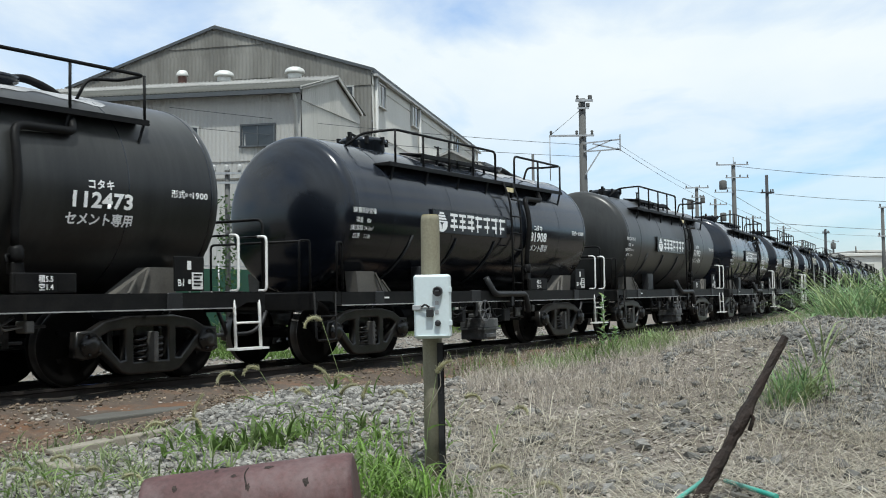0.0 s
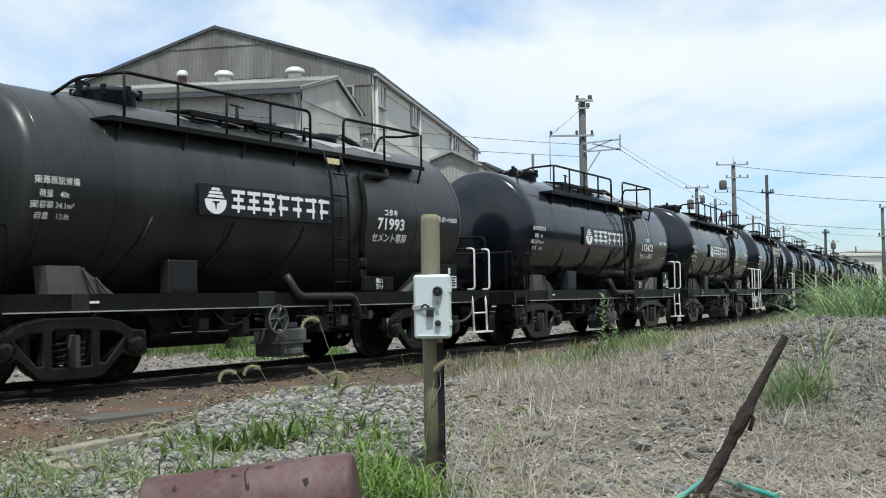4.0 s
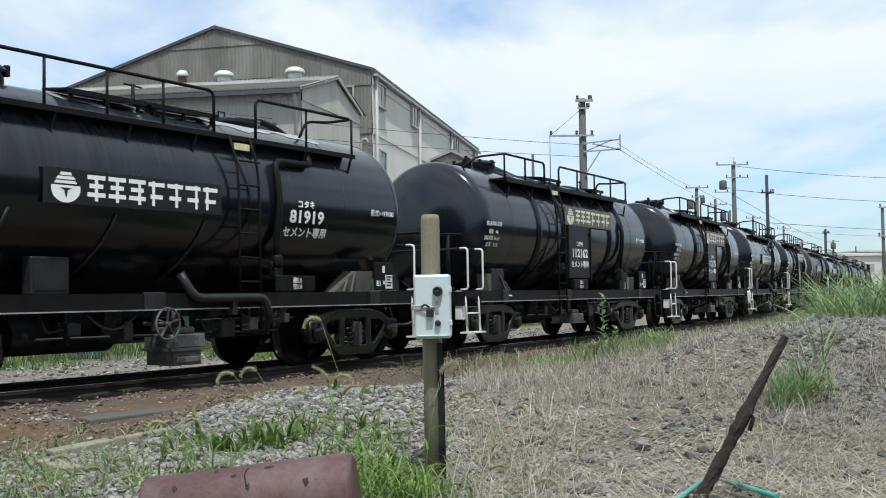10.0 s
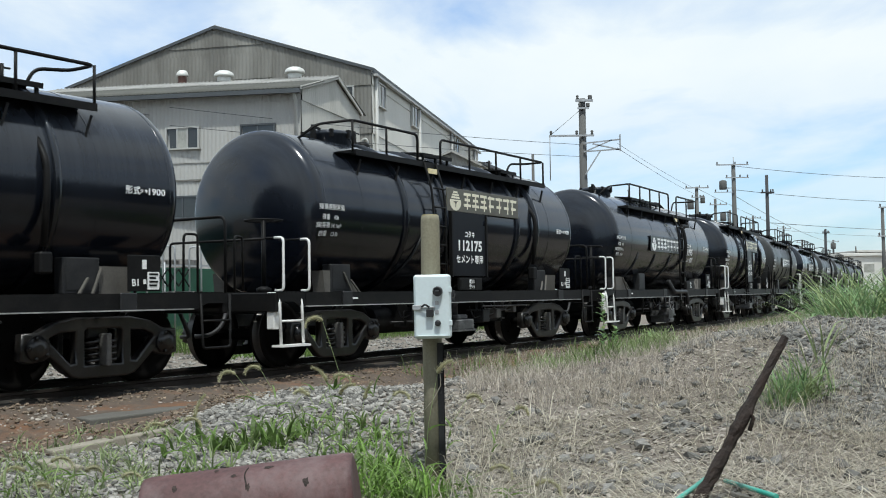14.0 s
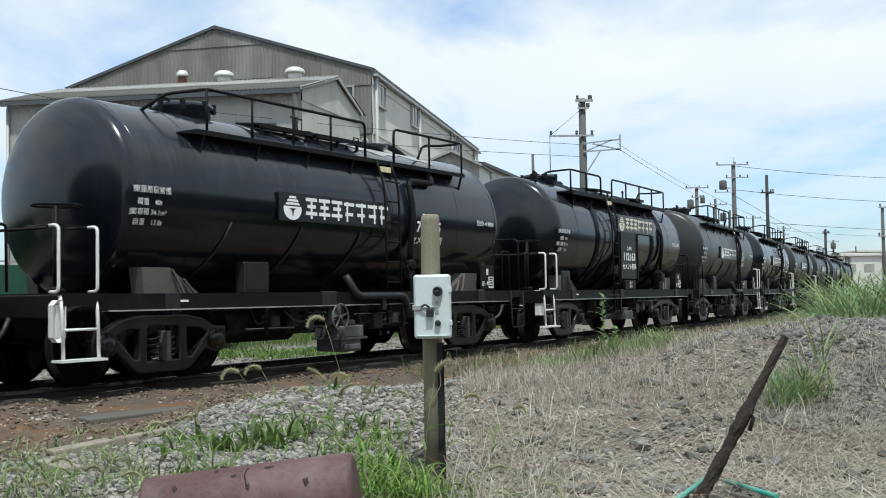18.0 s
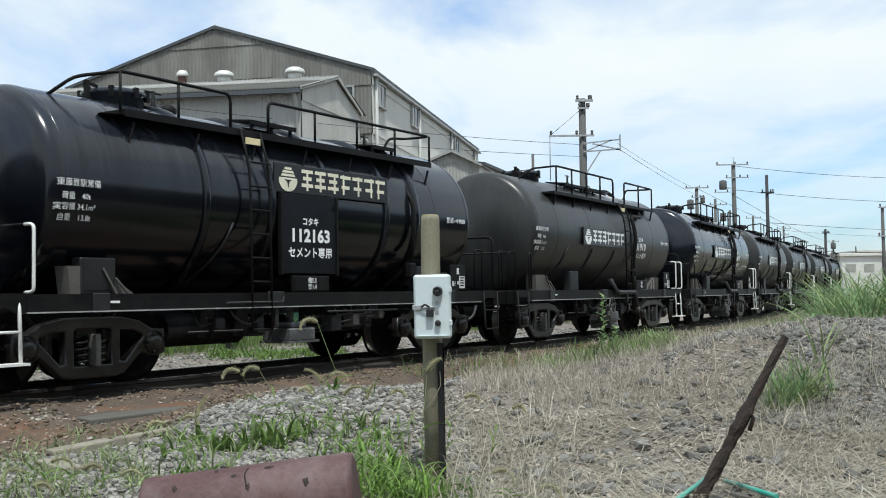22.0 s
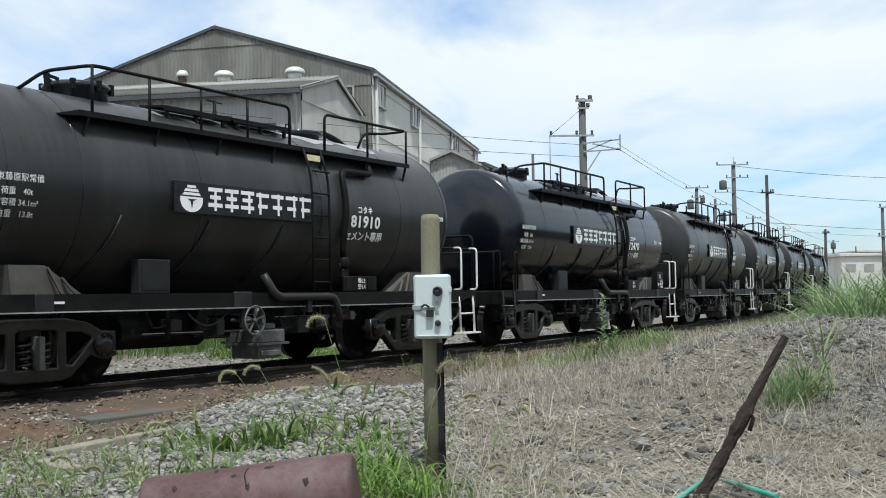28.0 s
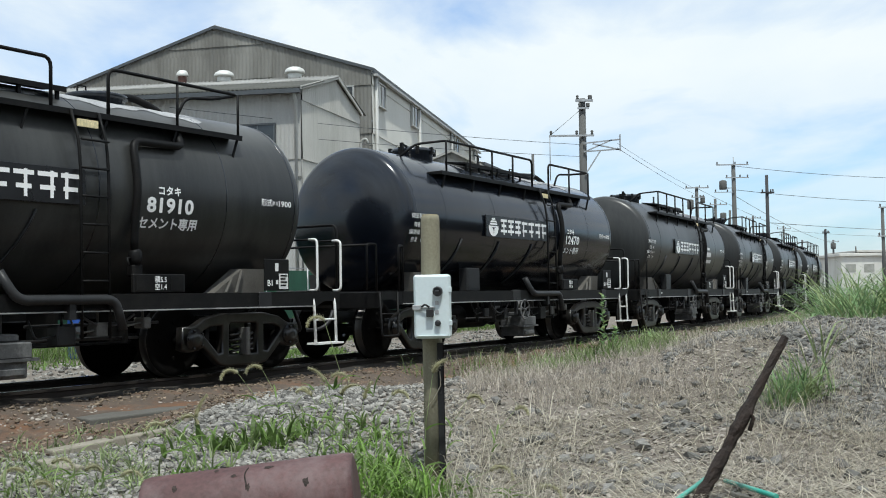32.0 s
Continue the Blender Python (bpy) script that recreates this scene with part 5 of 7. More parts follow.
def make_gravel():
    stones("ballast_heap", 6500, mound, 0.028, M_STONE, "heap of grey broken ballast stones", 3)
    stones("scattered_gravel", 15000, lambda r: fan(r, 5.2, 11.5, -0.44, 0.46), 0.019, M_EARTHSTONE, "earthy gravel scattered over trodden ground", 4)
    stones("gravel_bank", 6500, heap, 0.030, M_GREYSTONE, "grey gravel bank with dry stalks", 5)
    stones("rust_stained_ballast", 12000, bed_place, 0.019, M_RUSTSTONE, "rust-brown stained track ballast", 6, 0.022)
    stones("track_ballast", 3600, lambda r: on_track(r, -0.5, 1.0, 2, 40), 0.028, M_DARKSTONE, "oily ballast between the rails with shade in its dark colour", 7, 0.022)
    stones("shoulder_ballast", 2200, lambda r: on_track(r, 0.65, 2.4, 2, 40), 0.032, M_STONE, "grey ballast behind the track", 9, 0.022)
    stones("corner_gravel", 5200, lambda r: fan(r, 5.6, 8.6, -0.43, -0.20), 0.024, M_STONE, "loose grey gravel among weeds", 10)
    stones("scattered_rocks", 260, lambda r: fan(r, 5.4, 11.5, 0.0, 0.46), 0.050, M_GREYSTONE, "larger broken stones lying on the trodden ground", 12)
    stones("gravel_lane", 4200, lambda r: on_track(r, 2.4, 7.0, 2, 34), 0.036, M_STONE, "pale gravel lane behind the track", 8)


make_gravel()


# ---------------------------------------------------------------- plants
def blades(name, roots, length, width, mat, label, seed, lean=0.5, droop=0.8, per=1, spread=0.02, category="grass", segs=4, flat=False):
    """Grass blades as bent tapering ribbons; per blades at each root."""
    rng = random.Random(seed)
    verts, faces = [], []
    zs = ground_height(np.array([r[0] for r in roots]), np.array([r[1] for r in roots]))
    for (rx, ry), rz in zip(roots, zs):
        rz += unevenness(rx, ry)
        for _ in range(per):
            ln = length * rng.uniform(0.45, 1.2)
            a = rng.uniform(0, 2 * math.pi)
            d = Vector((math.cos(a), math.sin(a), 0))
            pos = Vector((rx + rng.gauss(0, spread), ry + rng.gauss(0, spread), rz - 0.01))
            tilt = rng.uniform(0.05, lean) if not flat else rng.uniform(1.1, 1.5)
            b = rng.uniform(0, 6.28)
            side = Vector((-math.sin(a), math.cos(a), 0)) if rng.random() < 0.5 else Vector((math.cos(b), math.sin(b), 0.0))
            base = len(verts)
            w0 = width * rng.uniform(0.6, 1.2)
            for k in range(segs + 1):
                f = k / segs
                w = w0 * (1 - f) ** 0.7 * (0.6 + 0.8 * min(1, f * 3)) / 1.2 + 0.0006
                verts.append(pos + side * w)
                verts.append(pos - side * w)
                th = tilt + droop * f * f * rng.uniform(0.7, 1.3)
                pos = pos + (d * math.sin(th) + Vector((0, 0, 1)) * math.cos(th)) * (ln / segs)
            for k in range(segs):
                q = base + 2 * k
                faces.append((q, q + 1, q + 3, q + 2))
    ob = from_arrays(name, verts, faces, mat)
    return tagged(ob, label, category, kind="stuff")


def clump_roots(rng, centres, sd, n):
    out = []
    for _ in range(n):
        c = rng.choice(centres)
        out.append((rng.gauss(c[0], sd), rng.gauss(c[1], sd)))
    return out


def make_plants():
    rng = random.Random(11)
    # green weeds before the heap and round the post
    green = [at(x, y, -0.28) for x, y in ((330, 850), (380, 830), (430, 815), (560, 790), (600, 820), (660, 850), (690, 870), (640, 790), (730, 880), (655, 830), (668, 860), (650, 870), (680, 840), (120, 870), (60, 860), (200, 860),
                                          (780, 875), (540, 800), (300, 830), (90, 880), (620, 870), (670, 800), (500, 805), (350, 800), (460, 795), (410, 790), (690, 830), (720, 850), (740, 865), (655, 800))]
    green = [g for g in green if g[0] > -1.72]
    blades("foxtail_grass", clump_roots(rng, green, 0.10, 170), 0.25, 0.014, M_GRASS, "green foxtail grass growing through gravel", 21, 1.2, 1.9, 2, 0.04, segs=6)
    blades("pale_foxtail_grass", clump_roots(rng, green, 0.16, 210), 0.24, 0.009, M_GRASSPALE, "pale green grass blades among gravel", 22, 1.3, 1.9, 2, 0.04, segs=6)
    lush = [at(x, y, -0.28) for x, y in ((650, 850), (665, 835), (680, 860), (700, 875), (660, 880), (720, 880), (645, 815), (760, 880), (690, 845))]
    blades("lush_grass", clump_roots(rng, lush, 0.07, 150), 0.26, 0.010, M_LUSH, "bright green grass beside the pipe section", 29, 0.9, 1.8, 2, 0.03, segs=6)
    broad = [at(x, y, -0.26) for x, y in ((345, 800), (372, 808), (400, 812), (440, 800), (470, 806), (520, 800), (590, 740), (665, 750), (300, 815))]
    blades("broad_grass", clump_roots(rng, broad, 0.06, 46), 0.27, 0.021, M_GRASS, "broad-bladed green grass behind the pipe section", 30, 0.9, 1.6, 2, 0.03, segs=6)
    corner = [at(rng.uniform(-10, 290), rng.uniform(770, 885), -0.28) for _ in range(46)]
    blades("corner_grass", clump_roots(rng, corner, 0.06, 330), 0.19, 0.0055, M_GRASSPALE, "fine pale grass over the gravel", 31, 1.35, 1.9, 2, 0.04, segs=5)
    blades("corner_weeds", clump_roots(rng, corner, 0.05, 150), 0.13, 0.011, M_SAGE, "low grey-green weeds in the gravel", 32, 1.3, 1.5, 2, 0.04, segs=4)
    loose = [fan(rng, 5.6, 9.5, -0.42, -0.05) for _ in range(170)]
    blades("sparse_grass", loose, 0.20, 0.008, M_GRASSPALE, "sparse pale grass among gravel", 27, 1.1, 1.6, 3, 0.03, segs=5)
    # dry straw on the flat and on the bank
    roots = [fan(rng, 5.2, 12.5, -0.02, 0.46) for _ in range(10500)]
    roots = [r for r in roots if noise.noise((r[0] * 0.9, r[1] * 0.9, 1.0)) > -0.15]
    blades("dry_straw", roots, 0.26, 0.0029, M_STRAW, "bleached dry straw lying on gravel", 23, 0.5, 0.5, 2, 0.05, flat=True)
    roots = [fan(rng, 5.2, 9.0, 0.0, 0.12) for _ in range(420)] + [fan(rng, 7.5, 10.5, 0.25, 0.46) for _ in range(520)]
    blades("bleached_stalks", roots, 0.42, 0.0026, M_STRAW, "long bleached stalks bent over the gravel", 25, 1.2, 1.4, 1, 0.05, segs=6)
    mats = [fan(rng, 5.3, 9.6, 0.0, 0.46) for _ in range(90)]
    blades("matted_straw", clump_roots(rng, mats, 0.22, 1900), 0.30, 0.0042, M_STRAW, "matted bleached straw lying across the gravel", 33, 1.45, 0.6, 2, 0.08, segs=5, flat=True)
    mats = [fan(rng, 8.6, 12.6, 0.22, 0.46) for _ in range(60)]
    blades("bank_straw", clump_roots(rng, mats, 0.30, 700), 0.32, 0.0045, M_STRAW, "pale straw lying over the gravel bank", 34, 1.4, 0.7, 2, 0.08, segs=5, flat=True)
    roots = [fan(rng, 9.4, 11.8, 0.02, 0.25) for _ in range(4600)]
    roots = [r for r in roots if noise.noise((r[0] * 1.1, r[1] * 1.1, 6.0)) > -0.3]
    blades("dry_grass_tufts", roots[::2], 0.20, 0.0022, M_DRYSTEM, "grey-brown dry grass along the bank", 24, 0.9, 0.9, 2, 0.05)
    roots = [fan(rng, 7.0, 12.0, 0.27, 0.47) for _ in range(2600)]
    roots = [r for r in roots if noise.noise((r[0] * 0.9, r[1] * 0.9, 8.0)) > -0.1]
    blades("bank_brush", roots[::2], 0.22, 0.0022, M_DRYSTEM, "tangled dry brush on the gravel bank", 28, 1.35, 1.2, 3, 0.07)


make_plants()
# ---------------------------------------------------------------- buildings behind the train
def sheet_wall(name, p, q, tops, z0, mat, parent, out, pitch=0.15, amp=0.012, tier=1.82, label=""):
    """A corrugated wall from p to q (x, y); tops(f) gives its top at the share f; out: the way it faces. Built in lapped tiers."""
    p, q, o = Vector((*p, 0)), Vector((*q, 0)), Vector((*out, 0)).normalized()
    n = int((q - p).length / pitch) * 4
    verts, faces = [], []
    zmax = max(tops(i / 50) for i in range(51))
    tiers = int(math.ceil((zmax - z0) / tier))
    rows = 2 * tiers
    for i in range(n + 1):
        f = i / n
        wv = math.sin(2 * math.pi * i / 4) * amp
        at_ = p.lerp(q, f)
        for k in range(tiers):
            lo, hi = min(z0 + k * tier, tops(f)), min(z0 + (k + 1) * tier, tops(f))
            verts.append(tuple(at_ + o * (wv + 0.045) + Vector((0, 0, lo))))
            verts.append(tuple(at_ + o * (wv + 0.012) + Vector((0, 0, hi))))
    for i in range(n):
        for k in range(rows - 1):
            a = rows * i + k
            faces.append((a, a + rows, a + rows + 1, a + 1))
    ob = from_arrays(name, verts, faces, mat)
    ob.parent = parent
    md = ob.modifiers.new("thickness", "SOLIDIFY")
    md.thickness = 0.012
    if label:
        tagged(ob, label=label)
    return ob


def sheet_roof(name, a, b, c, d, mat, parent, pitch=0.15, amp=0.03, label=""):
    """A corrugated slope: eave a-b, ridge d-c; the waves run from eave to ridge."""
    a, b, c, d = (Vector(v) for v in (a, b, c, d))
    up = (b - a).cross(d - a).normalized()
    if up.z < 0:
        up.negate()
    n = int((b - a).length / pitch) * 4
    verts, faces = [], []
    for i in range(n + 1):
        f = i / n
        w = up * (math.sin(2 * math.pi * i / 4) * amp)
        e, r = a.lerp(b, f), d.lerp(c, f)
        for k in range(4):
            verts.append(tuple(e.lerp(r, k / 3) + w))
    for i in range(n):
        for k in range(3):
            q = 4 * i + k
            faces.append((q, q + 4, q + 5, q + 1))
    ob = from_arrays(name, verts, faces, mat, True)
    ob.parent = parent
    md = ob.modifiers.new("thickness", "SOLIDIFY")
    md.thickness = 0.03
    if label:
        tagged(ob, label=label)
    return ob


def bar(name, p, q, w, h, mat, parent, label=""):
    bm = bmesh.new()
    beam(bm, p, q, w, h)
    return part(name, bm, mat, parent, label)


def wall_window(parent, centre, along, out, w, h, leaves=2, pale=False):
    """A framed window that stands a little proud of the sheet wall."""
    c, a, o = Vector(centre), Vector((*along, 0)).normalized(), Vector((*out, 0)).normalized()
    m = Matrix((( a.x, o.x, 0, c.x), (a.y, o.y, 0, c.y), (0, 0, 1, c.z), (0, 0, 0, 1)))
    bm = bmesh.new()
    t = 0.05
    box(bm, -w / 2 - t, w / 2 + t, -0.02, 0.09, h / 2, h / 2 + t)
    box(bm, -w / 2 - t - 0.03, w / 2 + t + 0.03, -0.02, 0.13, -h / 2 - t, -h / 2)
    box(bm, -w / 2 - t, -w / 2, -0.02, 0.09, -h / 2, h / 2)
    box(bm, w / 2, w / 2 + t, -0.02, 0.09, -h / 2, h / 2)
    for k in range(1, leaves):
        x = -w / 2 + w * k / leaves
        box(bm, x - 0.02, x + 0.02, -0.01, 0.075, -h / 2, h / 2)
    fr = part("window", bm, M_PIPEWHITE if pale else M_TRIMDARK, parent, "pale-framed window" if pale else "dark-framed steel window")
    fr.matrix_basis = m
    for k in range(leaves):
        bm = bmesh.new()
        x = -w / 2 + w * k / leaves
        box(bm, x + 0.012, x + w / leaves - 0.012, 0.0 + 0.012 * (k % 2), 0.045 + 0.012 * (k % 2), -h / 2, h / 2)
        part("pane", bm, M_PANE if pale and k == leaves - 2 else M_GLASS, fr)
    return fr


def ventilator(parent, x, y, z, r, mat):
    bm = bmesh.new()
    lathe(bm, [(r * 0.55, -0.5), (r * 0.55, 0.05), (r * 0.72, 0.10), (r * 0.72, 0.30), (r * 0.6, 0.34)], 20, "z", (x, y, z))
    v = part("roof_ventilator", bm, mat, parent, "round roof ventilator with domed cap")
    bm = bmesh.new()
    lathe(bm, [(r * 0.9, 0.31), (r * 1.04, 0.32), (r * 1.05, 0.36), (r * 0.92, 0.45), (r * 0.55, 0.52), (0.02, 0.54)], 20, "z", (x, y, z))
    part("cap", bm, M_VENT, v)
    bm = bmesh.new()
    lathe(bm, [(r * 1.25, -0.30), (r * 0.8, 0.0), (r * 0.57, 0.08)], 16, "z", (x, y, z))
    part("base_flashing", bm, mat, v)


GD, GN = Vector((0.975, -0.223)), Vector((0.201, 0.980))        # along the gable, and away from the viewer
GROUND_Z = -0.30


def main_hall():
    r0, l0 = Vector((-2.57, 40.0)), Vector((-14.82, 42.81))
    depth = 23.2
    hall = thing("factory_hall", Matrix.Identity(4), "weathered grey corrugated factory hall with a low gable", "factory building")
    eave, peak, f_peak = 9.46, 11.40, 0.503
    tops = lambda f: eave + (peak - eave) * (f / f_peak if f < f_peak else (1 - f) / (1 - f_peak))
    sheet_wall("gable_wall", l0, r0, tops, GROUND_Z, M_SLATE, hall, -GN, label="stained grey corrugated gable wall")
    r1 = r0 + GN * depth
    l1 = l0 + GN * depth
    # Paler than the gable because the sunlight is in its colour.
    sheet_wall("side_wall", r0, r1, lambda f: eave, GROUND_Z, M_SLATE_PALE_LIT, hall, GD, label="corrugated side wall with sunlight put into its paler colour")
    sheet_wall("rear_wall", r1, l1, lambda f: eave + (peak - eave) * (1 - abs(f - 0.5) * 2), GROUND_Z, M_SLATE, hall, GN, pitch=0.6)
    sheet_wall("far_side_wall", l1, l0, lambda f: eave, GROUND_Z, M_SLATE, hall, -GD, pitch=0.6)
    pk0 = l0.lerp(r0, f_peak)
    pk1 = pk0 + GN * depth
    o = 0.10
    f0 = -GN * 0.03
    sheet_roof("roof_slope", (*(r0 + GD * o + f0), eave - 0.05), (*(r1 + GD * o), eave - 0.05), (*pk1, peak + 0.06), (*(pk0 + f0), peak + 0.06), M_ROOF, hall, 0.3)
    sheet_roof("roof_slope", (*(l0 - GD * o + f0), eave - 0.05), (*(l1 - GD * o), eave - 0.05), (*pk1, peak + 0.06), (*(pk0 + f0), peak + 0.06), M_ROOF, hall, 0.3)
    bar("verge_board", (*(l0 - GD * o + f0 - GN * 0.05), eave - 0.10), (*(pk0 + f0 - GN * 0.05), peak + 0.0), 0.06, 0.11, M_TRIMDARK, hall)
    bar("verge_board", (*(pk0 + f0 - GN * 0.05), peak + 0.0), (*(r0 + GD * o + f0 - GN * 0.05), eave - 0.10), 0.06, 0.11, M_TRIMDARK, hall)
    bar("fascia_board", (*(r0 + GD * 0.07), eave - 0.14), (*(r1 + GD * 0.07), eave - 0.14), 0.05, 0.24, M_TRIMDARK, hall)
    bar("gutter", (*(r0 + GD * 0.16), eave - 0.29), (*(r1 + GD * 0.16), eave - 0.29), 0.14, 0.08, M_PIPEWHITE, hall, "pale eaves gutter")
    # a band of replaced sheets high on the gable
    sheet_wall("patch_sheet", l0.lerp(r0, 0.32) - GN * 0.05, l0.lerp(r0, 0.69) - GN * 0.05, lambda f: 10.30, 9.30, M_SLATE, hall, -GN, label="newer band of grey sheets")
    for f in (0.012, 0.325, 0.638, 0.93):
        c = r0 + GN * depth * f + GD * 0.12
        bm = bmesh.new()
        tube(bm, [(*c, GROUND_Z), (*c, eave - 0.2)], 0.07, 8)
        part("downpipe", bm, M_PIPEWHITE, hall)
    for f, z in ((0.048, 8.55), (0.288, 8.65), (0.70, 8.75), (0.048, 6.0), (0.30, 6.0)):
        wall_window(hall, (*(r0 + GN * depth * f + GD * 0.05), z), GN, GD, 0.95, 0.85, 2, True)
    wall_window(hall, (*(l0.lerp(r0, 0.93) - GN * 0.05), 8.45), GD, -GN, 0.36, 0.60, 1, True)


def annex():
    n0 = Vector((-4.29, 33.05))
    depth, length, crest = 5.05, 9.78, 0.55         # crest: where the ridge lies between front and back
    GD, GN = Vector((0.9874, -0.1584)), Vector((0.278, 0.961))
    w0 = n0 - GD * length
    n1, w1 = n0 + GN * depth, w0 + GN * depth
    eave, peak = 7.36, 8.16
    ax = thing("factory_annex", Matrix.Identity(4), "lower grey factory annex with corrugated roof and windows", "factory building")
    sheet_wall("front_wall", w0, n0, lambda f: eave, GROUND_Z, M_SLATE_FRONT, ax, -GN, pitch=0.13, amp=0.010, label="pale streaked sheet front wall")
    tops = lambda f: eave + (peak - eave) * (f / crest if f < crest else (1 - f) / (1 - crest))
    sheet_wall("end_wall", n0, n1, tops, GROUND_Z, M_SLATE_END, ax, GD, label="grey corrugated end wall")
    sheet_wall("end_wall", w1, w0, lambda f: tops(1 - f), GROUND_Z, M_SLATE, ax, -GD)
    sheet_wall("back_wall", n1, w1, lambda f: eave, GROUND_Z, M_SLATE, ax, GN, pitch=0.6)
    m0, m1 = n0 + GN * depth * crest, w0 + GN * depth * crest
    o = 0.30
    for base in (-1, 1):
        e0 = (n0 if base < 0 else n1) + GN * base * o + GD * 0.15
        e1 = (w0 if base < 0 else w1) + GN * base * o - GD * 0.15
        r0, r1 = m0 + GD * 0.15, m1 - GD * 0.15
        h0, h1 = e0.lerp(r0, 0.58), e1.lerp(r1, 0.58)
        zh = eave - 0.02 + (peak + 0.12 - eave) * 0.58
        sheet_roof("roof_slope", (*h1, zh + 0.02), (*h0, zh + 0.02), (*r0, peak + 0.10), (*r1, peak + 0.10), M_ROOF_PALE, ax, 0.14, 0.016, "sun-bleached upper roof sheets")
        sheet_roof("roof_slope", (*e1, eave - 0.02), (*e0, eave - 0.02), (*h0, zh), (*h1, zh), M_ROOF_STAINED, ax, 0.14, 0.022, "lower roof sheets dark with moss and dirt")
    bar("gutter", (*(w0 - GN * (o + 0.04)), eave - 0.14), (*(n0 - GN * (o + 0.04) + GD * 0.1), eave - 0.14), 0.14, 0.13, M_TRIMDARK, ax)
    bar("verge_board", (*(n0 + GD * 0.12 - GN * o), eave - 0.04), (*(m0 + GD * 0.12), peak + 0.04), 0.05, 0.10, M_SLATE_END, ax)
    bar("verge_board", (*(m0 + GD * 0.12), peak + 0.04), (*(n1 + GD * 0.12), eave - 0.04), 0.05, 0.10, M_SLATE_END, ax)
    bm = bmesh.new()
    c = n0 - GN * 0.12 - GD * 0.12
    tube(bm, [(*(c - GN * 0.2), eave - 0.15), (*c, eave - 0.4), (*c, GROUND_Z)], 0.055, 8)
    part("downpipe", bm, M_PIPEWHITE, ax)
    c = w0 - GN * 0.12 + GD * 0.10
    bm = bmesh.new()
    tube(bm, [(*c, eave - 0.3), (*c, GROUND_Z)], 0.055, 8)
    part("downpipe", bm, M_PIPEWHITE, ax)
    for f in (0.113, 0.349, 0.610, 0.860):
        for z in (5.94, 3.78):
            wall_window(ax, (*(w0.lerp(n0, f) - GN * 0.02), z), GD, -GN, 1.04, 0.62, 3 if f == 0.610 and z == 5.94 else 2, f == 0.610 and z == 5.94)
    # the roller shutter of the loading door, slat by slat, between pale pillars
    a, b = w0.lerp(n0, 0.405), w0.lerp(n0, 0.525)
    for k in range(22):
        z = GROUND_Z + 0.1 + k * 0.195
        bar("shutter_slat", (*(a - GN * 0.09), z), (*(b - GN * 0.09), z), 0.03, 0.18, M_SHUTTER, ax)
    for c in (a - GD * 0.09, b + GD * 0.09):
        bm = bmesh.new()
        tube(bm, [(*(c - GN * 0.12), GROUND_Z), (*(c - GN * 0.12), 4.45)], 0.10, 10)
        part("door_pillar", bm, M_PIPEWHITE, ax)
    # horizontal joint strip and a small awning over a lower window
    bar("joint_strip", (*(w0 - GN * 0.05), 4.62), (*(n0 - GN * 0.05), 4.62), 0.03, 0.05, M_SLATE, ax)
    c = w0.lerp(n0, 0.345)
    bm = bmesh.new()
    a, b = c - GD * 0.9, c + GD * 0.9
    vs = [(*(a - GN * 0.03), 4.50), (*(b - GN * 0.03), 4.75), (*(a - GN * 0.7), 4.25), (*(b - GN * 0.7), 4.50)]
    vs += [(v[0], v[1], v[2] - 0.05) for v in vs]
    bmesh.ops.convex_hull(bm, input=[bm.verts.new(v) for v in vs])
    part("awning", bm, M_SLATE_PALE_LIT, ax)
    bm = bmesh.new()
    c = n0 + GN * 4.8 + GD * 0.14
    tube(bm, [(*c, 5.0), (*c, 6.35), (*(c + GD * 0.2), 6.45), (*(c + GD * 0.25), 6.25)], 0.05, 8, round_bends=0.1)
    part("vent_stack", bm, M_PIPEWHITE, ax)
    bm = bmesh.new()
    c = n0 + GN * 2.2 + GD * 0.14
    tube(bm, [(*c, 3.0), (*c, 5.35), (*(c + GD * 0.2), 5.45), (*(c + GD * 0.25), 5.25)], 0.06, 8, round_bends=0.1)
    part("vent_stack", bm, M_PIPEWHITE, ax)
    for f, r, mat in ((0.447, 0.20, M_VENTRED), (0.600, 0.33, M_VENT), (0.854, 0.33, M_VENT)):
        c = w0.lerp(n0, f) + GN * depth * (crest + 0.03)
        ventilator(ax, c.x, c.y, peak + (0.06 if mat is M_VENTRED else -0.03), r, mat)


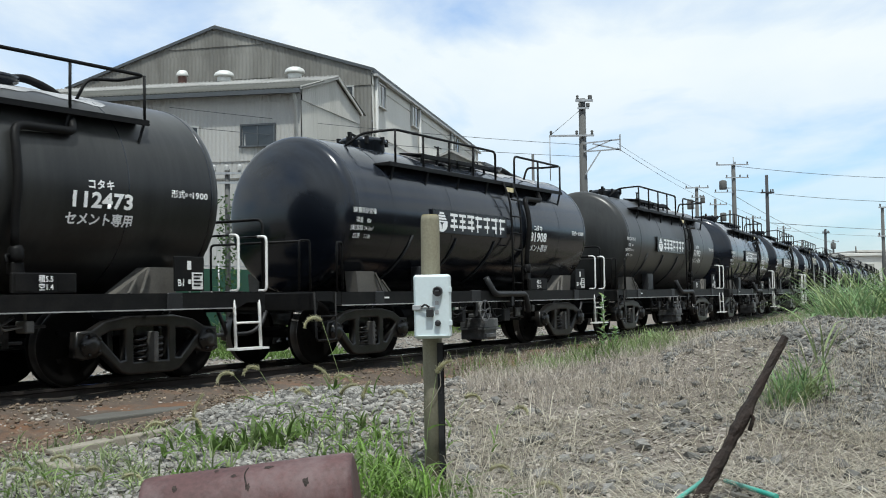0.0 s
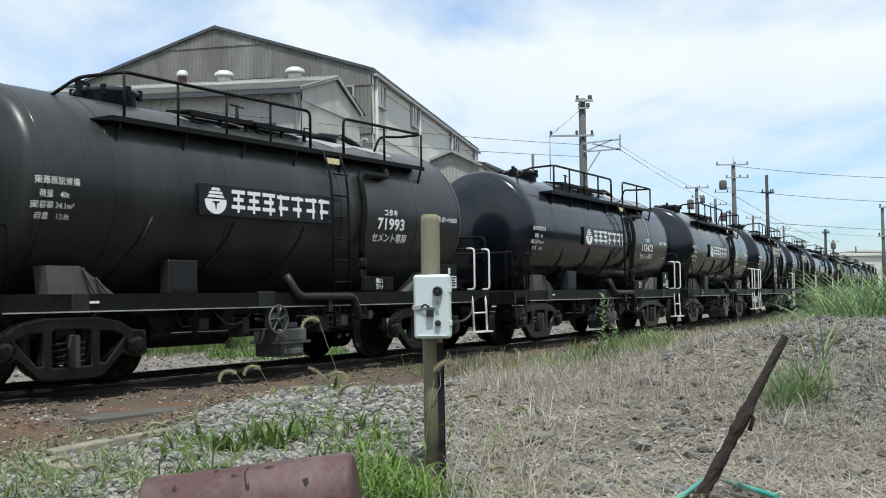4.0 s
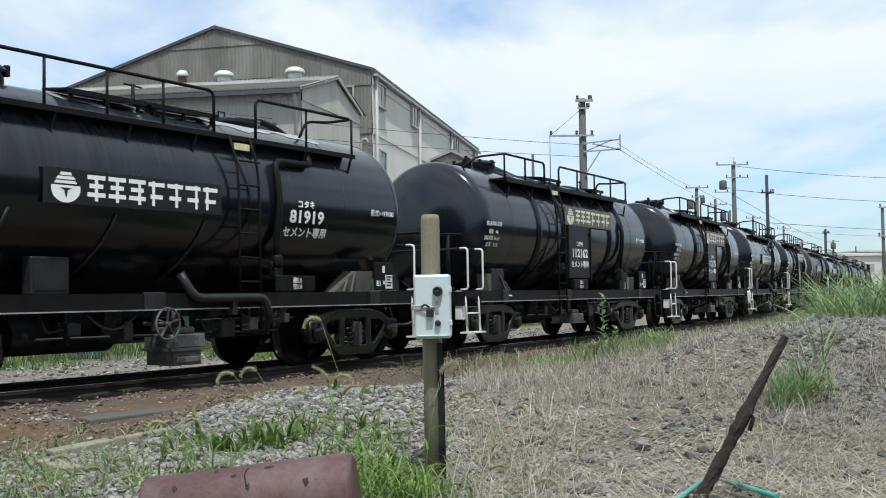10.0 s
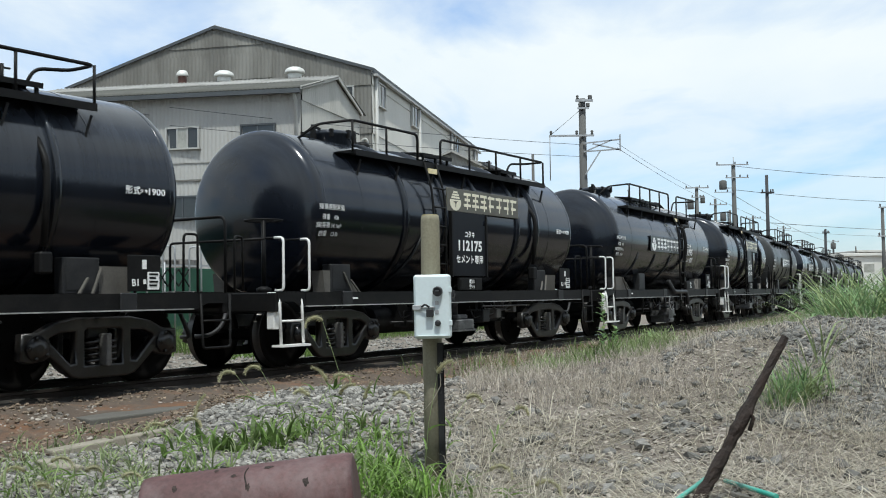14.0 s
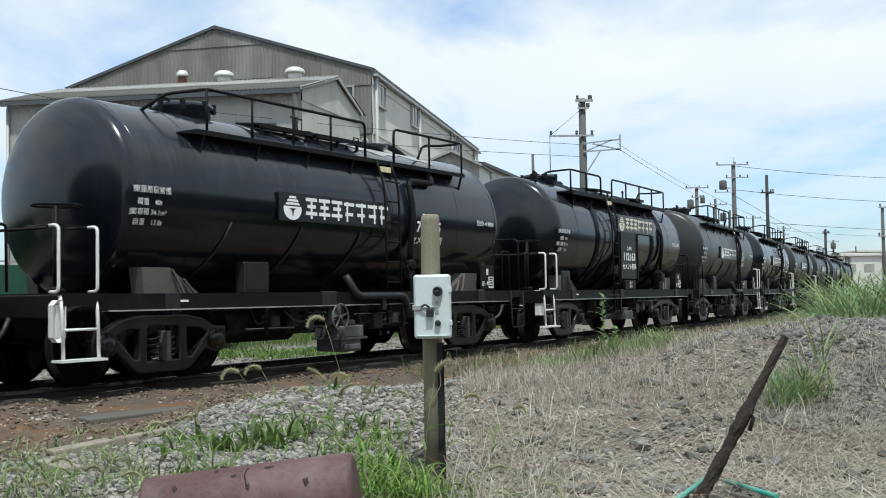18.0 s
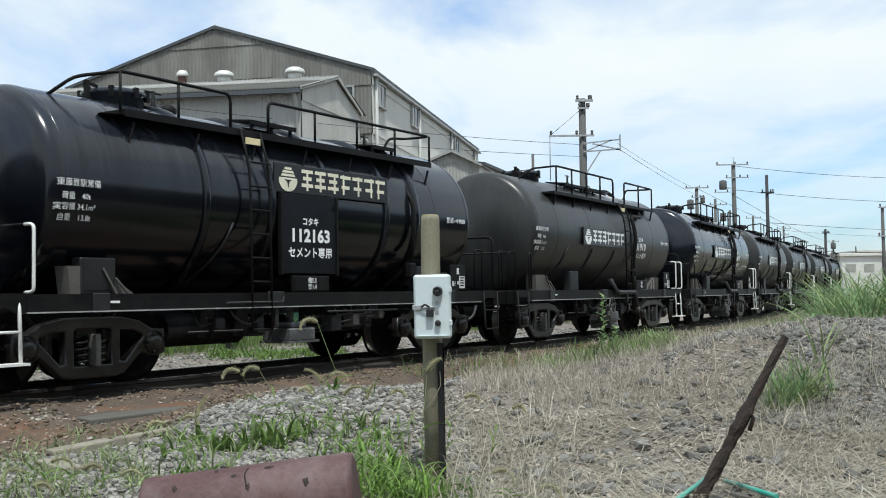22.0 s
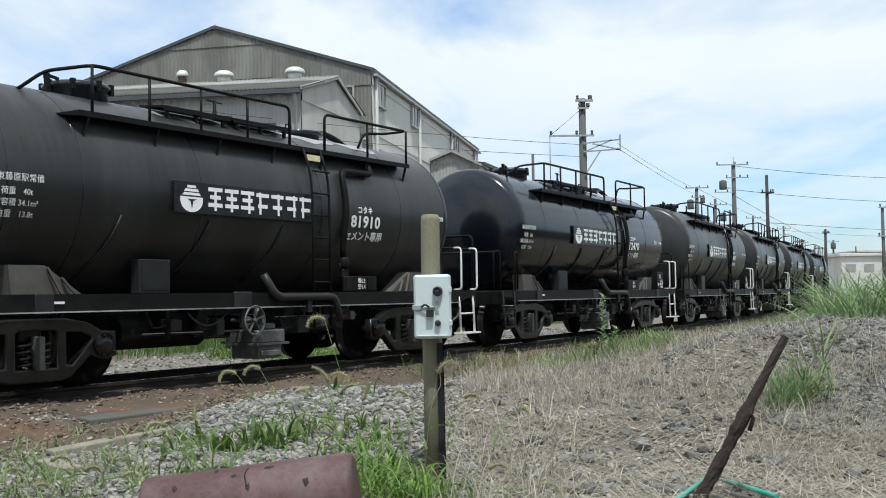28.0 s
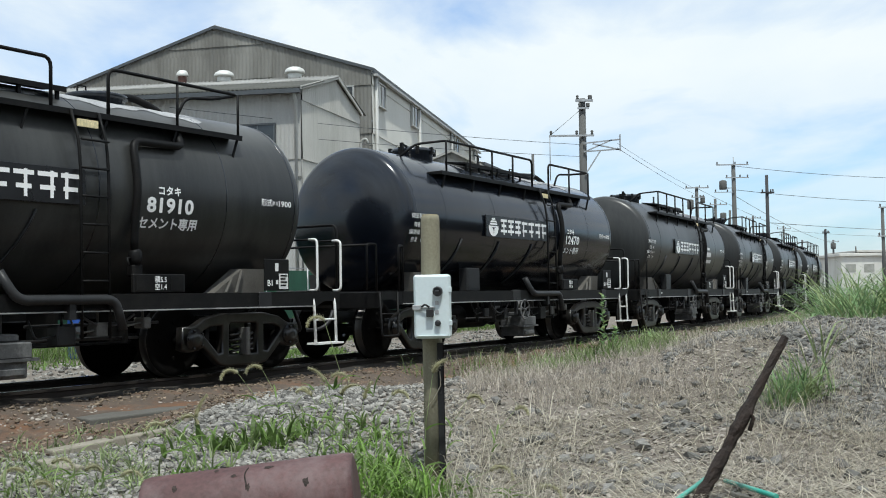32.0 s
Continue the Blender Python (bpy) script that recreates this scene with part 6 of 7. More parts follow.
def side_porch():
    """The small gabled porch that stands before the hall's long side, and the low shed beyond the hall."""
    th = thing("gabled_porch", Matrix.Identity(4), "small pale gabled porch with grey roof sheets", "porch")
    a, b = Vector((-1.25, 50.0)), Vector((1.70, 49.3))
    eave, peak, f = 6.85, 7.50, 0.595
    tops = lambda v: eave + (peak - eave) * (v / f if v < f else (1 - v) / (1 - f))
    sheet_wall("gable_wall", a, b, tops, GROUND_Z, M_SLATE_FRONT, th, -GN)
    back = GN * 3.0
    # This side uses the sheet with sunlight in its base; the gable stays greyer.
    sheet_wall("side_wall", b, b + back, lambda v: eave, GROUND_Z, M_SLATE_PALE_LIT, th, GD)
    m = a.lerp(b, f)
    for e in (a, b):
        e = e + (e - m).normalized() * 0.18
        sheet_roof("roof_slope", (*(e - GN * 0.2), eave), (*(e + back), eave), (*(m + back), peak + 0.08), (*(m - GN * 0.2), peak + 0.08), M_ROOF_PALE, th, 0.2, 0.015)
        bar("verge_board", (*(e - GN * 0.24), eave - 0.03), (*(m - GN * 0.24), peak + 0.04), 0.05, 0.10, M_SLATE_FRONT, th)
    th = thing("rear_shed", Matrix.Identity(4), "long low shed with a dark roof beyond the hall", "factory building")
    a, b = Vector((2.23, 64.0)), Vector((7.1, 79.5))
    d = (b - a).normalized()
    n = Vector((-d.y, d.x))
    sheet_wall("side_wall", a, b, lambda v: 8.7, GROUND_Z, M_SLATE_PALE_LIT, th, -n, pitch=0.3)
    sheet_wall("end_wall", b, b + n * 6, lambda v: 8.7, GROUND_Z, M_SLATE, th, d, pitch=0.6)
    sheet_roof("roof_slope", (*(a - n * 0.2), 8.8), (*(b - n * 0.2), 8.8), (*(b + n * 5), 9.7), (*(a + n * 5), 9.7), M_ROOF, th, 0.3)
    bar("gutter", (*(a - n * 0.28), 8.72), (*(b - n * 0.28), 8.72), 0.14, 0.18, M_TRIMDARK, th)
    for v in (0.15, 0.5, 0.85):
        c = a.lerp(b, v) - n * 0.1
        bm = bmesh.new()
        tube(bm, [(*c, GROUND_Z), (*c, 8.6)], 0.07, 8)
        part("downpipe", bm, M_PIPEWHITE, th)


main_hall()
annex()
side_porch()


def place(px, dist, py):
    """The point dist metres ahead on the sight line through a place of the picture."""
    f, roll = 1918.0, radians(-0.89)
    u = math.cos(roll) * (px - 784) + math.sin(roll) * (py - 441)
    v = -math.sin(roll) * (px - 784) + math.cos(roll) * (py - 441)
    d = Vector((u / f, math.cos(TILT) + v / f * math.sin(TILT), math.sin(TILT) - v / f * math.cos(TILT)))
    return EYE + d * (dist / d.y)


# ---------------------------------------------------------------- poles and cables
def pole(px, dist, top, r, mat, label, arms=(), cans=(), group="poles along the railway"):
    p = place(px, dist, top)
    th = thing("utility_pole", Matrix.Translation((p.x, p.y, GROUND_Z)), label, "utility pole", group)
    h = p.z - GROUND_Z
    bm = bmesh.new()
    tube(bm, [(0, 0, -0.3), (0, 0, h)], r * 1.25, 12, r * 0.85)
    part("shaft", bm, mat, th)
    for z, x0, x1, t in arms:                       # cross arms, metres from the top
        bm = bmesh.new()
        beam(bm, (x0, -r - 0.03, h - z), (x1, -r - 0.03, h - z), t, t)
        arm = part("cross_arm", bm, M_GALV if mat is not M_DARKPOLE else M_DARKPOLE, th)
        for x in (x0 + 0.08, (x0 + x1) / 2 + 0.2, x1 - 0.08):
            bm = bmesh.new()
            lathe(bm, [(0.03, 0.0), (0.06, 0.05), (0.04, 0.08), (0.06, 0.12), (0.03, 0.17)], 8, "z", (x, -r - 0.03, h - z + t / 2))
            part("insulator", bm, M_POLE, arm)
    for z, x, cr, ch in cans:
        bm = bmesh.new()
        lathe(bm, [(cr * 0.9, 0), (cr, 0.04), (cr, ch - 0.06), (cr * 0.8, ch), (0.03, ch + 0.05)], 14, "z", (x, 0, h - z))
        can = part("transformer", bm, M_POLE, th)
        bm = bmesh.new()
        beam(bm, (x, 0, h - z + 0.1), (0, 0, h - z + 0.1), 0.06, 0.06)
        part("bracket", bm, M_GALV, can)
    return th, p


def cable(a, b, sag, r=0.012):
    a, b = Vector(a), Vector(b)
    pts = [a.lerp(b, k / 16) - Vector((0, 0, sag * 4 * (k / 16) * (1 - k / 16))) for k in range(17)]
    bm = bmesh.new()
    tube(bm, pts, r, 5)
    ob = part("overhead_cable", bm, M_WIRE)
    return tagged(ob, "thin dark overhead cable between poles", "cable", "overhead cables")


def make_poles():
    th, p = pole(1030, 42, 175, 0.155, M_POLE, "tall grey concrete pole with steel bracket arms",
                 ((0.10, -0.28, 0.40, 0.09), (0.40, -0.20, 0.25, 0.07), (1.47, -1.33, 0.42, 0.07)))
    h = p.z - GROUND_Z
    # bracket frame to the right
    for a, b in (((0.0, h - 1.78), (1.42, h - 1.64)), ((0.0, h - 2.10), (1.42, h - 2.02)), ((1.42, h - 1.45), (1.42, h - 2.10)), ((0.1, h - 2.08), (1.1, h - 1.66)),
                 ((0.35, h - 1.80), (1.38, h - 2.04)), ((0.05, h - 3.0), (0.65, h - 2.08))):
        bar("bracket_arm", (a[0], -0.2, a[1]), (b[0], -0.2, b[1]), 0.05, 0.05, M_GALV, th)
    bm = bmesh.new()
    tube(bm, [(-1.30, -0.19, h - 1.45), (-1.31, -0.19, h - 3.2)], 0.02, 6)
    tube(bm, [(-1.28, -0.19, h - 1.45), (-0.15, -0.1, h - 0.5)], 0.012, 5)
    part("drop_wire", bm, M_GALV, th)
    tip = Vector((p.x + 1.42, p.y - 0.2, h - 1.5 + GROUND_Z))
    _, q = pole(1298, 75, 291, 0.16, M_POLE, "grey concrete pole carrying transformers and cross arms",
                ((0.05, -1.25, 1.0, 0.08), (0.95, -0.6, 1.0, 0.07), (1.95, -1.4, 0.0, 0.05)), ((1.75, -0.75, 0.26, 0.62),))
    top = place(1298, 75, 278)
    bm = bmesh.new()
    tube(bm, [(top.x, top.y, q.z - 0.2), top], 0.03, 6)
    ob = part("lightning_rod", bm, M_GALV)
    tagged(ob, "thin rod on a pole top", "rod")
    _, r_ = pole(1233, 92, 331, 0.16, M_POLE, "grey concrete pole with transformer and lamps", ((0.1, -1.0, 1.0, 0.09), (0.9, -0.5, 0.6, 0.07)), ((1.9, -0.55, 0.28, 0.8), (1.4, 0.5, 0.2, 0.6)))
    pole(1266, 105, 352, 0.15, M_POLE, "distant concrete pole with transformers", ((0.6, -0.6, 1.1, 0.08),), ((2.2, 0.75, 0.3, 0.8),))
    _, d = pole(1357, 70, 310, 0.115, M_DARKPOLE, "dark tarred pole with one short cross arm", ((1.15, -0.42, 0.42, 0.10),))
    pole(943, 60, 273, 0.09, M_POLE, "thin pale pole behind the wagons")
    pole(1333, 130, 382, 0.14, M_POLE, "distant grey concrete utility pole", ((0.3, -0.9, 0.9, 0.09),))
    pole(1387, 140, 400, 0.14, M_POLE, "distant grey concrete utility pole", ((0.4, -0.9, 0.9, 0.09), (1.2, -0.6, 0.6, 0.09)))
    _, e = pole(1461, 120, 406, 0.16, M_DARKPOLE, "dark distant pole with short arm", ((0.4, -0.4, 0.4, 0.1),))
    pole(1475, 170, 425, 0.16, M_POLE, "distant pale pole with transformer", ((0.3, -0.8, 0.8, 0.1),), ((1.4, 0.0, 0.4, 0.9),))
    pole(1515, 190, 436, 0.14, M_POLE, "distant thin grey utility pole")
    pole(1562, 62, 366, 0.10, M_POLE, "pale pole with meter box and crossbar", ((0.05, -0.25, 0.3, 0.08), (1.7, -0.35, 0.3, 0.08)))
    pole(1292, 120, 372, 0.14, M_POLE, "distant grey concrete utility pole")
    pole(1420, 165, 425, 0.15, M_POLE, "distant grey concrete utility pole", ((0.4, -0.9, 0.9, 0.1),))
    # cables, each from one pole to the next
    for x0, d0, y0, x1, d1, y1, sag in ((1093, 41.8, 254, 1233, 92, 335, 0.12), (1093, 41.8, 262, 1233, 92, 345, 0.12), (1300, 75, 294, 1700, 95, 316, 0.3), (1300, 75, 336, 1700, 95, 358, 0.3),
                                        (1357, 70, 394, 1700, 120, 408, 0.2), (1387, 140, 408, 1700, 170, 418, 0.4), (300, 31, 190, 1026, 42, 256, 0.1), (300, 31, 222, 1026, 42, 277, 0.1),
                                        (1233, 92, 333, 1387, 140, 403, 0.2), (1298, 75, 345, 1475, 170, 430, 0.5)):
        cable(place(x0, d0, y0), place(x1, d1, y1), sag, 0.018 if d0 > 60 else 0.009)
    # service lines to the annex
    cable(place(-60, 30, 145), place(660, 40.0, 258), 0.15, 0.012)
    cable(place(-60, 31, 172), place(640, 39.0, 250), 0.25, 0.012)


make_poles()


# ---------------------------------------------------------------- what lies behind the track
def net_fence():
    s0, s1, side = 2.0, 34.0, 9.0
    fence = thing("green_net_fence", Matrix.Identity(4), "low steel fence hung with dark green netting", "fence")
    n = 16
    pts = [track(s0 + (s1 - s0) * k / n, side) for k in range(n + 1)]
    for x, y, _ in pts:
        bm = bmesh.new()
        tube(bm, [(x, y, GROUND_Z - 0.1), (x, y, 1.80)], 0.03, 8)
        part("fence_post", bm, M_GALV, fence)
    for (x0, y0, _), (x1, y1, _) in zip(pts, pts[1:]):
        for z in (1.74, 0.9):
            bar("fence_rail", (x0, y0, z), (x1, y1, z), 0.03, 0.03, M_GALV, fence)
        bm = bmesh.new()
        cols = [(x0 + (x1 - x0) * k / 8, y0 + (y1 - y0) * k / 8 - 0.035 - 0.02 * math.sin(k * 2.1)) for k in range(9)]
        grid = [[bm.verts.new((cx, cy - 0.012 * math.sin(r * 1.7 + k), 0.02 + r * 0.275)) for r in range(7)] for k, (cx, cy) in enumerate(cols)]
        for k in range(8):
            for r in range(6):
                bm.faces.new((grid[k][r], grid[k + 1][r], grid[k + 1][r + 1], grid[k][r + 1]))
        part("netting", bm, M_NET, fence, "dark green fence netting")


def drum(px, dist, py, r, h, mat, label):
    p = place(px, dist, py)
    bm = bmesh.new()
    lathe(bm, [(r * 0.95, 0), (r, 0.03), (r, h * 0.33), (r * 1.03, h * 0.35), (r, h * 0.37), (r, h * 0.66), (r * 1.03, h * 0.68), (r, h * 0.70), (r, h - 0.03), (r * 0.92, h)], 24, "z")
    ob = part("plastic_drum", bm, mat)
    ob.location = (p.x, p.y, GROUND_Z)
    tagged(ob, label, "drum")


net_fence()
for k, dx in enumerate((0, 26)):
    drum(136 + dx, 22.9, 500, 0.20, 1.78 - 0.05 * k, M_BLUE, "tall blue plastic drum beside the fence")


def folding_gate():
    """The folded lattice gate that stands behind the fence."""
    a, b = place(236, 24.2, 500), place(334, 25.6, 500)
    th = thing("folding_gate", Matrix.Identity(4), "rusty folding lattice gate behind the fence", "gate")
    n = 5
    for k in range(n):
        p, q = a.lerp(b, k / n), a.lerp(b, (k + 1) / n)
        bar("lattice_bar", (p.x, p.y, 1.22), (q.x, q.y, 1.62), 0.03, 0.02, M_FRAME, th)
        bar("lattice_bar", (p.x, p.y + 0.03, 1.62), (q.x, q.y + 0.03, 1.22), 0.03, 0.02, M_FRAME, th)
    for f in (0.0, 0.5, 1.0):
        p = a.lerp(b, f)
        bm = bmesh.new()
        tube(bm, [(p.x, p.y + 0.06, GROUND_Z), (p.x, p.y + 0.06, 2.15), (p.x + 0.28, p.y + 0.06, 2.15), (p.x + 0.28, p.y + 0.06, GROUND_Z)], 0.022, 8, round_bends=0.08)
        part("gate_hoop", bm, M_GALV, th)


def pallet_stack():
    """Grey timber pallets piled against the annex."""
    p = place(303, 31, 470)
    for k in range(12):
        th = thing("pallet", pose(p.x + 0.03 * math.sin(k * 2.3), p.y, GROUND_Z + k * 0.2, 0, 0, -9 + 3 * math.sin(k * 1.7)), "weathered grey wooden pallet in a stack", "pallet", "stacked pallets by the annex")
        for y in (-0.5, -0.25, 0.0, 0.25, 0.5):
            bm = bmesh.new()
            box(bm, -0.6, 0.6, y - 0.06, y + 0.06, 0.125, 0.15)
            part("deck_board", bm, M_PALLET, th)
        for x in (-0.53, 0.0, 0.53):
            bm = bmesh.new()
            box(bm, x - 0.05, x + 0.05, -0.56, 0.56, 0.0, 0.123)
            part("bearer", bm, M_PALLET, th)


folding_gate()
pallet_stack()


def far_factory():
    for px0, px1, dist, top, mat, label in ((1489, 1620, 150, 449, M_SLATE_PALE_LIT, "distant pale low factory building"), (1520, 1700, 190, 443, M_PIPEWHITE, "distant white flat-roofed building"),
                                            (1455, 1492, 210, 474, M_SLATE, "distant low grey metal shed")):
        a, b = place(px0, dist, top), place(px1, dist, top)
        b.z = a.z
        th = thing("factory_block", Matrix.Identity(4), label, "building", "distant buildings")
        bm = bmesh.new()
        box(bm, a.x, b.x, dist, dist + 14, GROUND_Z, a.z - 0.4)
        part("wall", bm, mat, th)
        bm = bmesh.new()
        box(bm, a.x - 0.4, b.x + 0.4, dist - 0.4, dist + 14.4, a.z - 0.4, a.z, 0.05)
        part("roof", bm, M_TRIMDARK if mat is M_SLATE else M_SLATE_PALE_LIT, th)
        n = max(2, int((b.x - a.x) / 2.2))
        for k in range(n):
            x = a.x + (b.x - a.x) * (k + 0.5) / n
            bm = bmesh.new()
            box(bm, x - 0.7, x + 0.7, dist - 0.06, dist + 0.05, a.z - 2.6, a.z - 1.5)
            part("window", bm, M_PANE, th)


far_factory()


def wall_behind():
    """A long unseen wall on the viewer's side, added to darken the tanks' reflections."""
    d, n = Vector((math.sin(TURN), math.cos(TURN))), Vector((math.cos(TURN), -math.sin(TURN)))
    a, b = n * 4.6 - d * 40, n * 4.6 + d * 75
    bm = bmesh.new()
    beam(bm, (*a, 2.2), (*b, 2.2), 0.3, 5.2)
    ob = part("wall_behind", bm, M_UNSEEN_WALL)
    tagged(ob, "unseen dark wall on the viewer's side, added to darken tank reflections", "wall", kind="structure")


wall_behind()


def vine_pole():
    p = place(402, 25, 300)
    th = thing("vine_covered_pole", Matrix.Translation((p.x, p.y, GROUND_Z)), "short pole overgrown with vine leaves", "pole")
    h = p.z - GROUND_Z
    bm = bmesh.new()
    tube(bm, [(0, 0, -0.2), (0, 0, h)], 0.06, 10)
    part("shaft", bm, M_POLE, th)
    for z in (h - 0.1, h - 0.32):
        bar("cross_arm", (-0.35, -0.08, z), (0.35, -0.08, z), 0.05, 0.05, M_GALV, th)
    for x in (-0.3, 0.0, 0.3):
        bm = bmesh.new()
        lathe(bm, [(0.03, 0.0), (0.06, 0.05), (0.04, 0.08), (0.06, 0.12), (0.03, 0.17)], 8, "z", (x, -0.08, h - 0.07))
        part("insulator", bm, M_PIPEWHITE, th)
    rng = random.Random(77)
    verts, faces = [], []
    for _ in range(420):
        z = rng.uniform(0.1, h - 0.6)
        a = rng.uniform(0, 6.28)
        r = rng.uniform(0.06, 0.34) * (1.2 - z / h * 0.6)
        c = Vector((r * math.cos(a), r * math.sin(a), z))
        m = Euler((rng.uniform(-1, 1), rng.uniform(-1, 1), rng.uniform(0, 6.28))).to_matrix()
        k = len(verts)
        for q in ((-0.05, 0, 0), (0, -0.035, 0.01), (0.06, 0, 0), (0, 0.035, 0.01)):
            verts.append(c + m @ Vector(q))
        faces.append((k, k + 1, k + 2, k + 3))
    ob = from_arrays("vine_leaves", verts, faces, M_WEED)
    ob.parent = th


vine_pole()
# ---------------------------------------------------------------- things in the foreground
def wooden_post():
    x, y = -0.075, 7.05
    post = thing("wooden_post", pose(x, y, 0, 0, -0.35, 0), "weathered grey-green round wooden post in the ground", "post")
    bm = bmesh.new()
    lathe(bm, [(0.066, -0.5), (0.065, 0.3), (0.063, 0.9), (0.061, 1.395), (0.056, 1.425)], 20, "z")
    for v in bm.verts:
        v.co.x += 0.003 * math.sin(v.co.z * 5)
    part("shaft", bm, M_WOODPOST, post)
    bm = bmesh.new()
    lathe(bm, [(0.055, 1.424), (0.050, 1.431), (0.01, 1.434)], 20, "z")
    part("cut_top", bm, M_POSTTOP, post, "yellowed mossy cut end of the post")
    bm = bmesh.new()
    box(bm, 0.030, 0.072, -0.072, -0.052, -0.27, 0.60)
    box(bm, 0.066, 0.072, -0.072, -0.030, -0.27, 0.60)
    ch = part("steel_strip", bm, M_GREYBOX, post, "dark perforated steel strip on the post")
    for k in range(4):
        bm = bmesh.new()
        lathe(bm, [(0.007, -0.076), (0.007, -0.071)], 8, "y", (0.051, 0, -0.1 + k * 0.19))
        part("bolt_hole", bm, M_RUBBER, ch)
    bm = bmesh.new()
    tube(bm, [(-0.07, -0.065, 0.16), (0.0, -0.085, 0.24), (0.05, -0.085, 0.33), (0.045, -0.08, 0.42)], 0.0025, 5)
    part("string", bm, M_STRAW, post)

    bx = thing("switch_box", pose(x - 0.0, y - 0.125, 0.835, 0, -0.35, -7), "pale blue-grey metal switch box on a post", "switch box")
    bm = bmesh.new()
    box(bm, -0.112, 0.118, -0.055, 0.065, -0.203, 0.203, 0.012)
    part("case", bm, M_BOXPAINT, bx, bevel=0.004)
    bm = bmesh.new()
    box(bm, -0.104, 0.126, -0.075, -0.053, -0.196, 0.198, 0.010)
    door = part("door", bm, M_BOXPAINT, bx, "box door with rounded edges", bevel=0.005)
    bm = bmesh.new()
    lathe(bm, [(0.030, -0.074), (0.032, -0.082), (0.030, -0.108), (0.024, -0.115), (0.022, -0.105)], 20, "y", (0.048, 0, 0.095))
    knob = part("knob", bm, M_RUBBER, door, "round black rotary knob")
    bm = bmesh.new()
    box(bm, 0.034, 0.062, -0.125, -0.113, 0.088, 0.102, 0.003)
    part("knob_grip", bm, M_GREYBOX, knob)
    bm = bmesh.new()
    lathe(bm, [(0.018, -0.074), (0.020, -0.082), (0.018, -0.100), (0.010, -0.103)], 16, "y", (0.045, 0, -0.105))
    part("push_button", bm, M_RUBBER, door)
    bm = bmesh.new()
    box(bm, -0.115, -0.060, -0.090, -0.074, -0.022, 0.012, 0.004)
    box(bm, -0.060, 0.030, -0.085, -0.074, -0.010, 0.000, 0.003)
    part("hasp", bm, M_GALV, door, "galvanised hasp")
    bm = bmesh.new()
    tube(bm, [(-0.055, -0.095, 0.0), (-0.030, -0.105, 0.015), (-0.005, -0.100, -0.005)], 0.006, 8, round_bends=0.01)
    box(bm, -0.025, 0.022, -0.112, -0.088, -0.065, -0.015, 0.005)
    part("padlock", bm, M_GREYBOX, door, "weathered padlock")
    for z in (0.022, -0.035):
        bm = bmesh.new()
        box(bm, 0.028, 0.052, -0.078, -0.074, z - 0.012, z + 0.012)
        part("tag_plate", bm, M_GALV, door)
    for z in (0.105, -0.105):
        bm = bmesh.new()
        box(bm, 0.118, 0.134, -0.080, -0.045, z - 0.018, z + 0.018, 0.003)
        part("hinge", bm, M_BOXPAINT, bx)
    bm = bmesh.new()
    box(bm, -0.085, 0.105, -0.084, -0.072, -0.188, -0.180, 0.002)
    part("drip_edge", bm, M_BOXPAINT, door)


def brown_drum():
    a, b = Vector(place(262, 5.40, 905)), Vector(place(634, 5.40, 905))
    axis = (b - a)
    ln = axis.length
    r = 0.215
    mid = (a + b) / 2
    h = math.atan2(axis.y, axis.x)
    ob = thing("steel_drum", Matrix.Translation((mid.x, mid.y, -0.135)) @ Matrix.Rotation(h, 4, "Z") @ Matrix.Rotation(radians(-6.3), 4, "Y"),
               "red-brown painted steel pipe section lying in grass", "pipe section")
    bm = bmesh.new()
    lathe(bm, [(r - 0.03, -ln / 2), (r - 0.005, -ln / 2 + 0.006), (r, -ln / 2 + 0.03), (r, ln / 2 - 0.03), (r - 0.005, ln / 2 - 0.006), (r - 0.03, ln / 2)], 48, "x")
    part("shell", bm, M_BROWN, ob)
    bm = bmesh.new()
    tube(bm, [(0.005 + 0.006 * math.sin(t * 9), -r * math.sin(t) * 1.003, r * math.cos(t) * 1.003) for t in np.linspace(0.25, 0.9, 8)], 0.004, 5)
    part("rust_streak", bm, M_RUST, ob)
    rng = random.Random(77)
    for x, t0, wd, hg in ((-0.15, 0.20, 0.012, 0.16), (-0.055, 0.52, 0.018, 0.10), (0.115, 0.36, 0.030, 0.10), (0.30, 0.95, 0.020, 0.20), (-0.34, 0.7, 0.014, 0.16), (0.02, 0.9, 0.012, 0.18)):
        bm = bmesh.new()                            # flaked, dark spots of bare steel, a skin on the shell
        c = bm.verts.new((x, -(r + 0.0025) * math.sin(t0), (r + 0.0025) * math.cos(t0)))
        ring = []
        for k in range(12):
            a = k * math.pi / 6
            e = rng.uniform(0.55, 1.15)
            t = t0 + hg * 1.2 * math.sin(a) * e * 0.5
            ring.append(bm.verts.new((x + wd * math.cos(a) * e, -(r + 0.002) * math.sin(t), (r + 0.002) * math.cos(t))))
        for k in range(12):
            bm.faces.new((c, ring[k], ring[(k + 1) % 12]))
        part("flaked_spot", bm, M_RUST, ob)


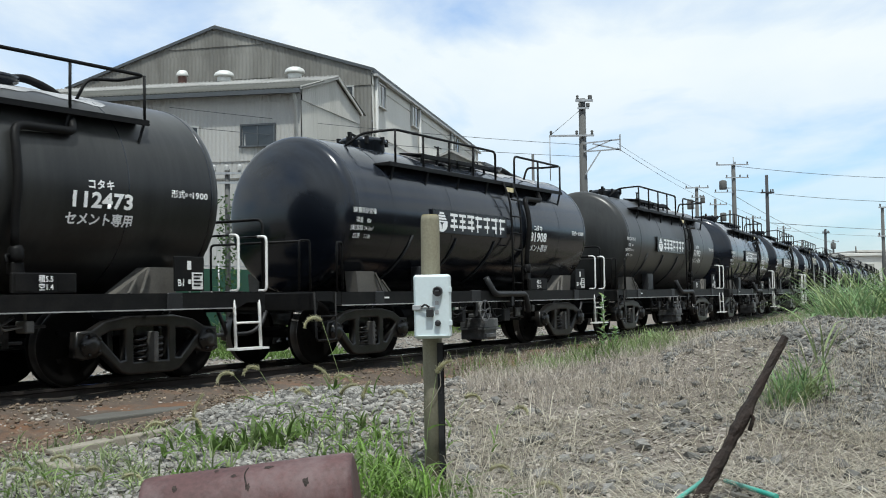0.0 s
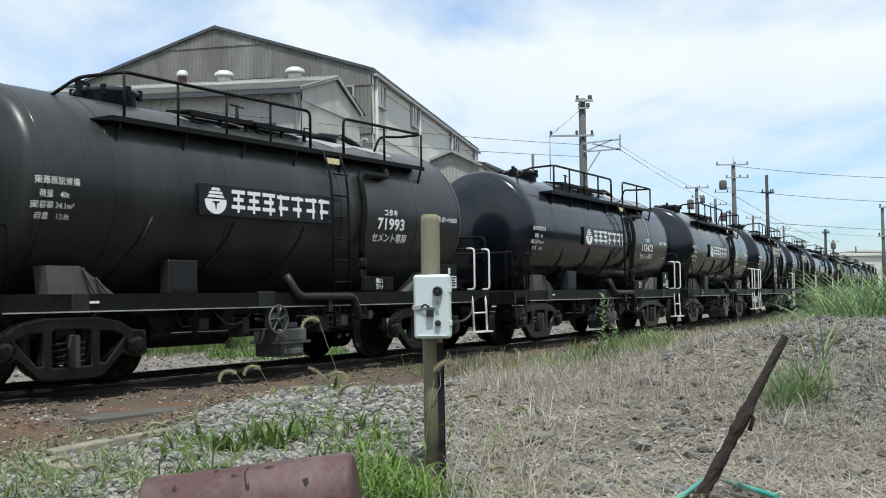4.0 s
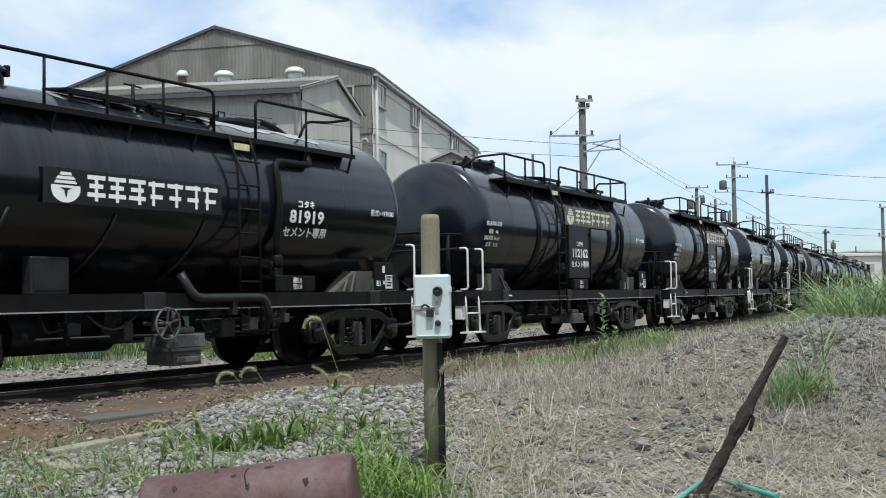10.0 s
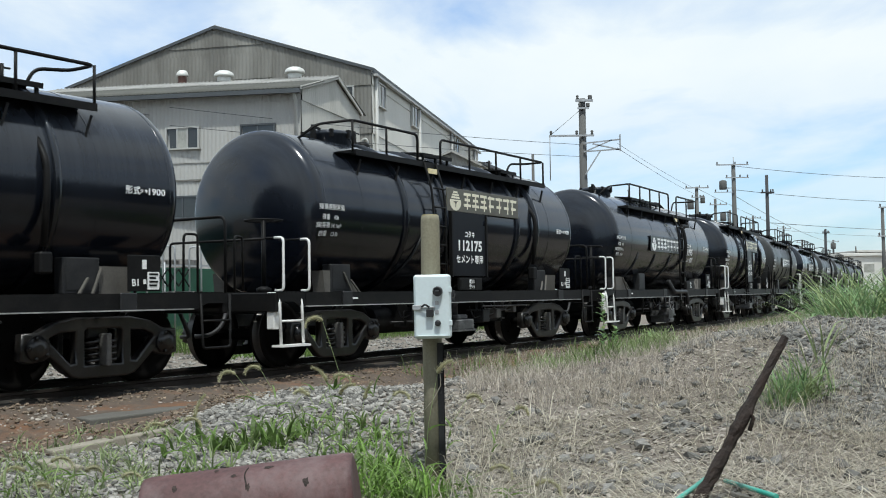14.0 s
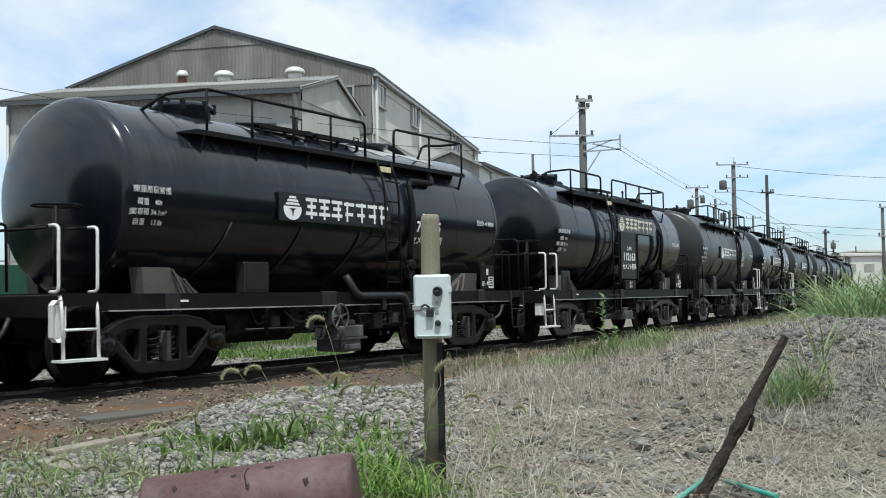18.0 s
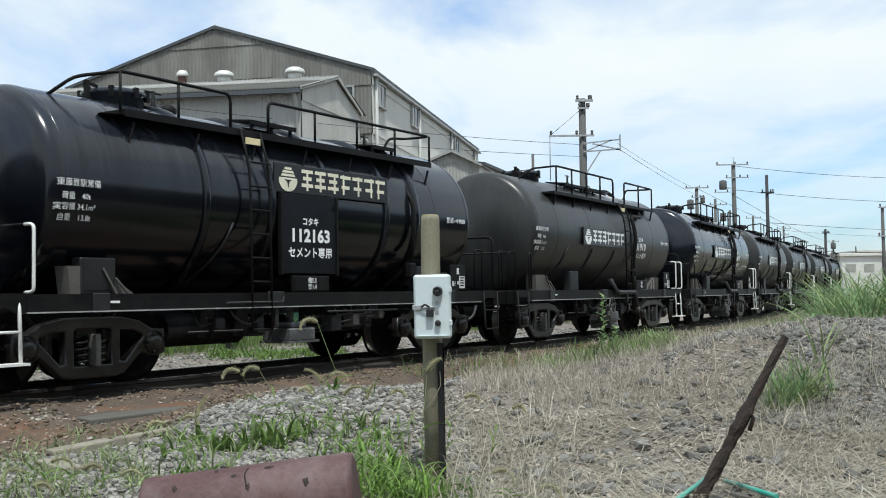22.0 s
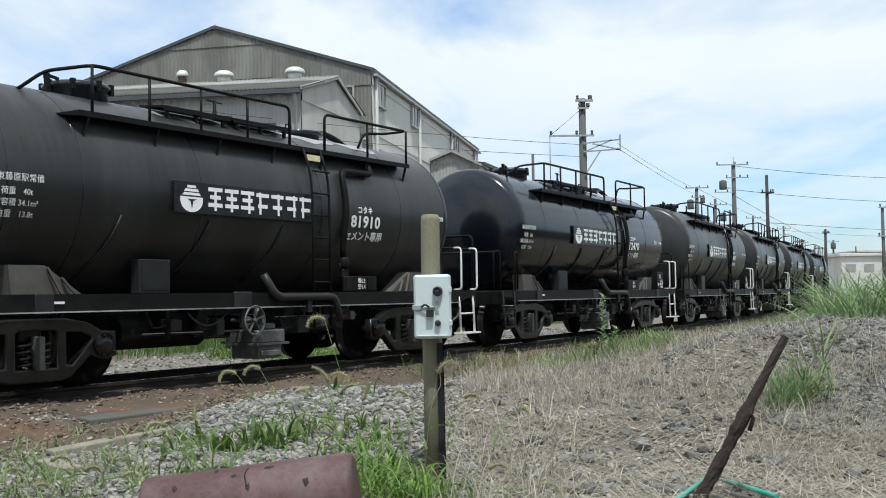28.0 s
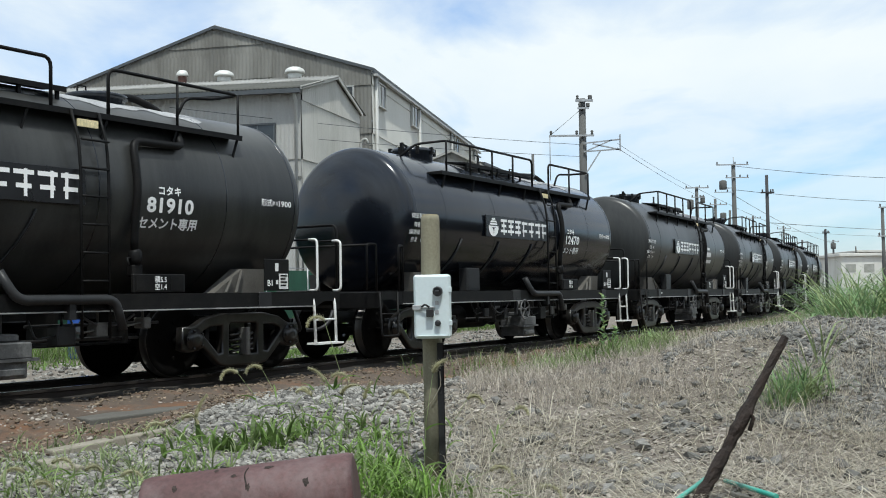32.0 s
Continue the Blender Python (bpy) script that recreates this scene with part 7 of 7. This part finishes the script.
def rusty_bar():
    a, b = Vector(place(1228, 6.15, 905)), Vector(place(1390, 6.2, 596))
    th = thing("rusty_bar", Matrix.Identity(4), "dark flaking rusty iron bar leaning out of gravel", "iron bar")
    bm = bmesh.new()
    rng = random.Random(5)
    n, seg = 26, 10
    pts = [a.lerp(b, k / n) for k in range(n + 1)]
    d = (b - a).normalized()
    u = d.orthogonal().normalized()
    w = d.cross(u)
    rings = []
    for k, p in enumerate(pts):
        f = k / n
        r = 0.040 - 0.017 * f + (0.008 if 0.45 < f < 0.58 else 0.0)
        p = p + u * 0.006 * math.sin(f * 7) + w * 0.006 * math.cos(f * 5)
        rings.append([bm.verts.new(p + (u * math.cos(t) + w * math.sin(t)) * r * rng.uniform(0.82, 1.15)) for t in [2 * math.pi * i / seg for i in range(seg)]])
    for r0, r1 in zip(rings, rings[1:]):
        for i in range(seg):
            bm.faces.new((r0[i], r0[(i + 1) % seg], r1[(i + 1) % seg], r1[i]))
    bm.faces.new(rings[0][::-1]), bm.faces.new(rings[-1])
    part("bar", bm, M_RUST, th)
    bm = bmesh.new()
    p = a.lerp(b, 0.50)
    tube(bm, [p + Vector((0.02, -0.03, 0.03)), p + Vector((0.055, -0.035, 0.06)), p + Vector((0.07, -0.03, 0.03)), p + Vector((0.045, -0.03, -0.04))], 0.012, 6)
    part("flake", bm, M_RUST, th)


def garden_poles():
    for p, q, d in (((1190, 890), (1252, 850), 6.25), ((1284, 850), (1375, 884), 6.45)):
        a, b = at(*p, -0.24), at(*q, -0.24)
        bm = bmesh.new()
        tube(bm, [(*a, -0.245), (*b, -0.225)], 0.014, 10)
        ob = part("garden_pole", bm, M_TEAL)
        tagged(ob, "teal plastic-coated garden pole lying on gravel", "garden pole", "garden poles")
    x, y = at(1310, 880, -0.24)
    bm = bmesh.new()
    box(bm, -0.05, 0.05, -0.03, 0.03, -0.012, 0.012, 0.006)
    ob = part("wood_scrap", bm, M_CONC)
    ob.matrix_basis = pose(x, y, -0.235, 6, 14, 20)
    tagged(ob, "pale scrap of board on the gravel", "scrap")
    x, y = at(1330, 785, -0.15)
    bm = bmesh.new()
    bmesh.ops.create_icosphere(bm, subdivisions=2, radius=0.055, matrix=Matrix.Diagonal((1.4, 0.8, 0.5, 1)))
    for v in bm.verts:
        v.co *= 1 + 0.25 * noise.noise(v.co * 30)
    ob = part("crushed_can", bm, M_RUBBER)
    ob.location = (x, y, height(x, y) + 0.03)
    tagged(ob, "dark crushed container among straw", "litter")


def slabs():
    for a, b, w, h, mat, label in SLABS:
        bm = bmesh.new()
        low = Vector((0, 0, h / 2))
        beam(bm, a - low, b - low, w, h)
        ob = part("concrete_slab" if mat is M_CONC else "kerb_stone", bm, mat, bevel=0.015)
        tagged(ob, label, "concrete slab" if mat is M_CONC else "kerb stone", "concrete slabs by the track")


wooden_post()
brown_drum()
rusty_bar()
garden_poles()
slabs()


# ---------------------------------------------------------------- single plants
FOXTAILS = []


def seed_head(bm, p, d, ln, rng):
    """A bent bristly head from p, starting along d."""
    pts, q, dd = [], Vector(p), Vector(d).normalized()
    side = Vector((d[0], d[1], 0)).normalized() if abs(d[0]) + abs(d[1]) > 1e-4 else Vector((1, 0, 0))
    for k in range(9):
        pts.append(q.copy())
        turn = 0.30 * min(1.0, 2.2 * math.hypot(d[0], d[1]))
        dd = (dd * math.cos(turn) + dd.cross(Vector((0, 0, 1))).cross(dd).normalized() * -math.sin(turn)).normalized() if dd.z < 0.995 else (dd + side * 0.1).normalized()
        q = q + dd * ln / 8
    tube(bm, pts, 0.012, 6, 0.006)
    for k in range(520):
        f = rng.random()
        i = min(7, int(f * 8))
        c = pts[i].lerp(pts[i + 1], f * 8 - i)
        axis = (pts[i + 1] - pts[i]).normalized()
        v = Vector((rng.gauss(0, 1), rng.gauss(0, 1), rng.gauss(0, 1)))
        v = (v - axis * v.dot(axis)).normalized()
        e = c + v * rng.uniform(0.022, 0.040) * (1.1 - 0.55 * f) + axis * 0.016
        w = axis.cross(v) * 0.0022
        a, b, t = bm.verts.new(c + w), bm.verts.new(c - w), bm.verts.new(e)
        bm.faces.new((a, b, t))


def foxtail(px, py, root_y, depth, ln, lean, seed):
    """A foxtail plant whose head begins at a place of the picture, rooted depth metres ahead."""
    rng = random.Random(seed)
    top = place(px, depth, py)
    x, y = top.x - lean * 0.35, depth + rng.uniform(-0.03, 0.03)
    z = height(x, y) + unevenness(x, y)
    th = thing("foxtail_plant", Matrix.Translation((x, y, z)), "foxtail grass plant with a nodding bristly head", "grass plant", "foxtail plants in front")
    t = Vector((top.x - x, top.y - y, top.z - z))
    mid = t * 0.55 + Vector((-lean * 0.08, 0, 0.02))
    bm = bmesh.new()
    tube(bm, [(0, 0, -0.02), mid * 0.5 + Vector((0, 0, 0.02)), mid, t], 0.0028, 5, 0.0018)
    part("stem", bm, M_GRASSPALE, th)
    bm = bmesh.new()
    seed_head(bm, t, (lean, rng.uniform(-0.2, 0.2), 0.9), ln * 1.5, rng)
    part("seed_head", bm, M_SEED, th, "pale green bristly seed head")
    for k in range(3):
        bm = bmesh.new()
        f = 0.25 + 0.2 * k
        p = mid * f * 1.4
        a = rng.uniform(0, 6.28)
        d = Vector((math.cos(a), math.sin(a) * 0.5, 0.9)).normalized()
        s = d.cross(Vector((0, 1, 0))).normalized()
        l2 = rng.uniform(0.14, 0.24)
        rows, q = [], p.copy()
        for j in range(6):
            g = j / 5
            w = 0.0075 * (1 - g) ** 0.6
            rows.append((bm.verts.new(q + s * w), bm.verts.new(q - s * w)))
            d = (d - Vector((0, 0, 0.28))).normalized()
            q = q + d * l2 / 5
        for r0, r1 in zip(rows, rows[1:]):
            bm.faces.new((r0[0], r0[1], r1[1], r1[0]))
        part("leaf", bm, M_GRASS, th)
    FOXTAILS.append((th, seed))


for i, spec in enumerate(((418, 662, 0, 8.6, 0.12, -0.6), (456, 656, 0, 8.6, 0.11, -0.5), (562, 570, 0, 8.3, 0.12, -0.6), (577, 676, 0, 8.2, 0.11, -0.2), (590, 670, 0, 8.2, 0.12, 0.5),
                          (606, 700, 0, 8.0, 0.10, 0.25), (552, 700, 0, 8.0, 0.10, -0.3), (642, 706, 0, 8.0, 0.09, 0.1), (688, 698, 0, 8.0, 0.10, 0.4), (766, 660, 0, 6.75, 0.08, 0.2),
                          (326, 746, 0, 7.6, 0.10, 0.5), (292, 754, 0, 7.6, 0.10, -0.4), (346, 738, 0, 7.6, 0.11, 0.1), (90, 818, 0, 7.2, 0.12, 0.5), (42, 838, 0, 7.0, 0.12, -0.5), (150, 832, 0, 7.0, 0.11, 0.4),
                          (215, 846, 0, 6.9, 0.12, 0.5), (60, 866, 0, 6.6, 0.12, 0.5), (870, 835, 0, 6.5, 0.12, 0.6), (950, 862, 0, 6.3, 0.13, 0.6), (820, 704, 0, 7.6, 0.09, 0.4), (908, 724, 0, 7.6, 0.08, 0.5))):
    foxtail(*spec, 100 + i)


def verge_plants():
    rng = random.Random(31)
    # tall reed grass past the bank
    roots = [(place(rng.uniform(1466, 1670), d, 500).x, d) for d in [rng.uniform(15.5, 20) for _ in range(520)]]
    blades("reed_grass", roots, 1.70, 0.020, M_REED, "tall green reed grass beside the line", 41, 0.6, 2.0, 4, 0.05, segs=6)
    blades("reed_grass_pale", roots[::2], 1.75, 0.020, M_GRASSPALE, "tall pale green reed grass beside the line", 42, 0.5, 1.9, 2, 0.06, segs=6)
    # tufts on the bank
    tufts = [on_earth(x, y, 0.0)[:2] for x, y in ((1378, 724), (1394, 720), (1412, 716), (1388, 706), (1425, 710), (1440, 706))]
    blades("bank_tuft", clump_roots(rng, tufts, 0.05, 62), 0.46, 0.010, M_REED, "green grass tuft on the gravel bank", 43, 1.0, 1.9, 2, 0.03)
    blades("bank_tuft_pale", clump_roots(rng, tufts, 0.07, 46), 0.52, 0.008, M_GRASSPALE, "pale green grass tuft on the gravel bank", 44, 1.0, 1.9, 2, 0.03)
    # verge between the bank and the track
    roots = [track(rng.uniform(13, 62), rng.uniform(-5.4, -1.25))[:2] for _ in range(6500)]
    roots = [r for r in roots if noise.noise((r[0] * 0.5, r[1] * 0.5, 7)) > -0.25]
    blades("verge_grass", roots, 0.26, 0.0045, M_STRAW, "yellowed grass on the track verge", 45, 0.6, 1.0, 3, 0.06)
    roots = [track(rng.uniform(12, 60), rng.uniform(-4.6, -1.5))[:2] for _ in range(3400)]
    roots = [r for r in roots if noise.noise((r[0] * 0.45, r[1] * 0.45, 3)) > -0.12]
    blades("green_verge_grass", roots, 0.36, 0.0055, M_GRASS, "green grass clumps on the track verge", 46, 0.6, 1.1, 3, 0.06)
    herb = [(place(x, d, 600).x, d) for x, d in ((1068, 12.0), (1072, 12.1), (1108, 12.4), (1130, 12.5), (1142, 12.6), (1125, 12.4), (1240, 13.2), (1035, 12.6))]
    blades("verge_weed", clump_roots(rng, herb, 0.09, 130), 0.40, 0.012, M_GRASS, "green weed on the track verge", 47, 0.8, 1.1, 2, 0.04)
    roots = [(place(rng.uniform(950, 1180), d, 620).x, d) for d in [rng.uniform(11.9, 13.6) for _ in range(1500)]]
    blades("crest_grass", roots, 0.32, 0.006, M_GRASSPALE, "yellow-green grass behind the bank's crest", 52, 0.7, 1.2, 3, 0.05)
    roots = [(place(rng.uniform(1424, 1500), d, 540).x, d) for d in [rng.uniform(14.0, 16.0) for _ in range(150)]]
    blades("low_reeds", roots, 0.8, 0.018, M_REED, "low green reeds at the bank's foot", 53, 0.6, 1.7, 3, 0.05, segs=6)
    tall = [(place(x, d, 600).x, d) for x, d in ((1436, 9.9), (1452, 10.2), (1470, 10.4))]
    blades("tall_reed", clump_roots(rng, tall, 0.05, 6), 0.75, 0.014, M_GRASSPALE, "tall arching reed on the gravel bank", 54, 0.8, 1.2, 2, 0.03, segs=8)
    # weeds behind the track
    roots = [track(rng.uniform(-4, 44), rng.uniform(7.2, 10.5))[:2] for _ in range(4200)]
    blades("lane_weeds", roots, 0.75, 0.009, M_GRASS, "green weeds behind the track", 48, 0.6, 1.1, 3, 0.08)
    blades("lane_weeds_pale", roots[::3], 0.8, 0.008, M_GRASSPALE, "pale green weeds behind the track", 49, 0.6, 1.1, 2, 0.08)
    roots = [track(rng.uniform(-2, 40), rng.uniform(2.0, 3.0))[:2] for _ in range(500)]
    roots = [r for r in roots if noise.noise((r[0] * 0.5, r[1] * 0.5, 9)) > 0.1]
    blades("ballast_weeds", roots, 0.22, 0.008, M_GRASS, "low green weeds in the ballast", 50, 0.8, 1.2, 3, 0.06)
    patch = [at(rng.uniform(380, 600), rng.uniform(617, 632), -0.24) for _ in range(60)] + [at(rng.uniform(-80, 130), rng.uniform(640, 652), -0.24) for _ in range(14)]
    blades("low_green_plants", clump_roots(rng, patch, 0.16, 900), 0.17, 0.020, M_GRASS, "low bright green plants on the gravel behind the track", 55, 1.2, 1.3, 3, 0.08, segs=3)
    # dry brush and low grass over the far ground
    roots = [track(rng.uniform(40, 150), rng.uniform(-14, -2.2))[:2] for _ in range(2600)]
    blades("far_grass", roots, 0.7, 0.02, M_GRASS, "green grass along the distant line", 51, 0.5, 1.2, 2, 0.12, segs=3)


def tall_weed(px, depth, high, seed):
    """A single upright weed with narrow grey-green leaves all up its stem."""
    rng = random.Random(seed)
    x = place(px, depth, 600).x
    th = thing("tall_weed", Matrix.Translation((x, depth, height(x, depth))), "upright grey-green weed with narrow leaves on the verge", "weed", "tall weeds on the verge")
    bm = bmesh.new()
    tube(bm, [(0, 0, -0.02), (0.01, 0, high * 0.5), (-0.01, 0, high)], 0.006, 6, 0.003)
    part("stem", bm, M_GRASSPALE, th)
    for k in range(34):
        bm = bmesh.new()
        f = 0.12 + 0.88 * k / 33
        a = k * 2.4
        d = Vector((math.cos(a), math.sin(a), 0.9)).normalized()
        s = d.cross(Vector((0, 0, 1))).normalized()
        q, ln, rows = Vector((0, 0, high * f)), rng.uniform(0.11, 0.17) * (1.15 - 0.5 * f), []
        for j in range(4):
            w = 0.018 * (1 - (j / 3) ** 2) + 0.001
            rows.append((bm.verts.new(q + s * w), bm.verts.new(q - s * w)))
            d = (d - Vector((0, 0, 0.25))).normalized()
            q = q + d * ln / 3
        for r0, r1 in zip(rows, rows[1:]):
            bm.faces.new((r0[0], r0[1], r1[1], r1[0]))
        part("leaf", bm, M_REED if k % 3 else M_GRASSPALE, th)


verge_plants()
for weed in ((1068, 12.0, 0.78, 1), (1090, 12.6, 0.5, 2), (1150, 12.9, 0.42, 3)):
    tall_weed(*weed)
motions()
